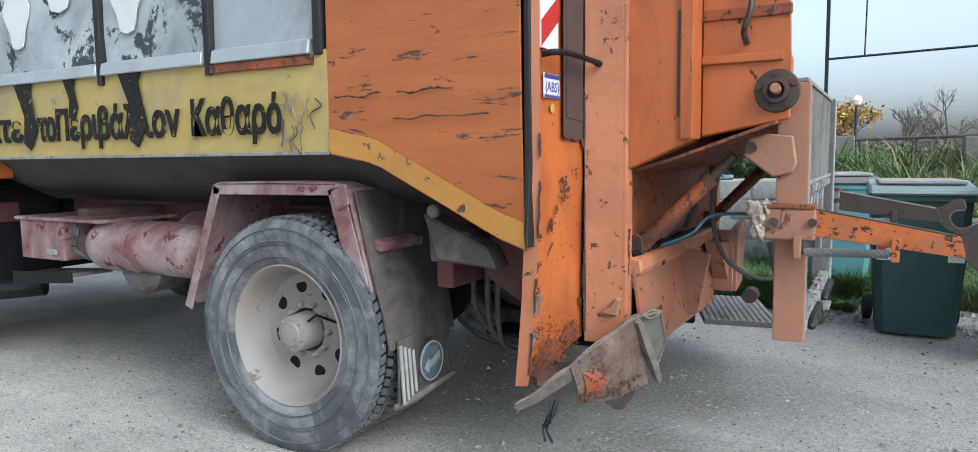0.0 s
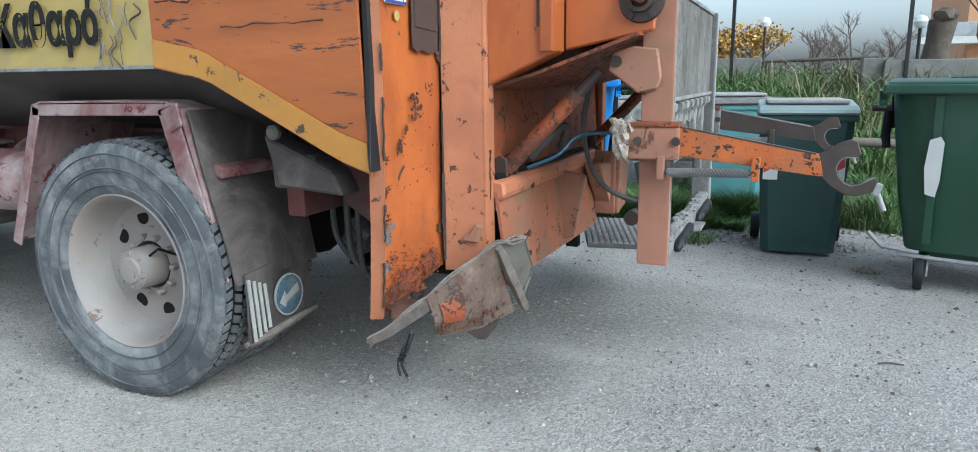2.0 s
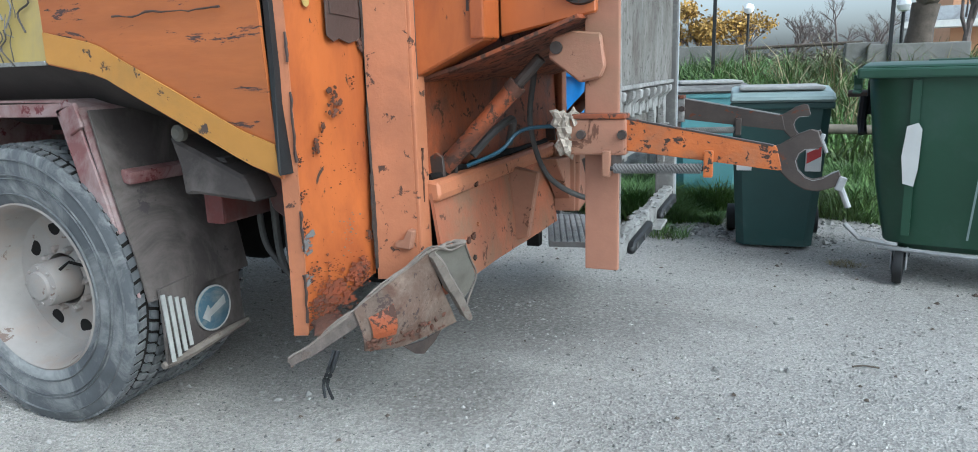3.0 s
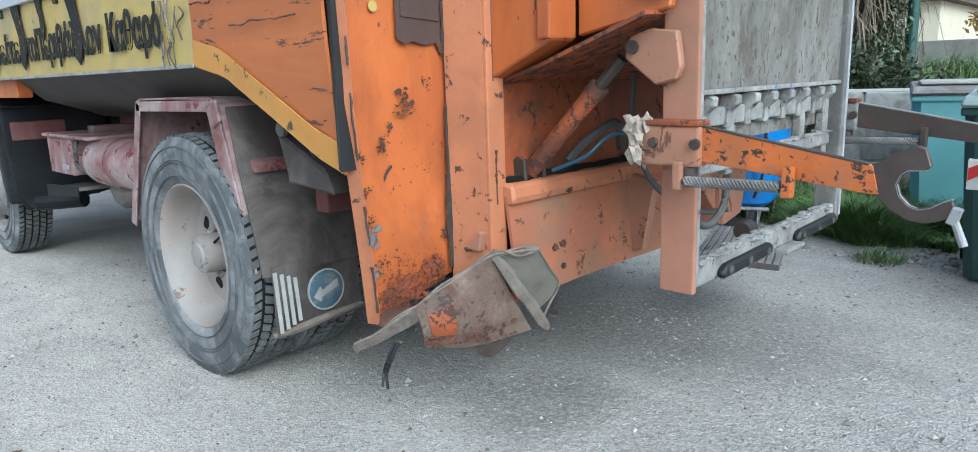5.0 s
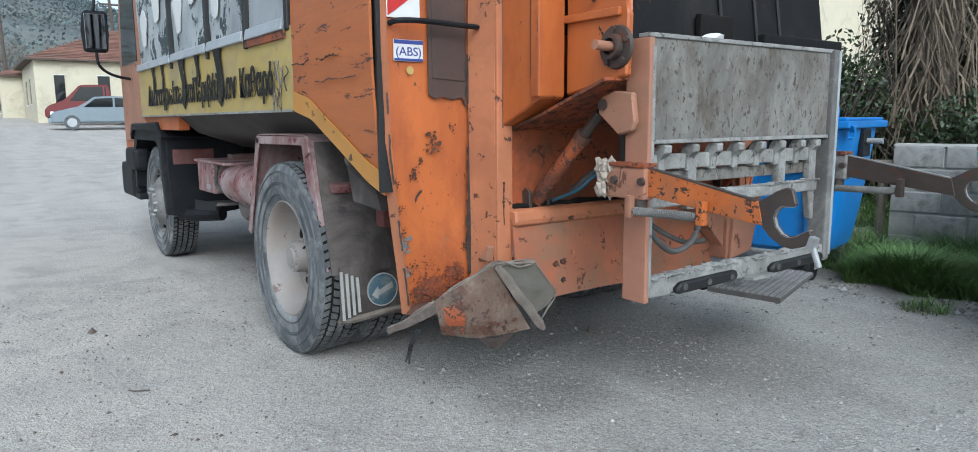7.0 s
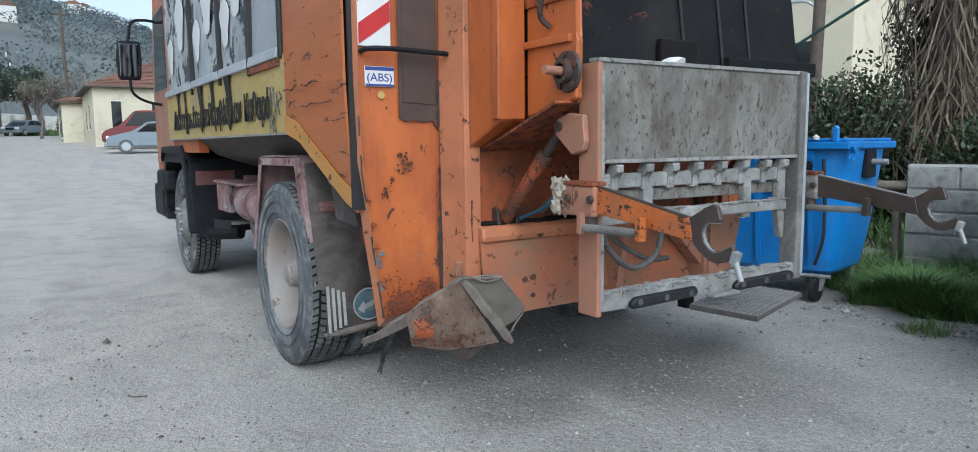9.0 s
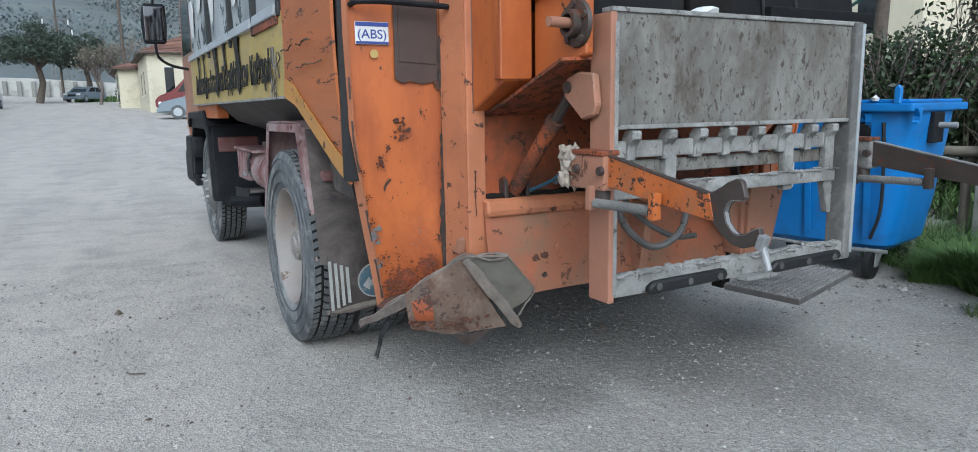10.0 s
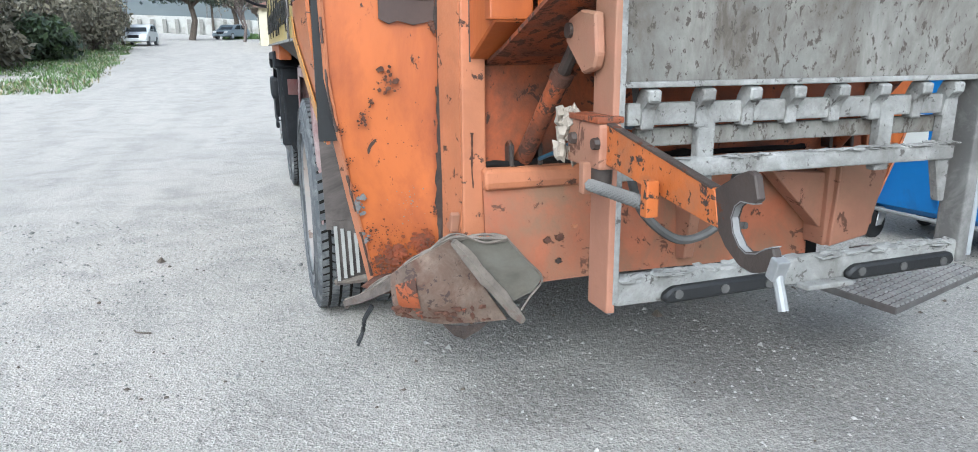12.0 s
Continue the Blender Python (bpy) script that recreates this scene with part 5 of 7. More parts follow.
def chassis():
    for y in (0.72, 1.58):
        part("chassis_rail", box(-5.6, 0.3, y, y + 0.08, 0.74, 0.98, 0.006), "maroon_dark", truck, "dirty red chassis rail")
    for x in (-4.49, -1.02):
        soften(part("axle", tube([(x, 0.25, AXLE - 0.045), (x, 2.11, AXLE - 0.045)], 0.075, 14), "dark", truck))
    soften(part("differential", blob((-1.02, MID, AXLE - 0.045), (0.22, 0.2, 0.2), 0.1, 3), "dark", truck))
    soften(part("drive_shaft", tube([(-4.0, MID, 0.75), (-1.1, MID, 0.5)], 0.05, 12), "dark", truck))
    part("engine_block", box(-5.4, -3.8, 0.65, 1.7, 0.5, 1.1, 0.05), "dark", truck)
    part("cross_member", box(-2.9, -2.8, 0.2, 2.2, 0.80, 0.96, 0.01), "maroon_dark", truck)
    part("cross_member", box(-0.35, -0.27, 0.15, 2.2, 0.70, 0.95, 0.01), "maroon_dark", truck)
    part("sub_frame", box(-3.3, 0.2, 0.60, 0.66, 0.96, 1.08, 0.006), "maroon_dark", truck)
    # leaf springs and their hangers
    for k in range(6):
        L = 0.62 - 0.07 * k
        path = [(-1.02 + L * t, 0.78, 0.62 + 0.06 * t * t + 0.014 * (5 - k)) for t in np.linspace(-1, 1, 9)]
        part("leaf_spring", tube(path, 0.009, 4), "dark", truck)
    part("spring_hanger", prism([(-0.36, 0.98), (-0.14, 0.98), (-0.12, 0.86), (-0.22, 0.72), (-0.32, 0.74)], "y", 0.44, 0.56, 0.01), "maroon_dark", truck, "dirty red spring hanger")
    part("rear_bracket", prism([(-0.28, 0.92), (0.10, 0.86), (0.12, 0.66), (-0.02, 0.60), (-0.22, 0.72)], "y", 0.34, 0.40, 0.01), "maroon_dark", truck, "red tailgate hinge bracket")
    # thin near-black plate on the bracket paints a hole's shade
    part("hinge_hole", box(-0.02, 0.06, 0.335, 0.342, 0.75, 0.80, 0.004), "dark", truck)
    soften(part("bracket_pipe", tube([(-0.26, 0.32, 0.80), (-0.26, 0.5, 0.80)], 0.03, 12), "fender_dust", truck))
    for d, r in ((0.0, 0.012), (0.07, 0.014), (0.12, 0.012)):
        soften(part("brake_hose", tube(arc([(-0.30 + d, 0.36, 0.78), (-0.30 + d, 0.40, 0.55 - d), (-0.16 + d, 0.46, 0.40), (0.02, 0.52, 0.40 + d), (0.12, 0.55, 0.52)], 8), r, 8), "hose", truck, "sagging grey hose"))
    soften(part("exhaust_pipe", tube([(-0.3, 0.62, 0.50), (0.0, 0.66, 0.46), (0.2, 0.66, 0.44)], 0.035, 10), "fender_dust", truck))
    # corner bracket under the slanting panel edge
    part("lamp_bracket", prism([(-0.30, 1.02), (-0.02, 0.90), (0.02, 0.82), (-0.24, 0.84)], "y", -0.02, 0.10, 0.01), "fender_dust", truck, "dirty marker lamp bracket")
    soften(part("marker_lamp", lathe([(0.026, 0), (0.026, -0.018), (0.015, -0.026)], (-0.24, -0.02, 1.03), "y", 16), "scoop_in", truck))
    part("hanging_box", prism([(-0.29, 0.96), (-0.10, 0.95), (-0.09, 0.84), (-0.28, 0.83)], "y", 0.0, 0.16, 0.008), "fender_dust", truck)
    # air tank with band, end caps and cradle
    prof = [(0.0, -2.66), (0.07, -2.655), (0.12, -2.63), (0.142, -2.58), (0.145, -2.56), (0.145, -1.86), (0.142, -1.84), (0.12, -1.79), (0.07, -1.765), (0.0, -1.76)]
    tank = soften(part("air_tank", lathe(prof, (0, 0.19, 0.765), "x", 40), "maroon", truck, "dusty dark red air tank"), 50)
    for x in (-2.25,):
        part("tank_band", lathe([(0.146, x - 0.012), (0.151, x - 0.012), (0.151, x + 0.012), (0.146, x + 0.012)], (0, 0.19, 0.765), "x", 40, closed=True), "maroon", tank)
    part("tank_cradle", prism([(-2.4, 0.64), (-2.05, 0.64), (-2.1, 0.56), (-2.2, 0.52), (-2.3, 0.54)], "y", 0.10, 0.32, 0.02), "fender_dust", tank, "caked mud on the tank cradle")
    tank2 = soften(part("air_tank", lathe(prof, (0.35, 0.50, 0.80), "x", 32), "maroon", truck, "dusty dark red air tank"), 50)
    tank2.location.x += 0.0
    # battery box with lid and latch
    bb = part("battery_box", box(-3.27, -2.84, 0.07, 0.50, 0.665, 0.895, 0.012), "maroon", truck, "dust-covered battery box")
    part("box_lid", box(-3.29, -2.45, 0.05, 0.55, 0.895, 0.915, 0.006), "maroon", bb, "dusty battery box lid")
    part("box_latch", box(-2.98, -2.90, 0.055, 0.07, 0.70, 0.73, 0.004), "steel", bb)
    for k in range(2):
        soften(part("battery_cable", tube(arc([(-2.72, 0.08, 0.88), (-2.66 - 0.02 * k, 0.05, 0.84), (-2.7 - 0.02 * k, 0.06, 0.74), (-2.62, 0.09, 0.69)], 8), 0.011, 8), "hose", bb))
    part("side_step", sheet([[(-3.35, 0.06, 0.56), (-3.0, 0.06, 0.585), (-2.75, 0.06, 0.60)], [(-3.35, 0.30, 0.56), (-3.0, 0.30, 0.585), (-2.75, 0.30, 0.60)]], 0.02), "fender_dust", truck, "bent dusty side step")
    part("step_side", sheet([[(-3.35, 0.05, 0.50), (-2.75, 0.05, 0.55)], [(-3.35, 0.05, 0.58), (-2.75, 0.05, 0.61)]], 0.01), "black", truck)
    part("far_side_guard", box(-3.2, -1.7, 2.1, 2.3, 0.6, 0.95, 0.02), "dark", truck)


seated(chassis, -0.04, 0.0, 0.045)


def rear_fender(far):
    def fix(bm):
        return mirrored(bm) if far else bm
    line = [(-1.635, 0.545), (-1.40, 1.122), (-0.64, 1.128), (-0.455, 0.48)]
    f = soften(part("rear_fender", fix(sheet([[(x, y, z + 0.012 * (y > 0.2)) for y in (-0.06, 0.08, 0.22, 0.36, 0.45)] for x, z in ((-1.635, 0.545), (-1.52, 0.83), (-1.40, 1.12), (-1.36, 1.132), (-1.0, 1.138), (-0.68, 1.135), (-0.62, 1.11), (-0.54, 0.83), (-0.47, 0.50))], 0.008, rough=0.006)), "maroon", truck, "dented dusty maroon rear fender"), 30)
    for (a, b), w in zip(zip(line, line[1:]), (0.05, 0.045, 0.085)):
        d = Vector((b[0] - a[0], 0, b[1] - a[1])).normalized()
        nrm = Vector((d.z, 0, -d.x))
        pts = [a, b, (b[0] + nrm.x * w, b[1] + nrm.z * w), (a[0] + nrm.x * w, a[1] + nrm.z * w)]
        part("fender_flange", fix(prism(pts, "y", -0.066, -0.056, 0.003)), "maroon", f, "chipped pink-maroon fender flange")
    part("fender_gusset", fix(prism([(-0.70, 1.10), (-0.62, 1.132), (-0.60, 1.05), (-0.66, 1.02)], "y", -0.075, -0.060, 0.004)), "maroon", f)
    soften(part("fender_back", fix(sheet([[(x, y, z) for y in np.linspace(-0.05, 0.44, 8)] for x, z in ((-0.60, 1.10), (-0.535, 0.86), (-0.47, 0.62), (-0.44, 0.46))], 0.008, rough=0.012)), "fender_dust", f, "mud-dusted fender back sheet"))
    part("fender_rim_strip", fix(box(-0.55, -0.50, 0.0, 0.30, 0.855, 0.90, 0.01, turn=Matrix.Rotation(0.25, 4, "Y"))), "maroon", f)
    flap = soften(part("mud_flap", fix(sheet([[(-0.44 + 0.02 * math.sin(7 * y + z * 5), y, z + 0.03 * y) for y in np.linspace(-0.02, 0.40, 9)] for z in np.linspace(0.50, 0.215, 6)], 0.010, rough=0.010)), "fender_dust", f, "torn dusty mud flap with arrow disc"))
    for k in range(4):
        y = -0.022 + 0.028 * k
        part("flap_stripe", fix(sheet([[(-0.412, y, 0.48 - 0.012 * k), (-0.410, y + 0.015, 0.48 - 0.012 * k)], [(-0.400, y + 0.004, 0.24 + 0.01 * k), (-0.398, y + 0.018, 0.24 + 0.01 * k)]], 0.006)), "stripe", flap, "white flap stripe")
    disc = soften(part("arrow_disc", fix(lathe([(0.083, -0.415), (0.083, -0.405), (0.078, -0.403)], (0, 0.205, 0.365), "x", 32)), "disc_blue", flap, "scuffed blue disc with white arrow"))
    part("disc_ring", fix(lathe([(0.079, -0.403), (0.085, -0.402), (0.085, -0.410), (0.079, -0.410)], (0, 0.205, 0.365), "x", 32, closed=True)), "stripe", disc)
    pts = [(0.143, 0.345), (0.175, 0.320), (0.180, 0.338), (0.262, 0.368), (0.258, 0.40), (0.184, 0.366), (0.176, 0.384)]
    part("arrow", fix(prism(pts, "x", -0.403, -0.400, 0)), "stripe", disc)
    part("flap_foot", fix(tube([(-0.43, -0.03, 0.225), (-0.42, 0.08, 0.235), (-0.41, 0.2, 0.25), (-0.41, 0.38, 0.262)], [0.012, 0.02, 0.016, 0.01], 6)), "mud", flap)


seated(rear_fender, -0.06, 0.01, 0.045, False)
seated(rear_fender, -0.06, -0.01, 0.045, True)


def cab():
    body = prism([(-4.27, 1.0), (-4.27, 2.75), (-4.4, 2.85), (-5.35, 2.8), (-5.55, 1.9), (-5.6, 0.75), (-4.95, 0.75), (-4.8, 1.12)], "y", -0.02, 2.38, 0.04)
    c = soften(part("cab", body, "orange", truck, "faded orange truck cab"), 30)
    part("cab_door", prism([(-4.42, 1.12), (-4.42, 2.65), (-5.2, 2.6), (-5.42, 1.85), (-5.42, 1.0), (-4.9, 1.0), (-4.75, 1.12)], "y", -0.045, -0.015, 0.012), "orange_faded", c, "peach-faded cab door")
    part("door_window", prism([(-4.50, 1.75), (-4.50, 2.55), (-5.12, 2.52), (-5.28, 1.75)], "y", -0.052, -0.044, 0.004), "glass", c)
    part("windscreen", box(-5.585, -5.56, 0.15, 2.2, 1.75, 2.6, 0.01, turn=Matrix.Rotation(0.2, 4, "Y")), "glass", c)
    part("cab_pillar", box(-4.42, -4.30, -0.06, -0.01, 1.25, 2.7, 0.01), "orange_faded", c)
    part("bumper", box(-5.75, -5.1, -0.06, 2.42, 0.42, 0.78, 0.05), "black", c, "black front bumper")
    for s in (False, True):
        def fix(bm):
            return mirrored(bm) if s else bm
        outer = [(x - 0.26, z) for x, z in ((-4.66, 0.55), (-4.62, 0.95), (-4.5, 1.14), (-3.55, 1.15), (-3.42, 1.05), (-3.32, 0.40))]
        inner = [(x - 0.26, z) for x, z in ((-3.40, 0.40), (-3.50, 0.98), (-3.60, 1.04), (-4.42, 1.04), (-4.52, 0.93), (-4.57, 0.55))]
        fen = part("front_fender", fix(prism(outer + inner, "y", -0.07, 0.52, 0.012)), "black", truck, "scuffed black plastic front fender")
        part("fender_cap", fix(prism([(-4.88, 1.02), (-4.76, 1.18), (-3.66, 1.19), (-3.52, 1.06), (-3.56, 1.05), (-3.72, 1.13), (-4.72, 1.13)], "y", -0.10, 0.3, 0.012)), "black", fen)
        part("fender_back_flap", fix(prism([(-0.05, 1.12), (0.62, 1.12), (0.60, 0.42), (0.03, 0.34), (-0.03, 0.46)], "x", -3.605, -3.575, 0.012)), "black", fen, "black splash guard")
        part("reflector_patch", fix(box(-3.578, -3.565, 0.0, 0.34, 0.83, 0.96, 0.01)), "maroon_dark", fen)
        part("splash_foot", fix(tube([(-3.76, 0.05, 0.42), (-3.51, 0.1, 0.40), (-3.26, 0.3, 0.42)], 0.06, 8)), "black", fen)
        arm = [(-4.86, 0.0, 2.42), (-4.84, -0.16, 2.44), (-4.80, -0.30, 2.40), (-4.78, -0.34, 2.22)] if not s else [(-4.86, 0.0, 2.42), (-4.78, -0.34, 2.22)]
        mir = part("wing_mirror", fix(prism([(-0.44, 1.84), (-0.24, 1.84), (-0.225, 2.0), (-0.23, 2.22), (-0.43, 2.22), (-0.455, 2.05)], "x", -4.83, -4.76, 0.02)), "black", truck, "black wing mirror on a bent arm")
        part("mirror_glass", fix(box(-4.762, -4.756, -0.425, -0.25, 1.87, 2.19, 0.004)), "mirror", mir)
        soften(part("mirror_arm", fix(tube(arc(arm, 5), 0.014, 8)), "black", mir))
        soften(part("mirror_arm", fix(tube(arc([(-4.79, -0.34, 1.86), (-4.80, -0.32, 1.72), (-4.86, -0.2, 1.64), (-4.9, 0.0, 1.60)], 5), 0.014, 8)), "black", mir))
    part("front_step", box(-4.9, -4.7, -0.08, 0.1, 0.44, 0.50, 0.01), "black", truck)
    part("bumper_corner", box(-5.2, -4.72, -0.10, 0.05, 0.72, 0.94, 0.04), "black", truck, "black bumper corner")


seated(cab, -0.25, 0.0, 0.06)

# ---- bins and containers ----
def wheelie_bin(name, at, turn, body_mat, lid_mat, label, lid_label, patches):
    """A two-wheeled bin, 0.58 wide and about 1.1 high; front faces -y before it is turned."""
    b = thing(name, (0, 0, 0), label, "bin", "wheeled bins")
    rows = [[(-0.23, -0.27), (0.23, -0.27), (0.23, 0.24), (-0.23, 0.24)], [(-0.285, -0.36), (0.285, -0.36), (0.285, 0.31), (-0.285, 0.31)]]
    bm = bmesh.new()
    rings = []
    for z, k in ((0.02, 0.0), (0.06, 0.03), (0.30, 0.32), (0.60, 0.66), (0.97, 1.0)):
        ring = []
        for (x0, y0), (x1, y1), in zip(rows[0], rows[1]):
            x, y = x0 + k * (x1 - x0), y0 + k * (y1 - y0)
            c = 0.05
            sx, sy = math.copysign(1, x), math.copysign(1, y)
            pair = [(x - sx * c, y), (x, y - sy * c)]
            ring += pair if sx * sy < 0 else pair[::-1]
        ring = sorted(ring, key=lambda p: math.atan2(p[1], p[0]))
        rings.append([bm.verts.new((*p, z)) for p in ring])
    for r0, r1 in zip(rings, rings[1:]):
        for i in range(8):
            bm.faces.new((r0[i], r0[(i + 1) % 8], r1[(i + 1) % 8], r1[i]))
    bm.faces.new(rings[0][::-1])
    bm.faces.new(rings[-1])
    part("body", bm, body_mat, b)
    part("rim_band", box(-0.30, 0.30, -0.375, 0.33, 0.955, 1.0, 0.012), body_mat, b)
    lid = part("lid", prism([(-0.40, 1.0), (-0.40, 1.03), (-0.33, 1.062), (0.10, 1.085), (0.32, 1.085), (0.36, 1.03), (0.36, 1.0)], "x", -0.30, 0.30, 0.014), lid_mat, b, lid_label)
    part("lid_ridge", box(-0.25, 0.25, -0.30, 0.20, 1.07, 1.10, 0.02), "stripe", lid, "pale lid top")
    part("handle", tube([(-0.24, 0.36, 1.0), (-0.24, 0.42, 1.03), (0.24, 0.42, 1.03), (0.24, 0.36, 1.0)], 0.016, 8), body_mat, b)
    for x in (-0.27, 0.27):
        w = soften(part("wheel", lathe([(0.10, -0.03), (0.10, 0.03), (0.06, 0.035), (0.0, 0.035)], (x, 0.27, 0.10), "x", 24), "seal", b))
        part("wheel_disc", lathe([(0.055, -0.034), (0.05, -0.036)], (x, 0.27, 0.10), "x", 16), "hose", w)
    for x, z in patches:
        p = part("reflector", box(x - 0.045, x + 0.045, -0.352, -0.300, z, z + 0.17, 0.004, turn=Matrix.Rotation(0.095, 4, "X")), "white", b, "red and white reflective sticker")
        part("red_band", prism([(x - 0.04, z + 0.05), (x + 0.04, z + 0.10), (x + 0.04, z + 0.165), (x - 0.04, z + 0.12)], "y", -0.362, -0.356, 0), "red", p)
    b.matrix_basis = pose(*at, 0, 0, turn) @ Matrix.Diagonal((1.04, 1.04, 0.98, 1))
    return b


wheelie_bin("wheeled_bin", (1.40, 3.62, 0.005), 3, "bin_green", "bin_lid", "dark green two-wheeled bin with closed grey-green lid", "worn grey-green lid", ((-0.20, 0.55), (0.20, 0.55)))
wheelie_bin("wheeled_bin", (0.78, 4.92, 0.02), 14, "bin_teal", "post_grey", "sun-bleached teal two-wheeled bin with grey lid in grass", "grey lid", ())


def container(name, at, turn, mat_body, label, lid_label, flat_lid, extra):
    """A four-wheeled container, 1.36 wide, front facing -y before it is turned."""
    c = thing(name, (0, 0, 0), label, "container", "waste containers")
    H = 1.19
    bm = bmesh.new()
    rings = []
    for z, w, d, y in ((0.20, 0.50, 0.33, 0.02), (0.24, 0.545, 0.38, 0.02), (0.55, 0.60, 0.42, 0.01), (0.9, 0.64, 0.46, 0.0), (H, 0.67, 0.49, 0.0)):
        ring = []
        for k in range(24):
            a = 2 * math.pi * (k + 0.5) / 24
            ca, sa = math.cos(a), math.sin(a)
            p = 0.28
            ring.append(bm.verts.new((w * math.copysign(abs(ca) ** p, ca), y + d * math.copysign(abs(sa) ** p, sa), z)))
        rings.append(ring)
    for r0, r1 in zip(rings, rings[1:]):
        for i in range(24):
            bm.faces.new((r0[i], r0[(i + 1) % 24], r1[(i + 1) % 24], r1[i]))
    bm.faces.new(rings[0][::-1])
    bm.faces.new(rings[-1])
    soften(part("body", bm, mat_body, c), 30)
    for x in (-0.42, 0.0, 0.42):
        part("front_rib", sheet([[(x - 0.02, -0.405, 0.30), (x + 0.02, -0.405, 0.30)], [(x - 0.02, -0.497, 1.16), (x + 0.02, -0.497, 1.16)]], 0.012), mat_body, c)
    part("rim", box(-0.70, 0.70, -0.53, 0.53, H - 0.02, H + 0.035, 0.012), mat_body, c)
    if flat_lid:
        lid = soften(part("lid", prism([(-0.52, H + 0.035), (-0.50, H + 0.05), (-0.2, H + 0.065), (0.3, H + 0.065), (0.50, H + 0.05), (0.52, H + 0.035)], "x", -0.68, 0.68, 0.006), mat_body, c, lid_label), 40)
        part("lid_rib", box(-0.4, 0.4, -0.1, 0.1, H + 0.058, H + 0.075, 0.006), mat_body, lid)
    else:
        part("lid", box(-0.67, 0.67, -0.50, 0.50, H + 0.035, H + 0.06, 0.01), mat_body, c, lid_label)
        for x in (0.34, 0.60):
            part("lid_lug", prism([(x - 0.02, H + 0.03), (x + 0.02, H + 0.03), (x + 0.022, H + 0.13), (x, H + 0.155), (x - 0.022, H + 0.13)], "y", -0.53, -0.49, 0.006), mat_body, c)
        soften(part("lid_knob", lathe([(0.02, 0), (0.026, 0.02), (0.0, 0.04)], (0.46, -0.51, H + 0.05), "z", 12), "white", c))
    for s in (-1, 1):
        soften(part("trunnion", tube([(s * 0.68, 0.0, H - 0.12), (s * 0.80, 0.0, H - 0.12)], 0.022, 12), "steel" if s > 0 else "hook", c))
        part("trunnion_plate", box(s * 0.67 - 0.02, s * 0.67 + 0.02, -0.10, 0.10, H - 0.24, H - 0.03, 0.01), "black", c)
        part("side_hook", prism([(-0.50, H), (-0.42, H), (-0.42, H - 0.06), (-0.44, H - 0.10), (-0.50, H - 0.10), (-0.50, H - 0.085), (-0.455, H - 0.08), (-0.45, H - 0.05)], "x", s * 0.70 - 0.02, s * 0.70 + 0.02, 0.004), mat_body, c)
        for y in (-0.30, 0.34):
            x = s * 0.44
            w = soften(part("castor", lathe([(0.0, -0.026), (0.055, -0.026), (0.098, -0.022), (0.102, 0.0), (0.098, 0.022), (0.055, 0.026), (0.0, 0.026)], (x, y - 0.05, 0.102), "x", 28), "seal", c, "black rubber castor"))
            soften(part("castor_disc", lathe([(0.055, -0.029), (0.02, -0.033), (0.0, -0.033)], (x, y - 0.05, 0.102), "x", 18), "steel", w))
            part("castor_fork", prism([(y - 0.08, 0.09), (y - 0.02, 0.09), (y + 0.05, 0.20), (y - 0.06, 0.22)], "x", x - 0.042, x - 0.032, 0.003), "steel", w)
            part("castor_fork", prism([(y - 0.08, 0.09), (y - 0.02, 0.09), (y + 0.05, 0.20), (y - 0.06, 0.22)], "x", x + 0.032, x + 0.042, 0.003), "steel", w)
    part("under_frame", tube([(-0.55, -0.36, 0.205), (0.0, -0.40, 0.20), (0.55, -0.36, 0.205)], 0.014, 8), "steel", c)
    if extra == "patch":
        pts = [(-0.45, 0.60), (-0.40, 0.585), (-0.385, 0.68), (-0.38, 0.90), (-0.40, 0.935), (-0.45, 0.915), (-0.465, 0.75)]
        own = prism(pts, "y", -0.002, 0.002, 0)
        for v in own.verts:
            v.co.y += -0.462 - 0.115 * (v.co.z - 0.55)
        part("torn_label", own, "white", c, "torn white paper label")
        part("lever", tube([(-0.69, -0.2, 1.06), (-0.695, -0.22, 0.92), (-0.68, -0.26, 0.85)], 0.025, 8), "black", c)
        part("foot_pedal", tube([(-0.72, -0.42, 0.34), (-0.64, -0.42, 0.26), (-0.45, -0.42, 0.24)], 0.014, 8), "steel", c)
        part("thin_label_line", sheet([[(-0.14, -0.425, 0.30), (-0.13, -0.425, 0.30)], [(-0.09, -0.512, 1.10), (-0.08, -0.512, 1.10)]], 0.003), "bin_lid", c)
    else:
        part("front_cable", tube(arc([(0.52, -0.505, 1.10), (0.53, -0.48, 0.8), (0.52, -0.46, 0.5), (0.46, -0.44, 0.3)], 6), 0.012, 6), "seal", c)
        part("dark_bracket", box(0.12, 0.44, -0.502, -0.488, 0.85, 1.10, 0.02), "black", c)
        own = box(-0.30, -0.10, -0.46, -0.452, 0.62, 0.85, 0.002)
        part("notice", own, "white", c, "white notice sheet with red print")
    c.matrix_basis = pose(*at, 0, 0, turn) @ Matrix.Diagonal((1, 1, 0.97 if flat_lid else 1.0, 1))
    return c


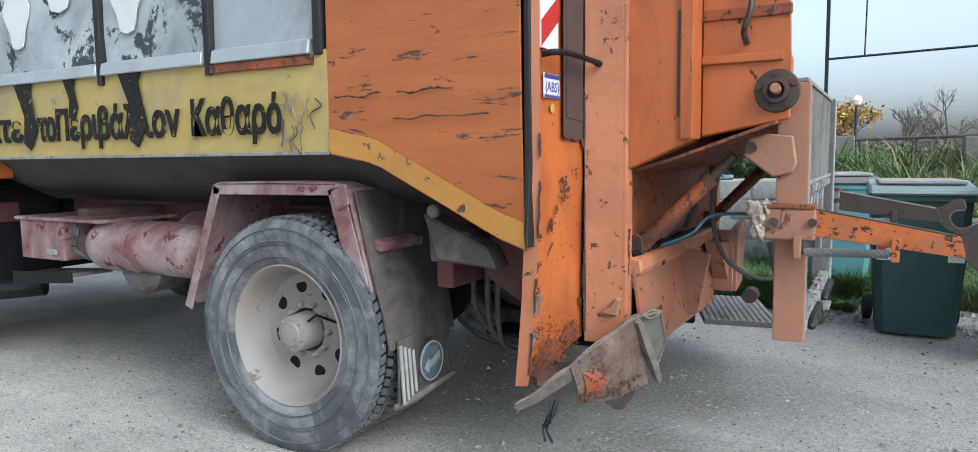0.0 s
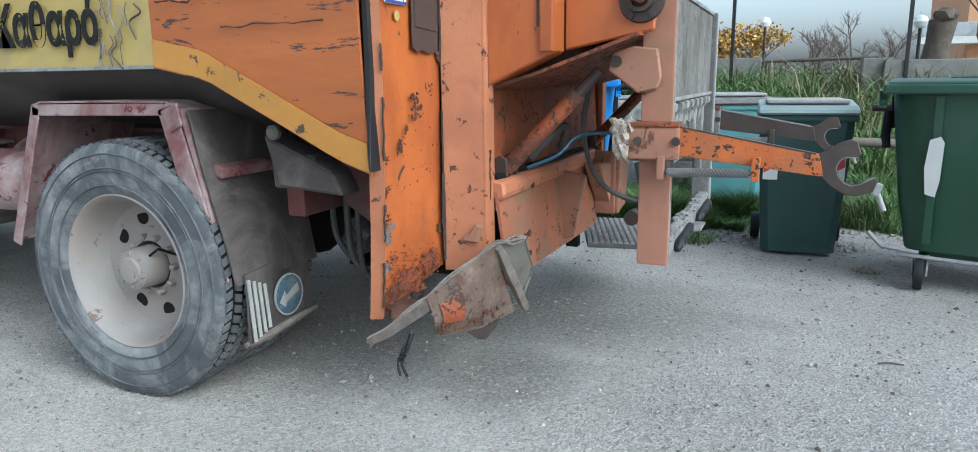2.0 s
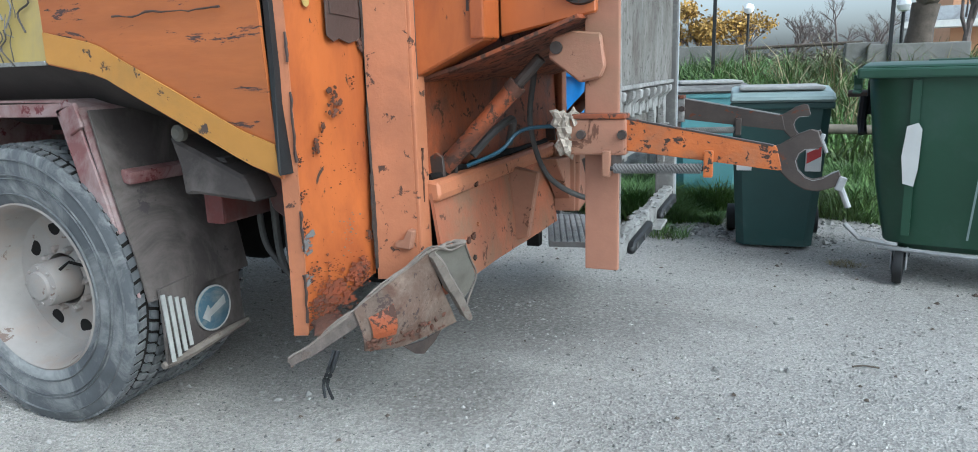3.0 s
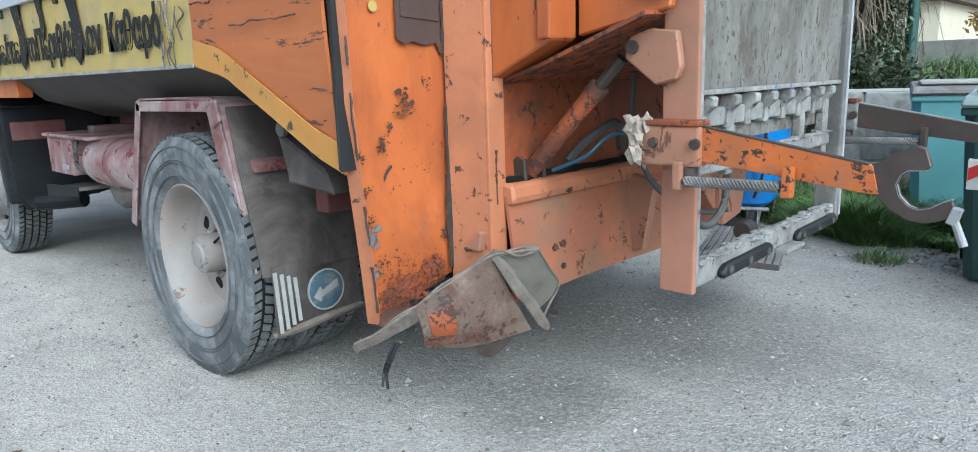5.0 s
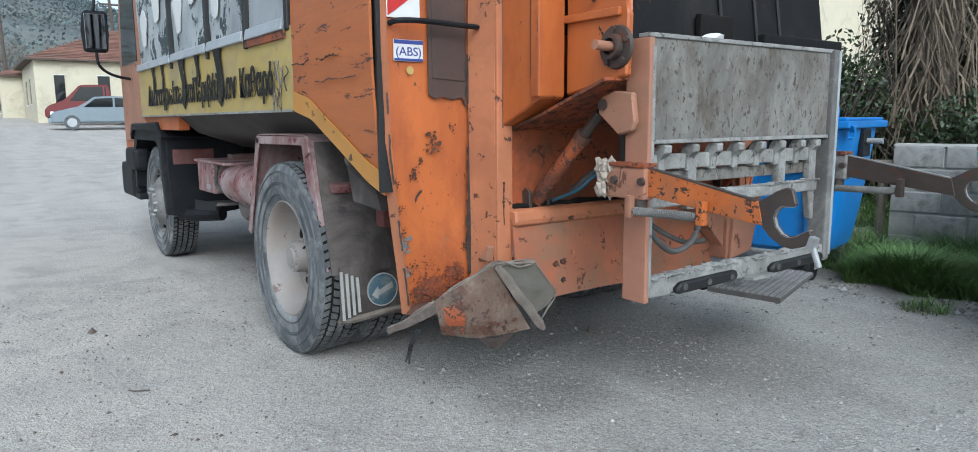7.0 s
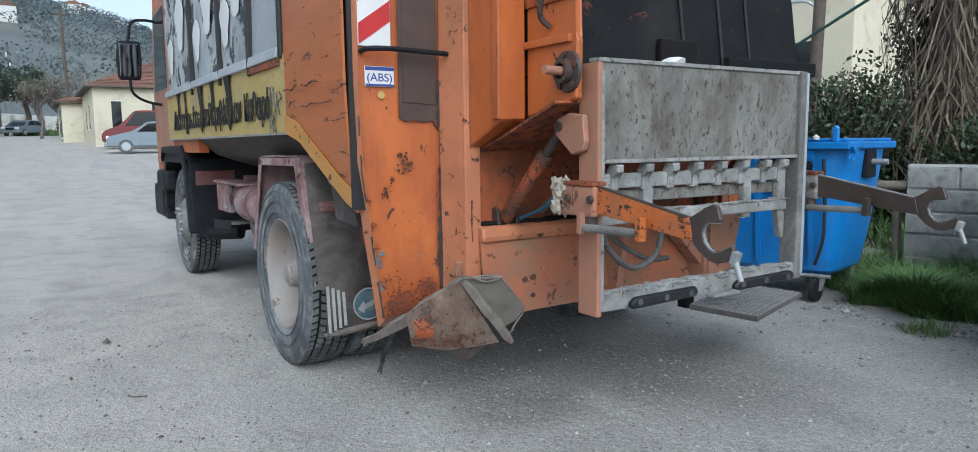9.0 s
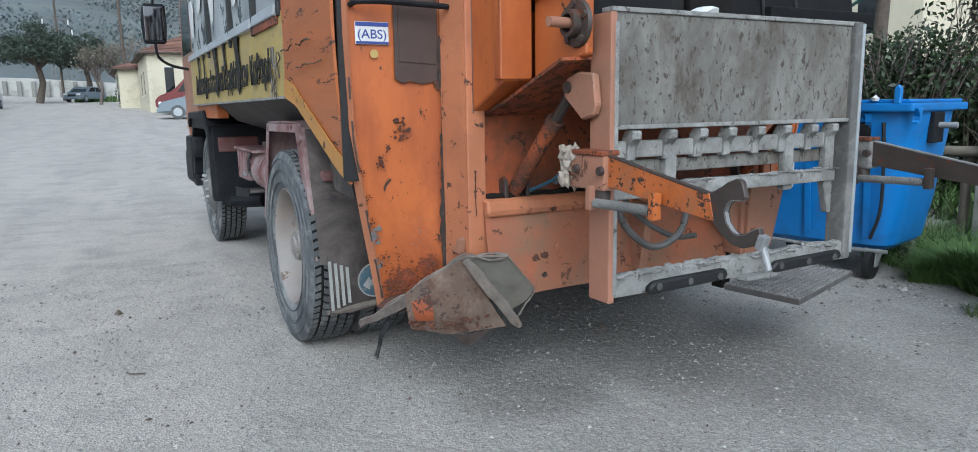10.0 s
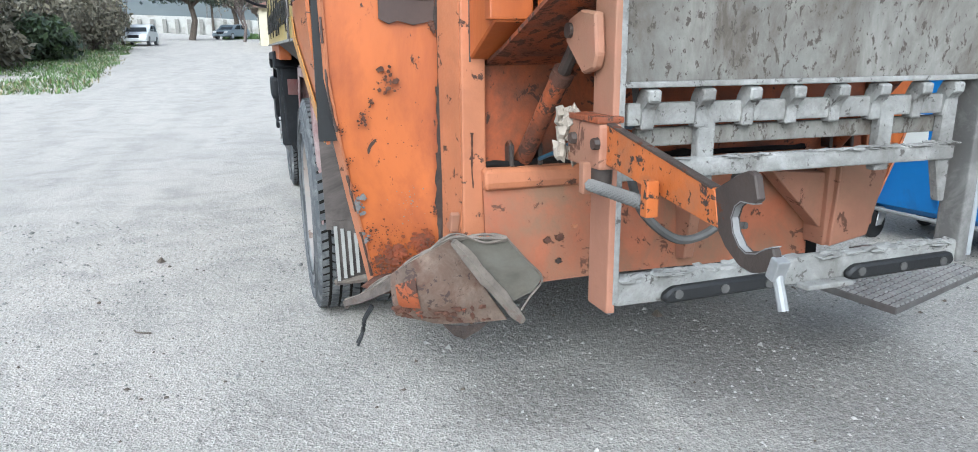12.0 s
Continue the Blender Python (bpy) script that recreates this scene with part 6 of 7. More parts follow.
container("waste_container", (2.575, 2.98, 0.0), -11, "cont_green", "green four-wheeled waste container with closed lid and torn label", "scuffed green lid", True, "patch")
container("waste_container", (-0.75, 4.05, 0.0), 12, "blue", "bright blue four-wheeled waste container with lugs on its lid", "flat blue lid", False, "notice")


# ---- block wall, rail and verge behind the bins ----
def block_wall():
    w = thing("wall_blocks", (0.6, 5.6, 0), "low wall of grey concrete blocks, rough mortar joints", "wall", kind="structure")
    a, b, z0 = Vector((-0.42, 5.42, 0)), Vector((1.3, 5.80, 0)), 0.0
    d = (b - a).normalized()
    n = Vector((-d.y, d.x, 0))
    L = (b - a).length
    core = bmesh.new()
    bmesh.ops.create_cube(core, size=1, matrix=Matrix.Translation((a + b) / 2 + Vector((0, 0, 0.48))) @ Matrix.Rotation(math.atan2(d.y, d.x), 4, "Z") @ Matrix.Diagonal((L - 0.01, 0.17, 0.98, 1)))
    part("mortar_core", core, "mortar", w)
    bm = box(-0.195, 0.195, -0.10, 0.10, -0.092, 0.092, 0.012)
    me = bpy.data.meshes.new("block")
    bm.to_mesh(me)
    bm.free()
    me.materials.append(M["block"])
    rng = random.Random(3)
    for r in range(5):
        for k in range(int(L / 0.405) + 1):
            s = 0.2 + 0.405 * k + (0.2 if r % 2 else 0)
            if s > L - 0.15:
                continue
            ob = new("block", me)
            ob.parent = w
            p = a + d * s + Vector((0, 0, 0.10 + 0.20 * r)) + n * rng.uniform(-0.006, 0.006)
            ob.matrix_basis = Matrix.Translation(p - w.location) @ Matrix.Rotation(math.atan2(d.y, d.x) + rng.uniform(-0.01, 0.01), 4, "Z")
    cap = tube([a + d * s + Vector((0, 0, 0.995 + rng.uniform(-0.004, 0.004))) for s in np.linspace(0, L, 12)], [0.09] * 12, 8)
    for v in cap.verts:
        v.co.z = 0.995 + (v.co.z - 0.995) * 0.25
    part("mortar_cap", cap, "mortar", w)


block_wall()
rail = thing("pole_rail", (-0.9, 5.4, 0), "weathered horizontal wooden pole beside the wall", "rail")
soften(part("pole", tube([(-2.2, 5.0, 0.80), (-0.4, 5.40, 0.82)], 0.045, 12), "wood_rail", rail))
soften(part("pole", tube([(1.25, 5.75, 0.62), (3.4, 5.85, 0.56)], 0.045, 12), "wood_rail", rail))
for x, y in ((-2.1, 5.03), (-0.52, 5.38), (3.2, 5.84)):
    part("stake", tube([(x, y + 0.05, 0), (x, y + 0.05, 0.86)], 0.04, 8), "wood_rail", rail)


def grass():
    rng = np.random.default_rng(3)

    def field(n, x0, x1, y0, y1, keep, h, w, name, m, label):
        x, y = rng.uniform(x0, x1, n), rng.uniform(y0, y1, n)
        k = np.array([keep(a, b) for a, b in zip(x, y)])
        x, y = x[k], y[k]
        z = np.array([rise(a, b) for a, b in zip(x, y)])
        ob = part(name, blades(rng, x, y, z, h, w), m, None)
        tagged(ob, label, "grass", kind="stuff")

    def patchy(a, b, s, t):
        return noise.noise(Vector((a * s, b * s, 4.0))) > t

    field(52000, -0.75, 3.6, 4.25, 6.4, lambda a, b: b > 4.35 + 0.25 * noise.noise(Vector((a * 2, 0, 0))) and patchy(a, b, 1.5, -0.45) and not (0.45 < a < 1.0 and b < 5.2 and 4.7 < b), 0.24, 0.0045, "grass", "grass", "lush green grass along the gravel edge")
    field(26000, -0.05, 1.0, 3.75, 4.75, lambda a, b: b > 3.95 + 0.05 * a + 0.2 * noise.noise(Vector((a * 3, 1, 0))) and patchy(a, b, 2.0, -0.4), 0.22, 0.006, "grass", "grass", "lush green grass beside the blue container")
    field(34000, -3.0, 7.5, 6.3, 14.0, lambda a, b: patchy(a, b, 0.8, -0.55), 0.42, 0.012, "grass", "grass", "tall green grass on the bank")
    field(5000, 0.0, 6.5, 7.5, 14.0, lambda a, b: patchy(a, b, 0.7, 0.05), 0.62, 0.010, "dry_grass", "dry_grass", "dry straw stalks in the grass bank")
    field(700, 1.72, 1.98, 2.95, 3.16, lambda a, b: (a - 1.85) ** 2 / 0.0125 + (b - 3.05) ** 2 / 0.008 < 1, 0.05, 0.004, "grass_tuft", "dry_grass", "small dry grass tuft in the gravel")
    field(420, 0.5, 0.85, 3.35, 3.75, lambda a, b: (a - 0.68) ** 2 + (b - 3.55) ** 2 < 0.02, 0.10, 0.005, "grass_tuft", "grass", "small green grass tuft in the gravel")
    # verge along the road
    field(60000, -70, -15.5, -14, -3.6, lambda a, b: b < -4.4 + 0.10 * (a + 21) + 0.5 * noise.noise(Vector((a * 0.3, 0, 0))) and patchy(a, b, 0.4, -0.35), 0.15, 0.016, "grass", "grass", "green roadside verge")
    field(14000, -60, -15.5, -13, -3.6, lambda a, b: b < -4.2 + 0.10 * (a + 21) + 0.6 * noise.noise(Vector((a * 0.3, 1, 0))) and patchy(a, b, 0.6, -0.1), 0.13, 0.018, "dry_grass", "dry_grass", "dry grass in the roadside verge")
    field(5000, -100, -76, -2.5, 4.5, lambda a, b: True, 0.35, 0.06, "grass", "grass", "green verge by the far bend")


grass()


def scatter(name, n, box4, size, material, label, seed, keep=None):
    """Small stones as flat-bottomed lumps, one joined mesh."""
    rng = np.random.default_rng(seed)
    base = np.array([(1, 0, 0), (0, 1, 0), (-1, 0, 0), (0, -1, 0), (0.2, 0.1, 0.75), (0.1, -0.1, -0.4)])
    tri = [(0, 1, 4), (1, 2, 4), (2, 3, 4), (3, 0, 4), (1, 0, 5), (2, 1, 5), (3, 2, 5), (0, 3, 5)]
    v, f = [], []
    for _ in range(n):
        x, y = rng.uniform(box4[0], box4[1]), rng.uniform(box4[2], box4[3])
        if keep and not keep(x, y):
            continue
        s, a = size * rng.lognormal(0, 0.45), rng.uniform(0, 6.3)
        p = base * rng.uniform(0.6, 1.3, (6, 3)) * s
        c, d = math.cos(a), math.sin(a)
        k = len(v)
        z = rise(x, y)
        v += [(x + c * q[0] - d * q[1], y + d * q[0] + c * q[1], z + q[2] + 0.2 * s) for q in p]
        f += [tuple(k + i for i in t) for t in tri]
    ob = part(name, (v, [], f), material, None)
    return tagged(ob, label, "stones", kind="stuff")


scatter("gravel", 46000, (-3.5, 4.5, -2.5, 4.2), 0.0040, "gravel", "loose pale gravel grains on the yard", 11)
scatter("gravel", 4200, (-0.2, 3.4, 3.5, 5.1), 0.011, "gravel", "coarse white gravel along the grass edge", 12, lambda x, y: noise.noise(Vector((x * 2.2, y * 2.2, 1))) > -0.1)
scatter("clods", 520, (-2.5, 3.5, -2.0, 4.4), 0.0065, "bark", "dark leaf bits and clods on the gravel", 13)


def twig(a, b, c):
    t = thing("twig", a, "thin dry twig lying on the gravel", "twig", "twigs")
    part("stem", tube(arc([a, b, c], 4), 0.004, 5), "bark", t)


twig((1.76, 1.37, 0.006), (1.80, 1.39, 0.008), (1.86, 1.39, 0.006))
twig((1.3, 0.2, 0.006), (1.34, 0.23, 0.012), (1.36, 0.29, 0.006))
twig((-0.9, -0.9, 0.006), (-0.85, -0.88, 0.012), (-0.84, -0.82, 0.006))


# ---- dead palm, ivy, poles and buildings behind ----
def palm(at, height, seed):
    rng = np.random.default_rng(seed)
    p = thing("palm_tree", at, "palm with a thick skirt of dead hanging fronds", "palm")
    x, y, z = at
    soften(part("trunk", tube([(x, y, z - 0.1), (x + 0.03, y, z + height * 0.5), (x, y, z + height)], [0.30, 0.24, 0.22], 14), "bark", p))
    v, f = [], []
    for _ in range(1300):
        a, h = rng.uniform(0, 6.283), rng.uniform(0.9, height)
        r0, r1 = rng.uniform(0.22, 0.45), rng.uniform(0.45, 0.75)
        drop = rng.uniform(0.5, 1.4)
        w = rng.uniform(0.003, 0.011)
        c, s = math.cos(a), math.sin(a)
        pts = [(x + c * r0, y + s * r0, z + h), (x + c * r1, y + s * r1, z + h - drop * 0.35), (x + c * r1 * 0.95 + rng.uniform(-0.28, 0.28), y + s * r1 * 0.95 + rng.uniform(-0.2, 0.2), z + max(0.05, h - drop))]
        k = len(v)
        for q in pts:
            v += [(q[0] - s * w, q[1] + c * w, q[2]), (q[0] + s * w, q[1] - c * w, q[2])]
        f += [(k, k + 1, k + 3, k + 2), (k + 2, k + 3, k + 5, k + 4)]
    part("dead_fronds", (v, [], f), "frond", p, "straw-brown dead fronds")


palm((-1.05, 7.4, rise(-1.05, 7.4)), 5.2, 21)
palm((-1.15, 9.2, rise(-1.15, 9.2)), 5.0, 22)


def bush(name, at, size, n, leaf, material, label, seed, twigs=0, category="bush", hollow=0.55):
    rng = np.random.default_rng(seed)
    b = thing(name, at, label, category)
    d = rng.normal(size=(n, 3))
    d /= np.linalg.norm(d, axis=1, keepdims=True)
    lump = np.array([1 + 0.45 * noise.noise(Vector(q) * 2.1 + Vector((seed, 0, 0))) for q in d])[:, None]
    c = np.asarray(at) + np.asarray((0, 0, size[2] * 0.9)) + d * np.asarray(size) * lump * rng.uniform(hollow, 1.05, (n, 1))
    c = c[c[:, 2] > at[2] - 0.02]
    part("foliage", leaves(rng, c, leaf), material, b)
    if twigs:
        bm = None
        for k in range(twigs):
            e = Vector(at) + Vector((rng.uniform(-1, 1) * size[0], rng.uniform(-1, 1) * size[1], size[2] * rng.uniform(1.2, 1.9)))
            m = Vector(at).lerp(e, 0.55) + Vector(rng.uniform(-0.15, 0.15, 3)) * size[0]
            bm = tube([at, m, e], [0.02 * size[2], 0.012 * size[2], 0.003 * size[2]], 5, bm)
        tagged(part("twig_tangle", bm, "twig", b), kind="stuff")
    return b


bush("ivy_bush", (-2.0, 7.2, 0.25), (0.75, 0.6, 0.75), 11000, 0.03, "leaf", "dark green ivy thicket beside the palms", 31, 40)
bush("ivy_bush", (-1.15, 8.1, 1.0), (0.85, 0.6, 1.3), 13000, 0.03, "leaf", "dark tangled ivy over bare stems", 32, 60)
bush("ivy_bush", (-1.5, 9.7, 1.9), (0.8, 0.5, 1.3), 9000, 0.032, "leaf", "dark tangled foliage between the palms", 34, 50)
bush("hedge", (-3.2, 20.0, 0.0), (2.2, 0.8, 0.75), 4000, 0.08, "grass", "bright green hedge before the house", 35, 20)

gp = thing("street_pole", (-0.35, 8.2, 0.3), "dark green painted steel pole", "pole")
soften(part("shaft", tube([(-0.35, 8.2, 0.2), (-0.35, 8.2, 6.0)], 0.06, 14), "pole_green", gp))
up = thing("utility_pole", (-6.8, 13.5, 0.0), "leaning brown wooden utility pole with lamp", "pole")
soften(part("shaft", tube([(-6.8, 13.5, 0), (-6.55, 13.5, 8.0)], [0.14, 0.11], 12), "bark", up))
soften(part("lamp_arm", tube(arc([(-6.66, 13.5, 4.0), (-6.9, 13.4, 4.25), (-7.3, 13.3, 4.3)], 5), 0.03, 8), "alu", up))
soften(part("lamp_head", blob((-7.45, 13.28, 4.28), (0.22, 0.08, 0.06), 0.1, 2), "alu", up))
soften(part("stay_wire", tube([(-8.4, 13.0, 2.6), (-4.6, 13.2, 4.4)], 0.035, 8), "pole_green", up))


def house(name, x0, x1, y0, y1, eave, ridge, wall_mat, label, windows, roof_mat="tile", over=0.4, floor=0.0):
    h = thing(name, ((x0 + x1) / 2, (y0 + y1) / 2, floor), label, "house")
    part("wall", box(x0, x1, y0, y1, floor - 0.3, eave, 0.02), wall_mat, h)
    if not ridge:
        part("parapet", box(x0 - 0.1, x1 + 0.1, y0 - 0.1, y1 + 0.1, eave, eave + 0.25, 0.02), "stucco_white", h)
    if ridge:
        cx, cy = (x0 + x1) / 2, (y0 + y1) / 2
        bm = bmesh.new()
        cor = [bm.verts.new(p) for p in ((x0 - over, y0 - over, eave), (x1 + over, y0 - over, eave), (x1 + over, y1 + over, eave), (x0 - over, y1 + over, eave))]
        inset = min(x1 - x0, y1 - y0) / 2
        if x1 - x0 > y1 - y0:
            top = [bm.verts.new((x0 + inset, cy, ridge)), bm.verts.new((x1 - inset, cy, ridge))]
            faces = ((0, 1, "b", "a"), (2, 3, "a", "b"))
            bm.faces.new((cor[0], cor[1], top[1], top[0])), bm.faces.new((cor[2], cor[3], top[0], top[1]))
            bm.faces.new((cor[1], cor[2], top[1])), bm.faces.new((cor[3], cor[0], top[0]))
        else:
            top = [bm.verts.new((cx, y0 + inset, ridge)), bm.verts.new((cx, y1 - inset, ridge))]
            bm.faces.new((cor[1], cor[2], top[1], top[0])), bm.faces.new((cor[3], cor[0], top[0], top[1]))
            bm.faces.new((cor[0], cor[1], top[0])), bm.faces.new((cor[2], cor[3], top[1]))
        bm.faces.new(cor[::-1])
        roof = part("roof", bm, roof_mat, h, "weathered red clay tile roof")
        # rows of tiles on the slopes that face the yard
        rng = random.Random(7)
        n = 22
        for k in range(1, n):
            t = k / n
            z = eave + t * (ridge - eave) + 0.03
            xa, ya = x1 + over - t * (x1 + over - (cx if x1 - x0 <= y1 - y0 else x1 - inset)), y0 - over + t * (inset + over)
            yb = y1 + over - t * (inset + over)
            part("tile_course", tube([(xa, y, z + rng.uniform(-0.01, 0.01)) for y in np.linspace(ya, yb, 24)], 0.05, 5), roof_mat, roof)
        part("eave_board", box(x0 - over, x1 + over, y0 - over, y1 + over, eave - 0.10, eave - 0.01, 0.02), "bark", h)
    for face, a, b, z0, z1 in windows:
        if face == "x":
            win = part("window", box(x1 - 0.03, x1 + 0.02, a, b, z0, z1, 0.01), "glass", h)
            part("window_frame", box(x1 + 0.0, x1 + 0.05, a - 0.06, b + 0.06, z1, z1 + 0.06, 0.01), "stucco_white", win)
            part("window_sill", box(x1 + 0.0, x1 + 0.08, a - 0.06, b + 0.06, z0 - 0.06, z0, 0.01), "stucco_white", win)
        else:
            win = part("window", box(a, b, y0 - 0.02, y0 + 0.03, z0, z1, 0.01), "glass", h)
            part("window_sill", box(a - 0.06, b + 0.06, y0 - 0.08, y0, z0 - 0.06, z0, 0.01), "stucco_white", win)
    return h


house("house", -52.0, -43.0, 1.9, 11.8, 3.25, 5.4, "stucco_cream", "cream stucco house with weathered tiled hip roof", (("y", -46.8, -46.0, 0.9, 2.3), ("y", -49.5, -48.7, 0.9, 2.3), ("x", 2.8, 3.3, 0.9, 2.4), ("x", 4.9, 5.5, 1.0, 2.4), ("x", 7.4, 8.2, 1.0, 2.3)))
house("shed", -60.0, -52.6, 0.7, 4.6, 2.55, 3.3, "stucco_cream", "low cream outbuilding with open bays and tiled roof", (("y", -55.2, -54.0, 0.2, 2.2), ("y", -57.4, -56.2, 0.2, 2.2)))
house("house", -24.0, -13.4, 26.0, 34.0, 6.5, 0, "stucco_cream", "plain cream building behind the trees", (("y", -16.0, -15.0, 3.4, 4.8), ("y", -19.0, -18.0, 3.4, 4.8)))
house("house", -12.0, -4.7, 30.0, 38.0, 3.5, 5.2, "stucco_cream", "cream house with tiled roof behind a hedge", (("y", -6.6, -5.6, 0.9, 2.5),))
house("apartment_house", 8.0, 19.0, 37.0, 48.0, 8.2, 0, "stucco_peach", "peach stucco apartment house with white balcony bands", (("y", 9.4, 10.6, 4.0, 5.6), ("y", 12.4, 13.6, 4.0, 5.6), ("x", 39.0, 40.2, 4.0, 5.6)))
bal = thing("balcony_slab", (9.4, 36.4, 2.8), "white balcony slab with parapet", "balcony")
part("slab", box(6.0, 19.0, 35.6, 37.0, 2.5, 2.8, 0.02), "stucco_white", bal)
part("parapet", box(6.0, 19.0, 35.6, 35.8, 2.8, 3.4, 0.02), "alu", bal)


bush("ivy_thicket", (-2.0, 6.9, 0.25), (0.95, 0.6, 0.95), 15000, 0.032, "leaf", "tangled dark ivy thicket below the palms", 91, 140, hollow=0.4)
bush("ivy_thicket", (-0.5, 7.0, 0.15), (0.8, 0.5, 0.7), 9000, 0.03, "leaf", "dark ivy thicket below the palms", 92, 60, hollow=0.4)


# ---- fence, wall and garden at the top of the bank ----
def garden():
    z = rise(1, 14.2)
    w = thing("wall_stone", (-2.5, 14.3, z), "low grey stone garden wall", "wall", kind="structure")
    part("wall_body", box(-5.0, 0.25, 14.1, 14.4, z - 0.4, 2.06, 0.02), "stone", w)
    r = thing("garden_rail", (1.3, 14.3, z), "dark metal rail along the top of the bank", "rail")
    part("top_rail", tube([(0.25, 14.25, 1.98), (2.4, 14.25, 2.02)], 0.035, 8), "bark", r)
    part("low_rail", tube([(0.25, 14.25, 1.72), (2.4, 14.25, 1.74)], 0.025, 8), "bark", r)
    for x in (0.35, 1.35, 2.3):
        part("rail_post", tube([(x, 14.25, z - 0.1), (x, 14.25, 2.0)], 0.03, 8), "bark", r)
    p = thing("stone_planter", (3.1, 12.2, rise(3, 12.2)), "pale stone planter box holding a cut stump", "planter")
    part("low_block", box(2.3, 3.75, 11.9, 12.5, rise(3, 12.2) - 0.2, 1.93, 0.02), "stone", p)
    part("small_block", box(1.98, 2.5, 12.0, 12.6, rise(3, 12.2) - 0.2, 1.97, 0.02), "stone", p)
    s = thing("tree_stump", (3.08, 12.2, 1.93), "cut grey tree stump with a round burl", "stump")
    soften(part("trunk", tube([(3.05, 12.2, 1.85), (3.08, 12.2, 2.2), (3.12, 12.2, 2.55)], [0.22, 0.19, 0.21], 12), "bark", s))
    soften(part("burl", blob((3.14, 12.1, 2.62), (0.17, 0.14, 0.14), 0.25, 3), "bark", s))
    for x, zz in ((-0.14, 5.5), (2.62, 5.5)):
        g = thing("gate_post", (x, 11.9, rise(x, 11.9)), "thin black iron gate post", "post", "gate posts")
        part("post", box(x - 0.03, x + 0.03, 11.87, 11.93, rise(x, 11.9) - 0.2, zz, 0.006), "iron", g)
    g = thing("gate_bar", (1.2, 11.9, 3.5), "thin black iron crossbar over the gap", "bar")
    part("bar", tube([(-0.14, 11.9, 3.37), (3.6, 11.9, 3.46)], 0.022, 6), "iron", g)
    part("upright", tube([(0.45, 11.9, 3.39), (0.47, 11.9, 5.5)], 0.015, 6), "iron", g)
    for x, y, h in ((0.15, 17.0, 2.95), (2.95, 13.4, 2.62)):
        lp = thing("garden_lamp", (x, y, 1.4), "white globe lamp on a thin dark post", "lamp", "garden lamps")
        part("post", tube([(x, y, 1.2), (x, y, h - 0.1)], 0.03, 8), "iron", lp)
        soften(part("globe", lathe([(0.0, -0.13), (0.09, -0.09), (0.13, 0), (0.09, 0.09), (0.0, 0.13)], (x, y, h), "z", 18), "globe", lp))


def settled(build, dx, dz):
    """Builds a group of far things and moves it onto its terrace."""
    before = set(scene.objects)
    build()
    for ob in scene.objects:
        if ob not in before and ob.parent is None:
            ob.location += Vector((dx, 0, dz))


settled(garden, 0.32, -0.46)


def bare_tree(name, at, height, spread, seed, leaf_mat=None, n_leaf=0, leaf=0.09, label="bare grey winter tree behind the wall"):
    rng = random.Random(seed)
    t = thing(name, at, label, "tree")
    tips = []
    bm = [None]

    def limb(p, d, length, r, level):
        q = p + d * length
        m = p + d * length * 0.5 + Vector((rng.uniform(-1, 1), rng.uniform(-1, 1), rng.uniform(-0.3, 0.6))) * length * 0.1
        bm[0] = tube([p, m, q], [r, r * 0.8, r * 0.6], 5 if level > 1 else 8, bm[0])
        tips.append(q)
        if level < 4:
            for _ in range(4 if level else 6):
                nd = (d + Vector((rng.uniform(-1, 1), rng.uniform(-1, 1), rng.uniform(-0.25, 0.7))) * spread).normalized()
                limb(p.lerp(q, rng.uniform(0.45, 1.0)), nd, length * rng.uniform(0.5, 0.75), r * 0.5, level + 1)

    limb(Vector(at), Vector((0.05, 0, 1)), height * 0.4, height * 0.022, 0)
    part("trunk", bm[0], "twig", t, "bare branching limbs")
    if leaf_mat:
        nr = np.random.default_rng(seed)
        c = np.array([tuple(q) for q in tips])
        pick = c[nr.integers(0, len(c), n_leaf)] + nr.normal(size=(n_leaf, 3)) * 0.035 * height
        part("crown", leaves(nr, pick, leaf), leaf_mat, t)
    return t


bare_tree("tree", (-1.9, 27.0, 0.5), 3.6, 0.9, 41, "leaf_yellow", 2600, 0.09, "small tree with yellow autumn leaves")
bare_tree("tree", (-0.2, 27.5, 0.5), 3.2, 0.9, 42, "leaf_yellow", 1200, 0.08, "small tree with sparse yellow leaves")
bare_tree("tree", (1.6, 26.5, 0.5), 3.4, 0.9, 43, None, 0)
bare_tree("tree", (2.9, 28.0, 0.5), 3.6, 1.0, 44, None, 0)
bare_tree("tree", (4.1, 26.0, 0.5), 3.2, 1.0, 45, None, 0)
bush("shrub", (1.4, 24.0, 0.6), (3.4, 0.6, 0.55), 2600, 0.08, "leaf_olive", "low olive-brown shrubs behind the wall", 46, 60, hollow=0.2)
bare_tree("tree", (4.2, 13.0, 0.9), 3.2, 0.8, 47, None, 0, label="thin bare shrub beside the stone planter")


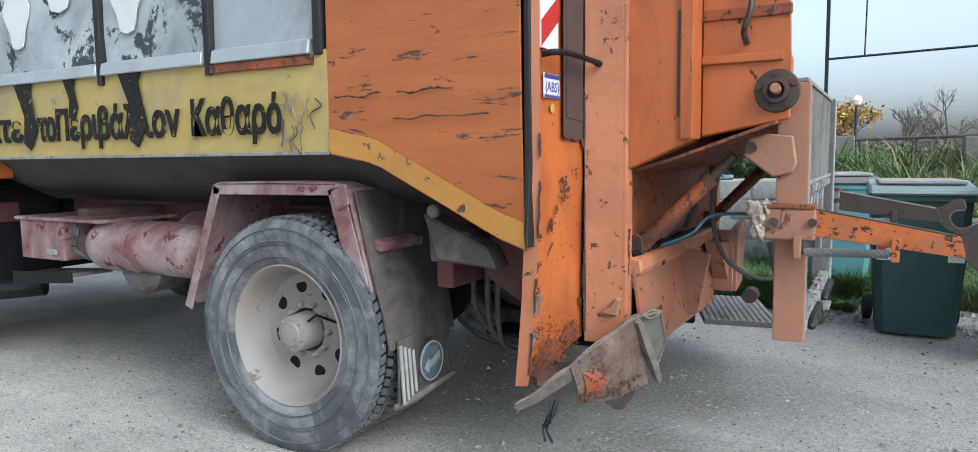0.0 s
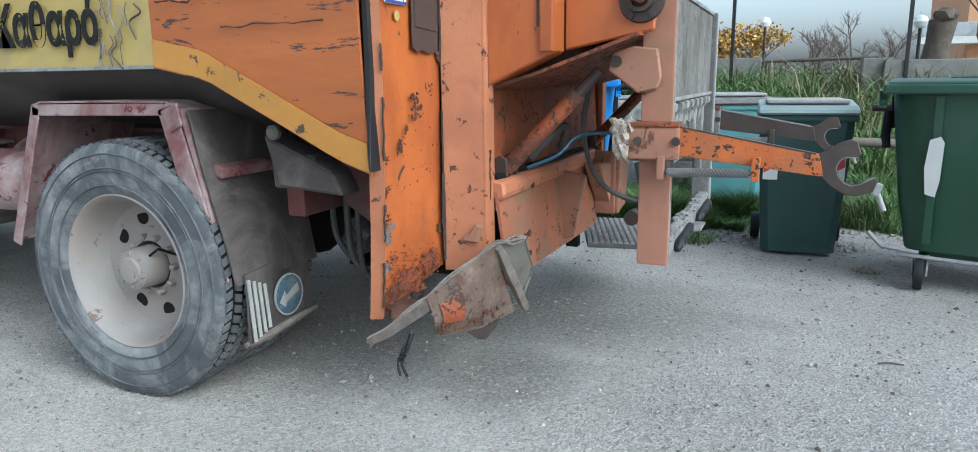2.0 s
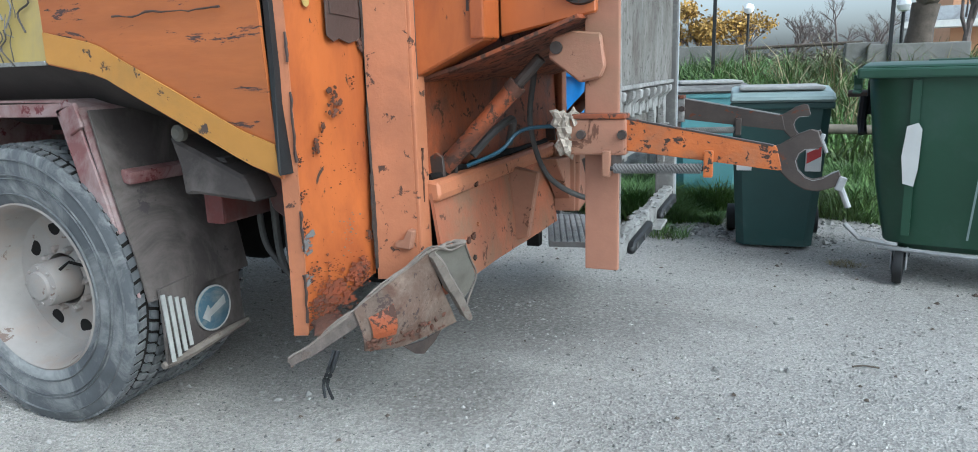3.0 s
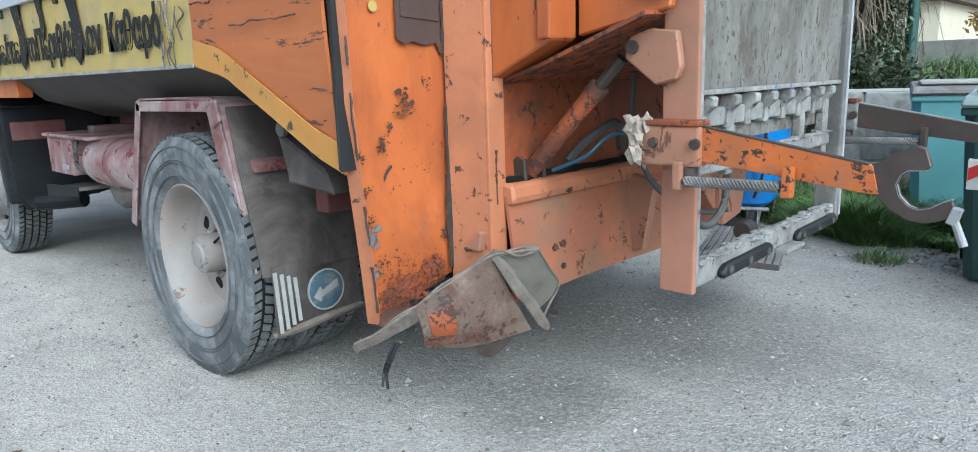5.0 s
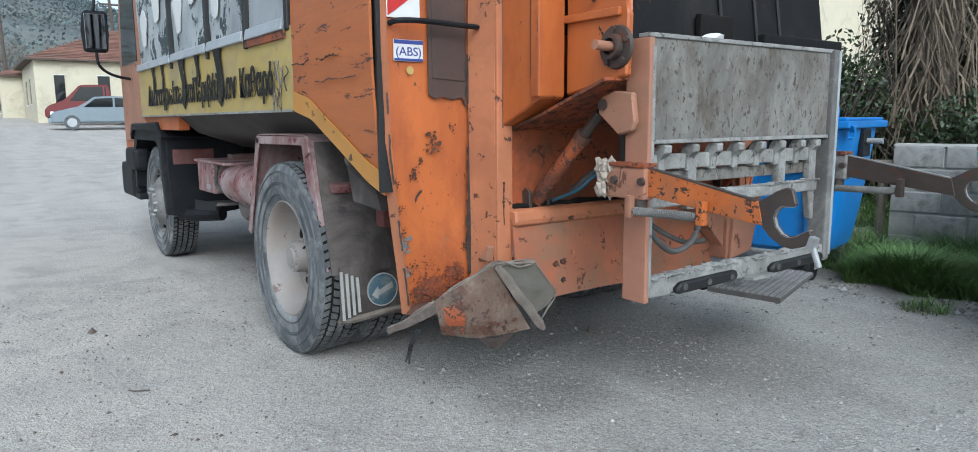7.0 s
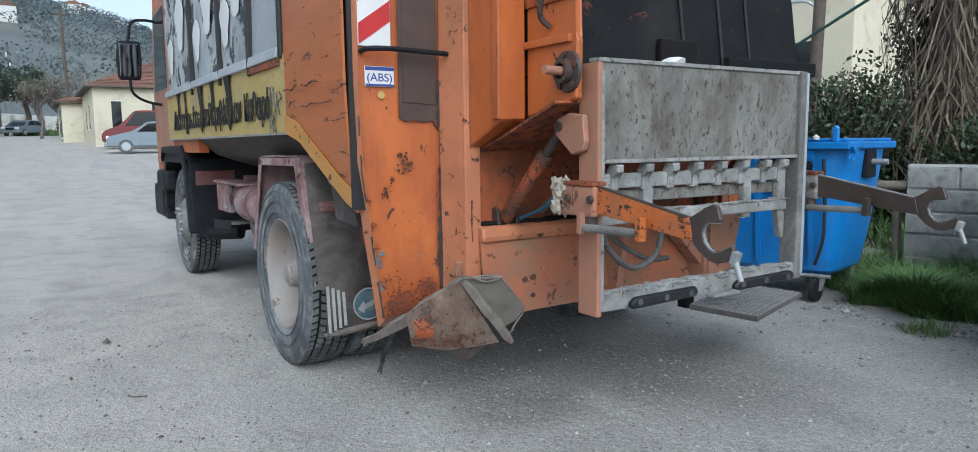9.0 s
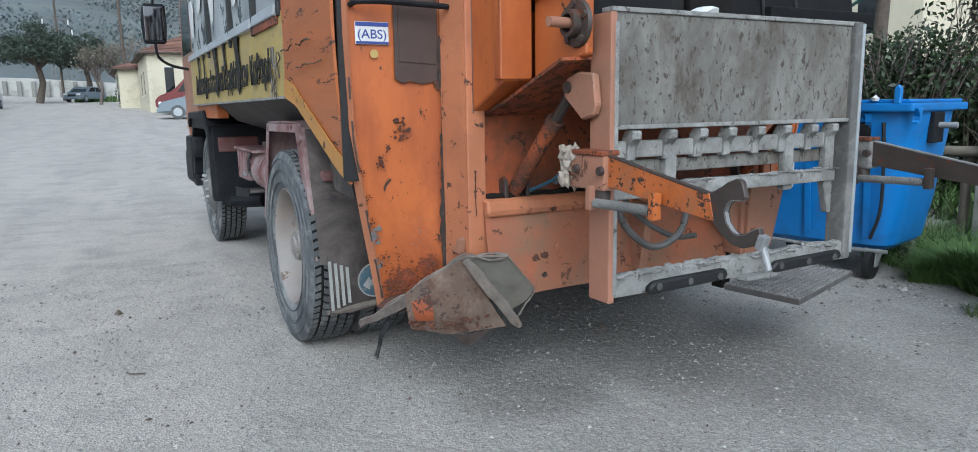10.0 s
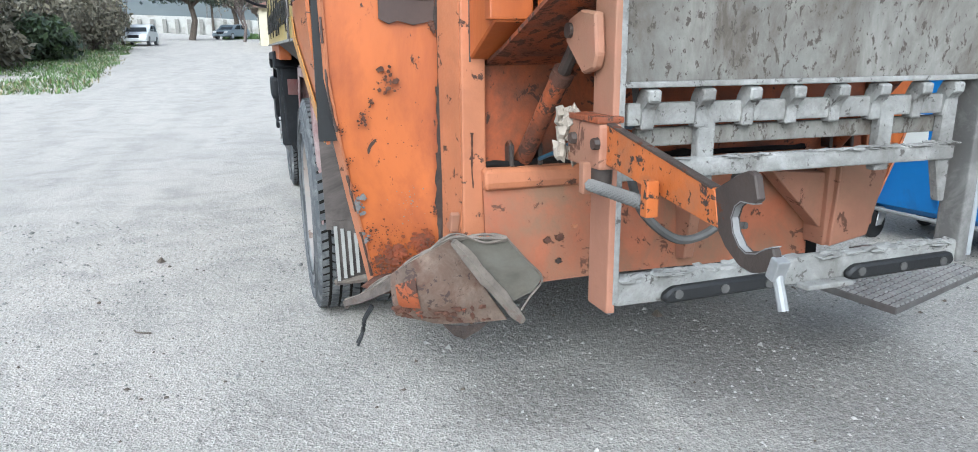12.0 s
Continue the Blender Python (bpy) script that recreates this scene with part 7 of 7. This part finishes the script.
# ---- along the road ----
def car(name, at, turn, paint, label, tall=0.0):
    c = thing(name, (0, 0, 0), label, "car")
    h = 1.45 + tall
    prof = [(-2.1, 0.28), (-2.12, 0.62), (-1.95, 0.78), (-1.05, 0.92), (-0.45, h - 0.04), (0.35, h), (1.35, h - 0.06), (1.95, 0.98), (2.08, 0.85), (2.1, 0.30)]
    if tall:
        prof = [(-2.3, 0.35), (-2.32, 0.75), (-2.1, 0.98), (-1.45, 1.15), (-0.75, h - 0.04), (-0.3, h), (0.55, h), (0.62, 1.15), (2.3, 1.12), (2.3, 0.45)]
    part("body", prism(prof, "y", -0.85, 0.85, 0.07), paint, c)
    part("side_glass", prism([(-0.85, 0.96), (-0.38, h - 0.12), (0.30, h - 0.08), (1.15, h - 0.12), (1.5, 0.98)] if not tall else [(-1.2, 1.18), (-0.7, h - 0.12), (0.42, h - 0.1), (0.42, 1.2)], "y", -0.862, 0.862, 0.004), "glass", c)
    part("pillar", box(0.28, 0.36, -0.868, 0.868, 0.95, h - 0.06, 0.01), paint, c)
    wx0, wx1, wz0 = (-1.08, -0.50, 0.94) if not tall else (-1.48, -0.80, 1.18)
    part("windscreen", sheet([[(wx0, -0.68, wz0), (wx0, 0.68, wz0)], [(wx1, -0.58, h - 0.10), (wx1, 0.58, h - 0.10)]], 0.02), "glass", c)
    for x in (-1.32, 1.28):
        for s in (-1, 1):
            w = soften(part("wheel", lathe([(0.31, -0.09), (0.31, 0.09), (0.20, 0.10), (0.0, 0.10)], (x, s * 0.80, 0.31), "y", 24), "tread", c))
            soften(part("rim", lathe([(0.19, -0.11), (0.19, 0.11), (0.0, 0.115)], (x, s * 0.80, 0.31), "y", 20), "alu", w))
    for s in (-0.6, 0.6):
        part("headlight", box(-2.10, -1.98, s - 0.18, s + 0.18, 0.62, 0.78, 0.03), "globe", c)
    part("grille", box(-2.14, -2.05, -0.35, 0.35, 0.45, 0.70, 0.02), "black", c)
    part("bumper", box(-2.2, -2.02, -0.82, 0.82, 0.28, 0.50, 0.05), paint if not tall else "black", c)
    c.matrix_basis = pose(*at, 0, 0, turn)
    return c


car("car", (-33.6, 3.8, 0), 84, "car_silver", "grey-blue hatchback with a dented door parked by the house")
car("van", (-39.6, 4.3, 0), 84, "car_red", "dark red pickup van parked by the house", 0.55)
car("car", (-54.0, -7.3, 0), 176, "car_white", "white car facing the yard on the verge")
car("car", (-76.0, -1.6, 0), 150, "car_silver", "distant silver car at the bend")


def pine(at, height, radius, seed):
    rng = np.random.default_rng(seed)
    t = thing("pine_tree", at, "umbrella pine with a broad dark green crown and forked trunk", "tree")
    x, y, z = at
    bm = tube([(x, y, z), (x - 0.1, y + 0.4, z + height * 0.25), (x, y + 0.1, z + height * 0.5)], [0.32, 0.26, 0.2], 10)
    for k in range(9):
        a = 0.7 * k
        bm = tube([(x, y + 0.1, z + height * (0.38 + 0.012 * k)), (x + 0.5 * radius * math.cos(a) * 0.6, y + 0.5 * radius * math.sin(a), z + height * 0.6), (x + 0.8 * radius * math.cos(a), y + 0.8 * radius * math.sin(a), z + height * 0.74)], [0.14, 0.10, 0.04], 6, bm)
    part("trunk", bm, "bark", t)
    clumps = []
    for _ in range(95):
        a, r = rng.uniform(0, 6.283), radius * math.sqrt(rng.uniform(0, 1))
        dome = 1 - (r / radius) ** 2
        clumps.append((x + r * math.cos(a), y + r * math.sin(a), z + height * rng.uniform(0.55, 0.62 + 0.36 * dome)))
    c = np.array(clumps)[rng.integers(0, len(clumps), 15000)] + rng.normal(size=(15000, 3)) * radius * np.array([0.11, 0.11, 0.075])
    part("crown", leaves(rng, c, 0.13, 0.4), "leaf_pine", t)


pine((-72.5, -5.1, 0), 7.2, 3.5, 51)
pine((-84.0, -1.5, 0), 7.0, 3.0, 52)
bare_tree("tree", (-64.0, -0.4, 0), 6.2, 0.7, 53, "leaf_olive", 650, 0.10, "slim roadside tree with thin olive leaves")
bare_tree("tree", (-66.0, 1.2, 0), 6.8, 0.7, 54, "leaf_olive", 650, 0.10, "slim roadside tree with thin olive leaves")
bare_tree("tree", (-62.0, 2.6, 0), 4.2, 0.8, 55, None, 0, label="bare grey roadside tree by the bend")
for k, (x, y, sx, sz, m, lab) in enumerate(((-25.0, -8.6, 2.2, 0.8, "leaf_olive", "grey-green bramble beside the road"), (-31.0, -8.2, 2.4, 0.9, "leaf", "dark green roadside bramble"), (-28.0, -9.6, 3.4, 2.1, "leaf_olive", "tall grey-brown roadside scrub"), (-36.0, -9.2, 3.4, 2.0, "leaf_olive", "tall grey-brown roadside scrub"), (-46.0, -9.6, 3.0, 1.0, "leaf", "dark green roadside bush"), (-62.0, -10.5, 2.4, 1.3, "leaf", "dark green clipped bush"), (-90.0, 3.0, 2.5, 1.2, "leaf", "dark green bush by the bend"), (-42.0, -8.2, 2.6, 1.7, "leaf_olive", "tall grey-brown roadside scrub"), (-52.0, -9.0, 3.0, 2.2, "leaf_olive", "grey-green bush beside the road"), (-22.0, -9.0, 2.6, 2.0, "leaf_olive", "tall grey-brown roadside scrub"))):
    bush("bush", (x, y, rise(x, y)), (sx, 1.5, sz), 4200, 0.13, m, lab, 60 + k, 50, hollow=0.35)
ww = thing("wall_retaining", (-70, -13, 0), "pale concrete retaining wall beside the road", "wall", kind="structure")
part("wall_body", prism([(-84.0, 0.0), (-58.0, 0.0), (-61.0, 1.8), (-66.0, 3.0), (-84.0, 3.2)], "y", -13.2, -12.6, 0.02), "concrete_pale", ww)
yw = thing("wall_yard", (-108, -8, 0), "long white yard wall with pale buttresses", "wall", kind="structure")
part("wall_body", prism([(-30, 0), (3.0, 0), (3.0, 2.0), (-8, 2.6), (-30, 3.2)], "x", -112.0, -111.0, 0.02), "concrete_pale", yw)
for k in range(16):
    part("buttress", box(-111.0, -110.6, -24 + 1.6 * k, -23.5 + 1.6 * k, 0, 2.2, 0.02), "stone", yw)
for x, y, h, lean in ((-58.0, 1.4, 9.5, -0.15), (-85, -3.6, 12, 0.0), (-70, -11.5, 8, 0.1), (-52.0, 7.5, 8.0, -0.3)):
    p = thing("utility_pole", (x, y, 0), "dark wooden roadside utility pole", "pole", "roadside poles")
    part("shaft", tube([(x, y, 0), (x, y + lean, h)], [0.13, 0.09], 8), "bark", p)
    part("cross_arm", box(x - 0.05, x + 0.05, y + lean - 0.6, y + lean + 0.6, h - 0.6, h - 0.48, 0.02), "bark", p)


# the far road, houses and trees stand on the climbing ground
for ob in list(scene.objects):
    if ob.parent is None and ob.location.x < -12 and ob.name.split(".")[0] in ("house", "shed", "car", "van", "pine_tree", "tree", "utility_pole", "wall_retaining", "wall_yard"):
        ob.location.z += rise(ob.location.x, -2.0)


def pylon(x, y, z, h):
    """A lattice power pylon: four leaning legs, braces and three cross arms with insulators."""
    t = thing("power_pylon", (x, y, z), "pale steel lattice power pylon before the hill", "pylon")
    legs = bmesh.new()
    for sx in (-1, 1):
        for sy in (-1, 1):
            tube([(x + sx * 1.3, y + sy * 1.3, z), (x + sx * 0.25, y + sy * 0.25, z + h)], [0.07, 0.045], 5, legs)
    part("leg_frame", legs, "post_grey", t)
    brace = bmesh.new()
    for k in range(9):
        a, b = 1.3 - 1.05 * k / 9, 1.3 - 1.05 * (k + 1) / 9
        for s in (-1, 1):
            tube([(x + a, y - s * a, z + h * k / 9), (x + b, y + s * b, z + h * (k + 1) / 9)], 0.03, 4, brace)
    part("brace", brace, "post_grey", t)
    for k, w in ((0.70, 2.6), (0.82, 2.2), (0.94, 1.8)):
        arm = part("cross_arm", box(x - 0.1, x + 0.1, y - w, y + w, z + h * k, z + h * k + 0.18, 0.03), "post_grey", t)
        for s in (-1, 1):
            part("insulator", tube([(x, y + s * (w - 0.15), z + h * k - 0.7), (x, y + s * (w - 0.15), z + h * k)], 0.10, 8), "stucco_white", arm)


pylon(-125.0, -4.9, 3.5, 12.5)


def hills():
    def mound(name, x0, x1, y0, y1, fn, material, label, lift, nx=30, ny=60):
        v, f = [], []
        for i in range(nx):
            for j in range(ny):
                x, y = x0 + (x1 - x0) * i / (nx - 1), y0 + (y1 - y0) * j / (ny - 1)
                v.append((x, y, fn(x, y)))
        f = [(i * ny + j, (i + 1) * ny + j, (i + 1) * ny + j + 1, i * ny + j + 1) for i in range(nx - 1) for j in range(ny - 1)]
        ob = soften(part(name, (v, [], f), material, None), 80)
        ob.location.z = lift
        return tagged(ob, label, "hill", kind="structure")

    def near(x, y):
        d = min(1, max(0, (-130 - x) / 330))
        prof = np.interp(y, [-300, -60, -5, 25, 45, 70, 120, 300], [98, 92, 78, 70, 62, 46, 30, 18])
        return -1 + prof * d ** 0.8 * (1 + 0.12 * noise.noise(Vector((x * 0.02, y * 0.02, 0))))

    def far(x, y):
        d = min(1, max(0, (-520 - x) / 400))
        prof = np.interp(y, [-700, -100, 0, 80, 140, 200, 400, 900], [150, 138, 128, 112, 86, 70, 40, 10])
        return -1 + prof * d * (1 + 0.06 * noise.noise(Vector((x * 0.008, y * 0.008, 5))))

    mound("backdrop_hill", -480, -130, -320, 320, near, "hill", "wooded hillside with scattered white houses, haze in its colour", 5.1)
    mound("backdrop_ridge", -960, -500, -800, 900, far, "ridge", "mountain ridge tinted haze blue", 16.0)
    rng = np.random.default_rng(9)
    n = 150000
    x, y = rng.uniform(-470, -140, n), rng.uniform(-140, 150, n)
    k = np.array([noise.noise(Vector((a * 0.03, b * 0.03, 2))) + 0.25 * noise.noise(Vector((a * 0.2, b * 0.2, 2))) > -0.05 for a, b in zip(x, y)])
    c = np.stack([x[k], y[k], [near(a, b) + rng.uniform(5.3, 8.6) for a, b in zip(x[k], y[k])]], 1)
    tagged(part("woods", leaves(rng, c, 0.36, 0.7), "leaf_hill", None), "wooded slope on the hill, haze-tinted foliage", "trees", kind="stuff")
    r = random.Random(12)
    for _ in range(18):
        x, y = r.uniform(-400, -230), r.uniform(-70, 60)
        z = near(x, y) + 5.1
        w, d, h = r.uniform(4, 7), r.uniform(4, 6), r.uniform(2.5, 4)
        t = thing("hill_house", (x, y, z), "small white house on the wooded hillside", "house", "hillside houses")
        part("wall", box(x - d / 2, x + d / 2, y - w / 2, y + w / 2, z - 2, z + h, 0.05), "stucco_white", t)
        part("roof", prism([(y - w / 2 - 0.3, z + h), (y + w / 2 + 0.3, z + h), (y, z + h + 1.4)], "x", x - d / 2 - 0.3, x + d / 2 + 0.3, 0.05), "tile", t)


hills()
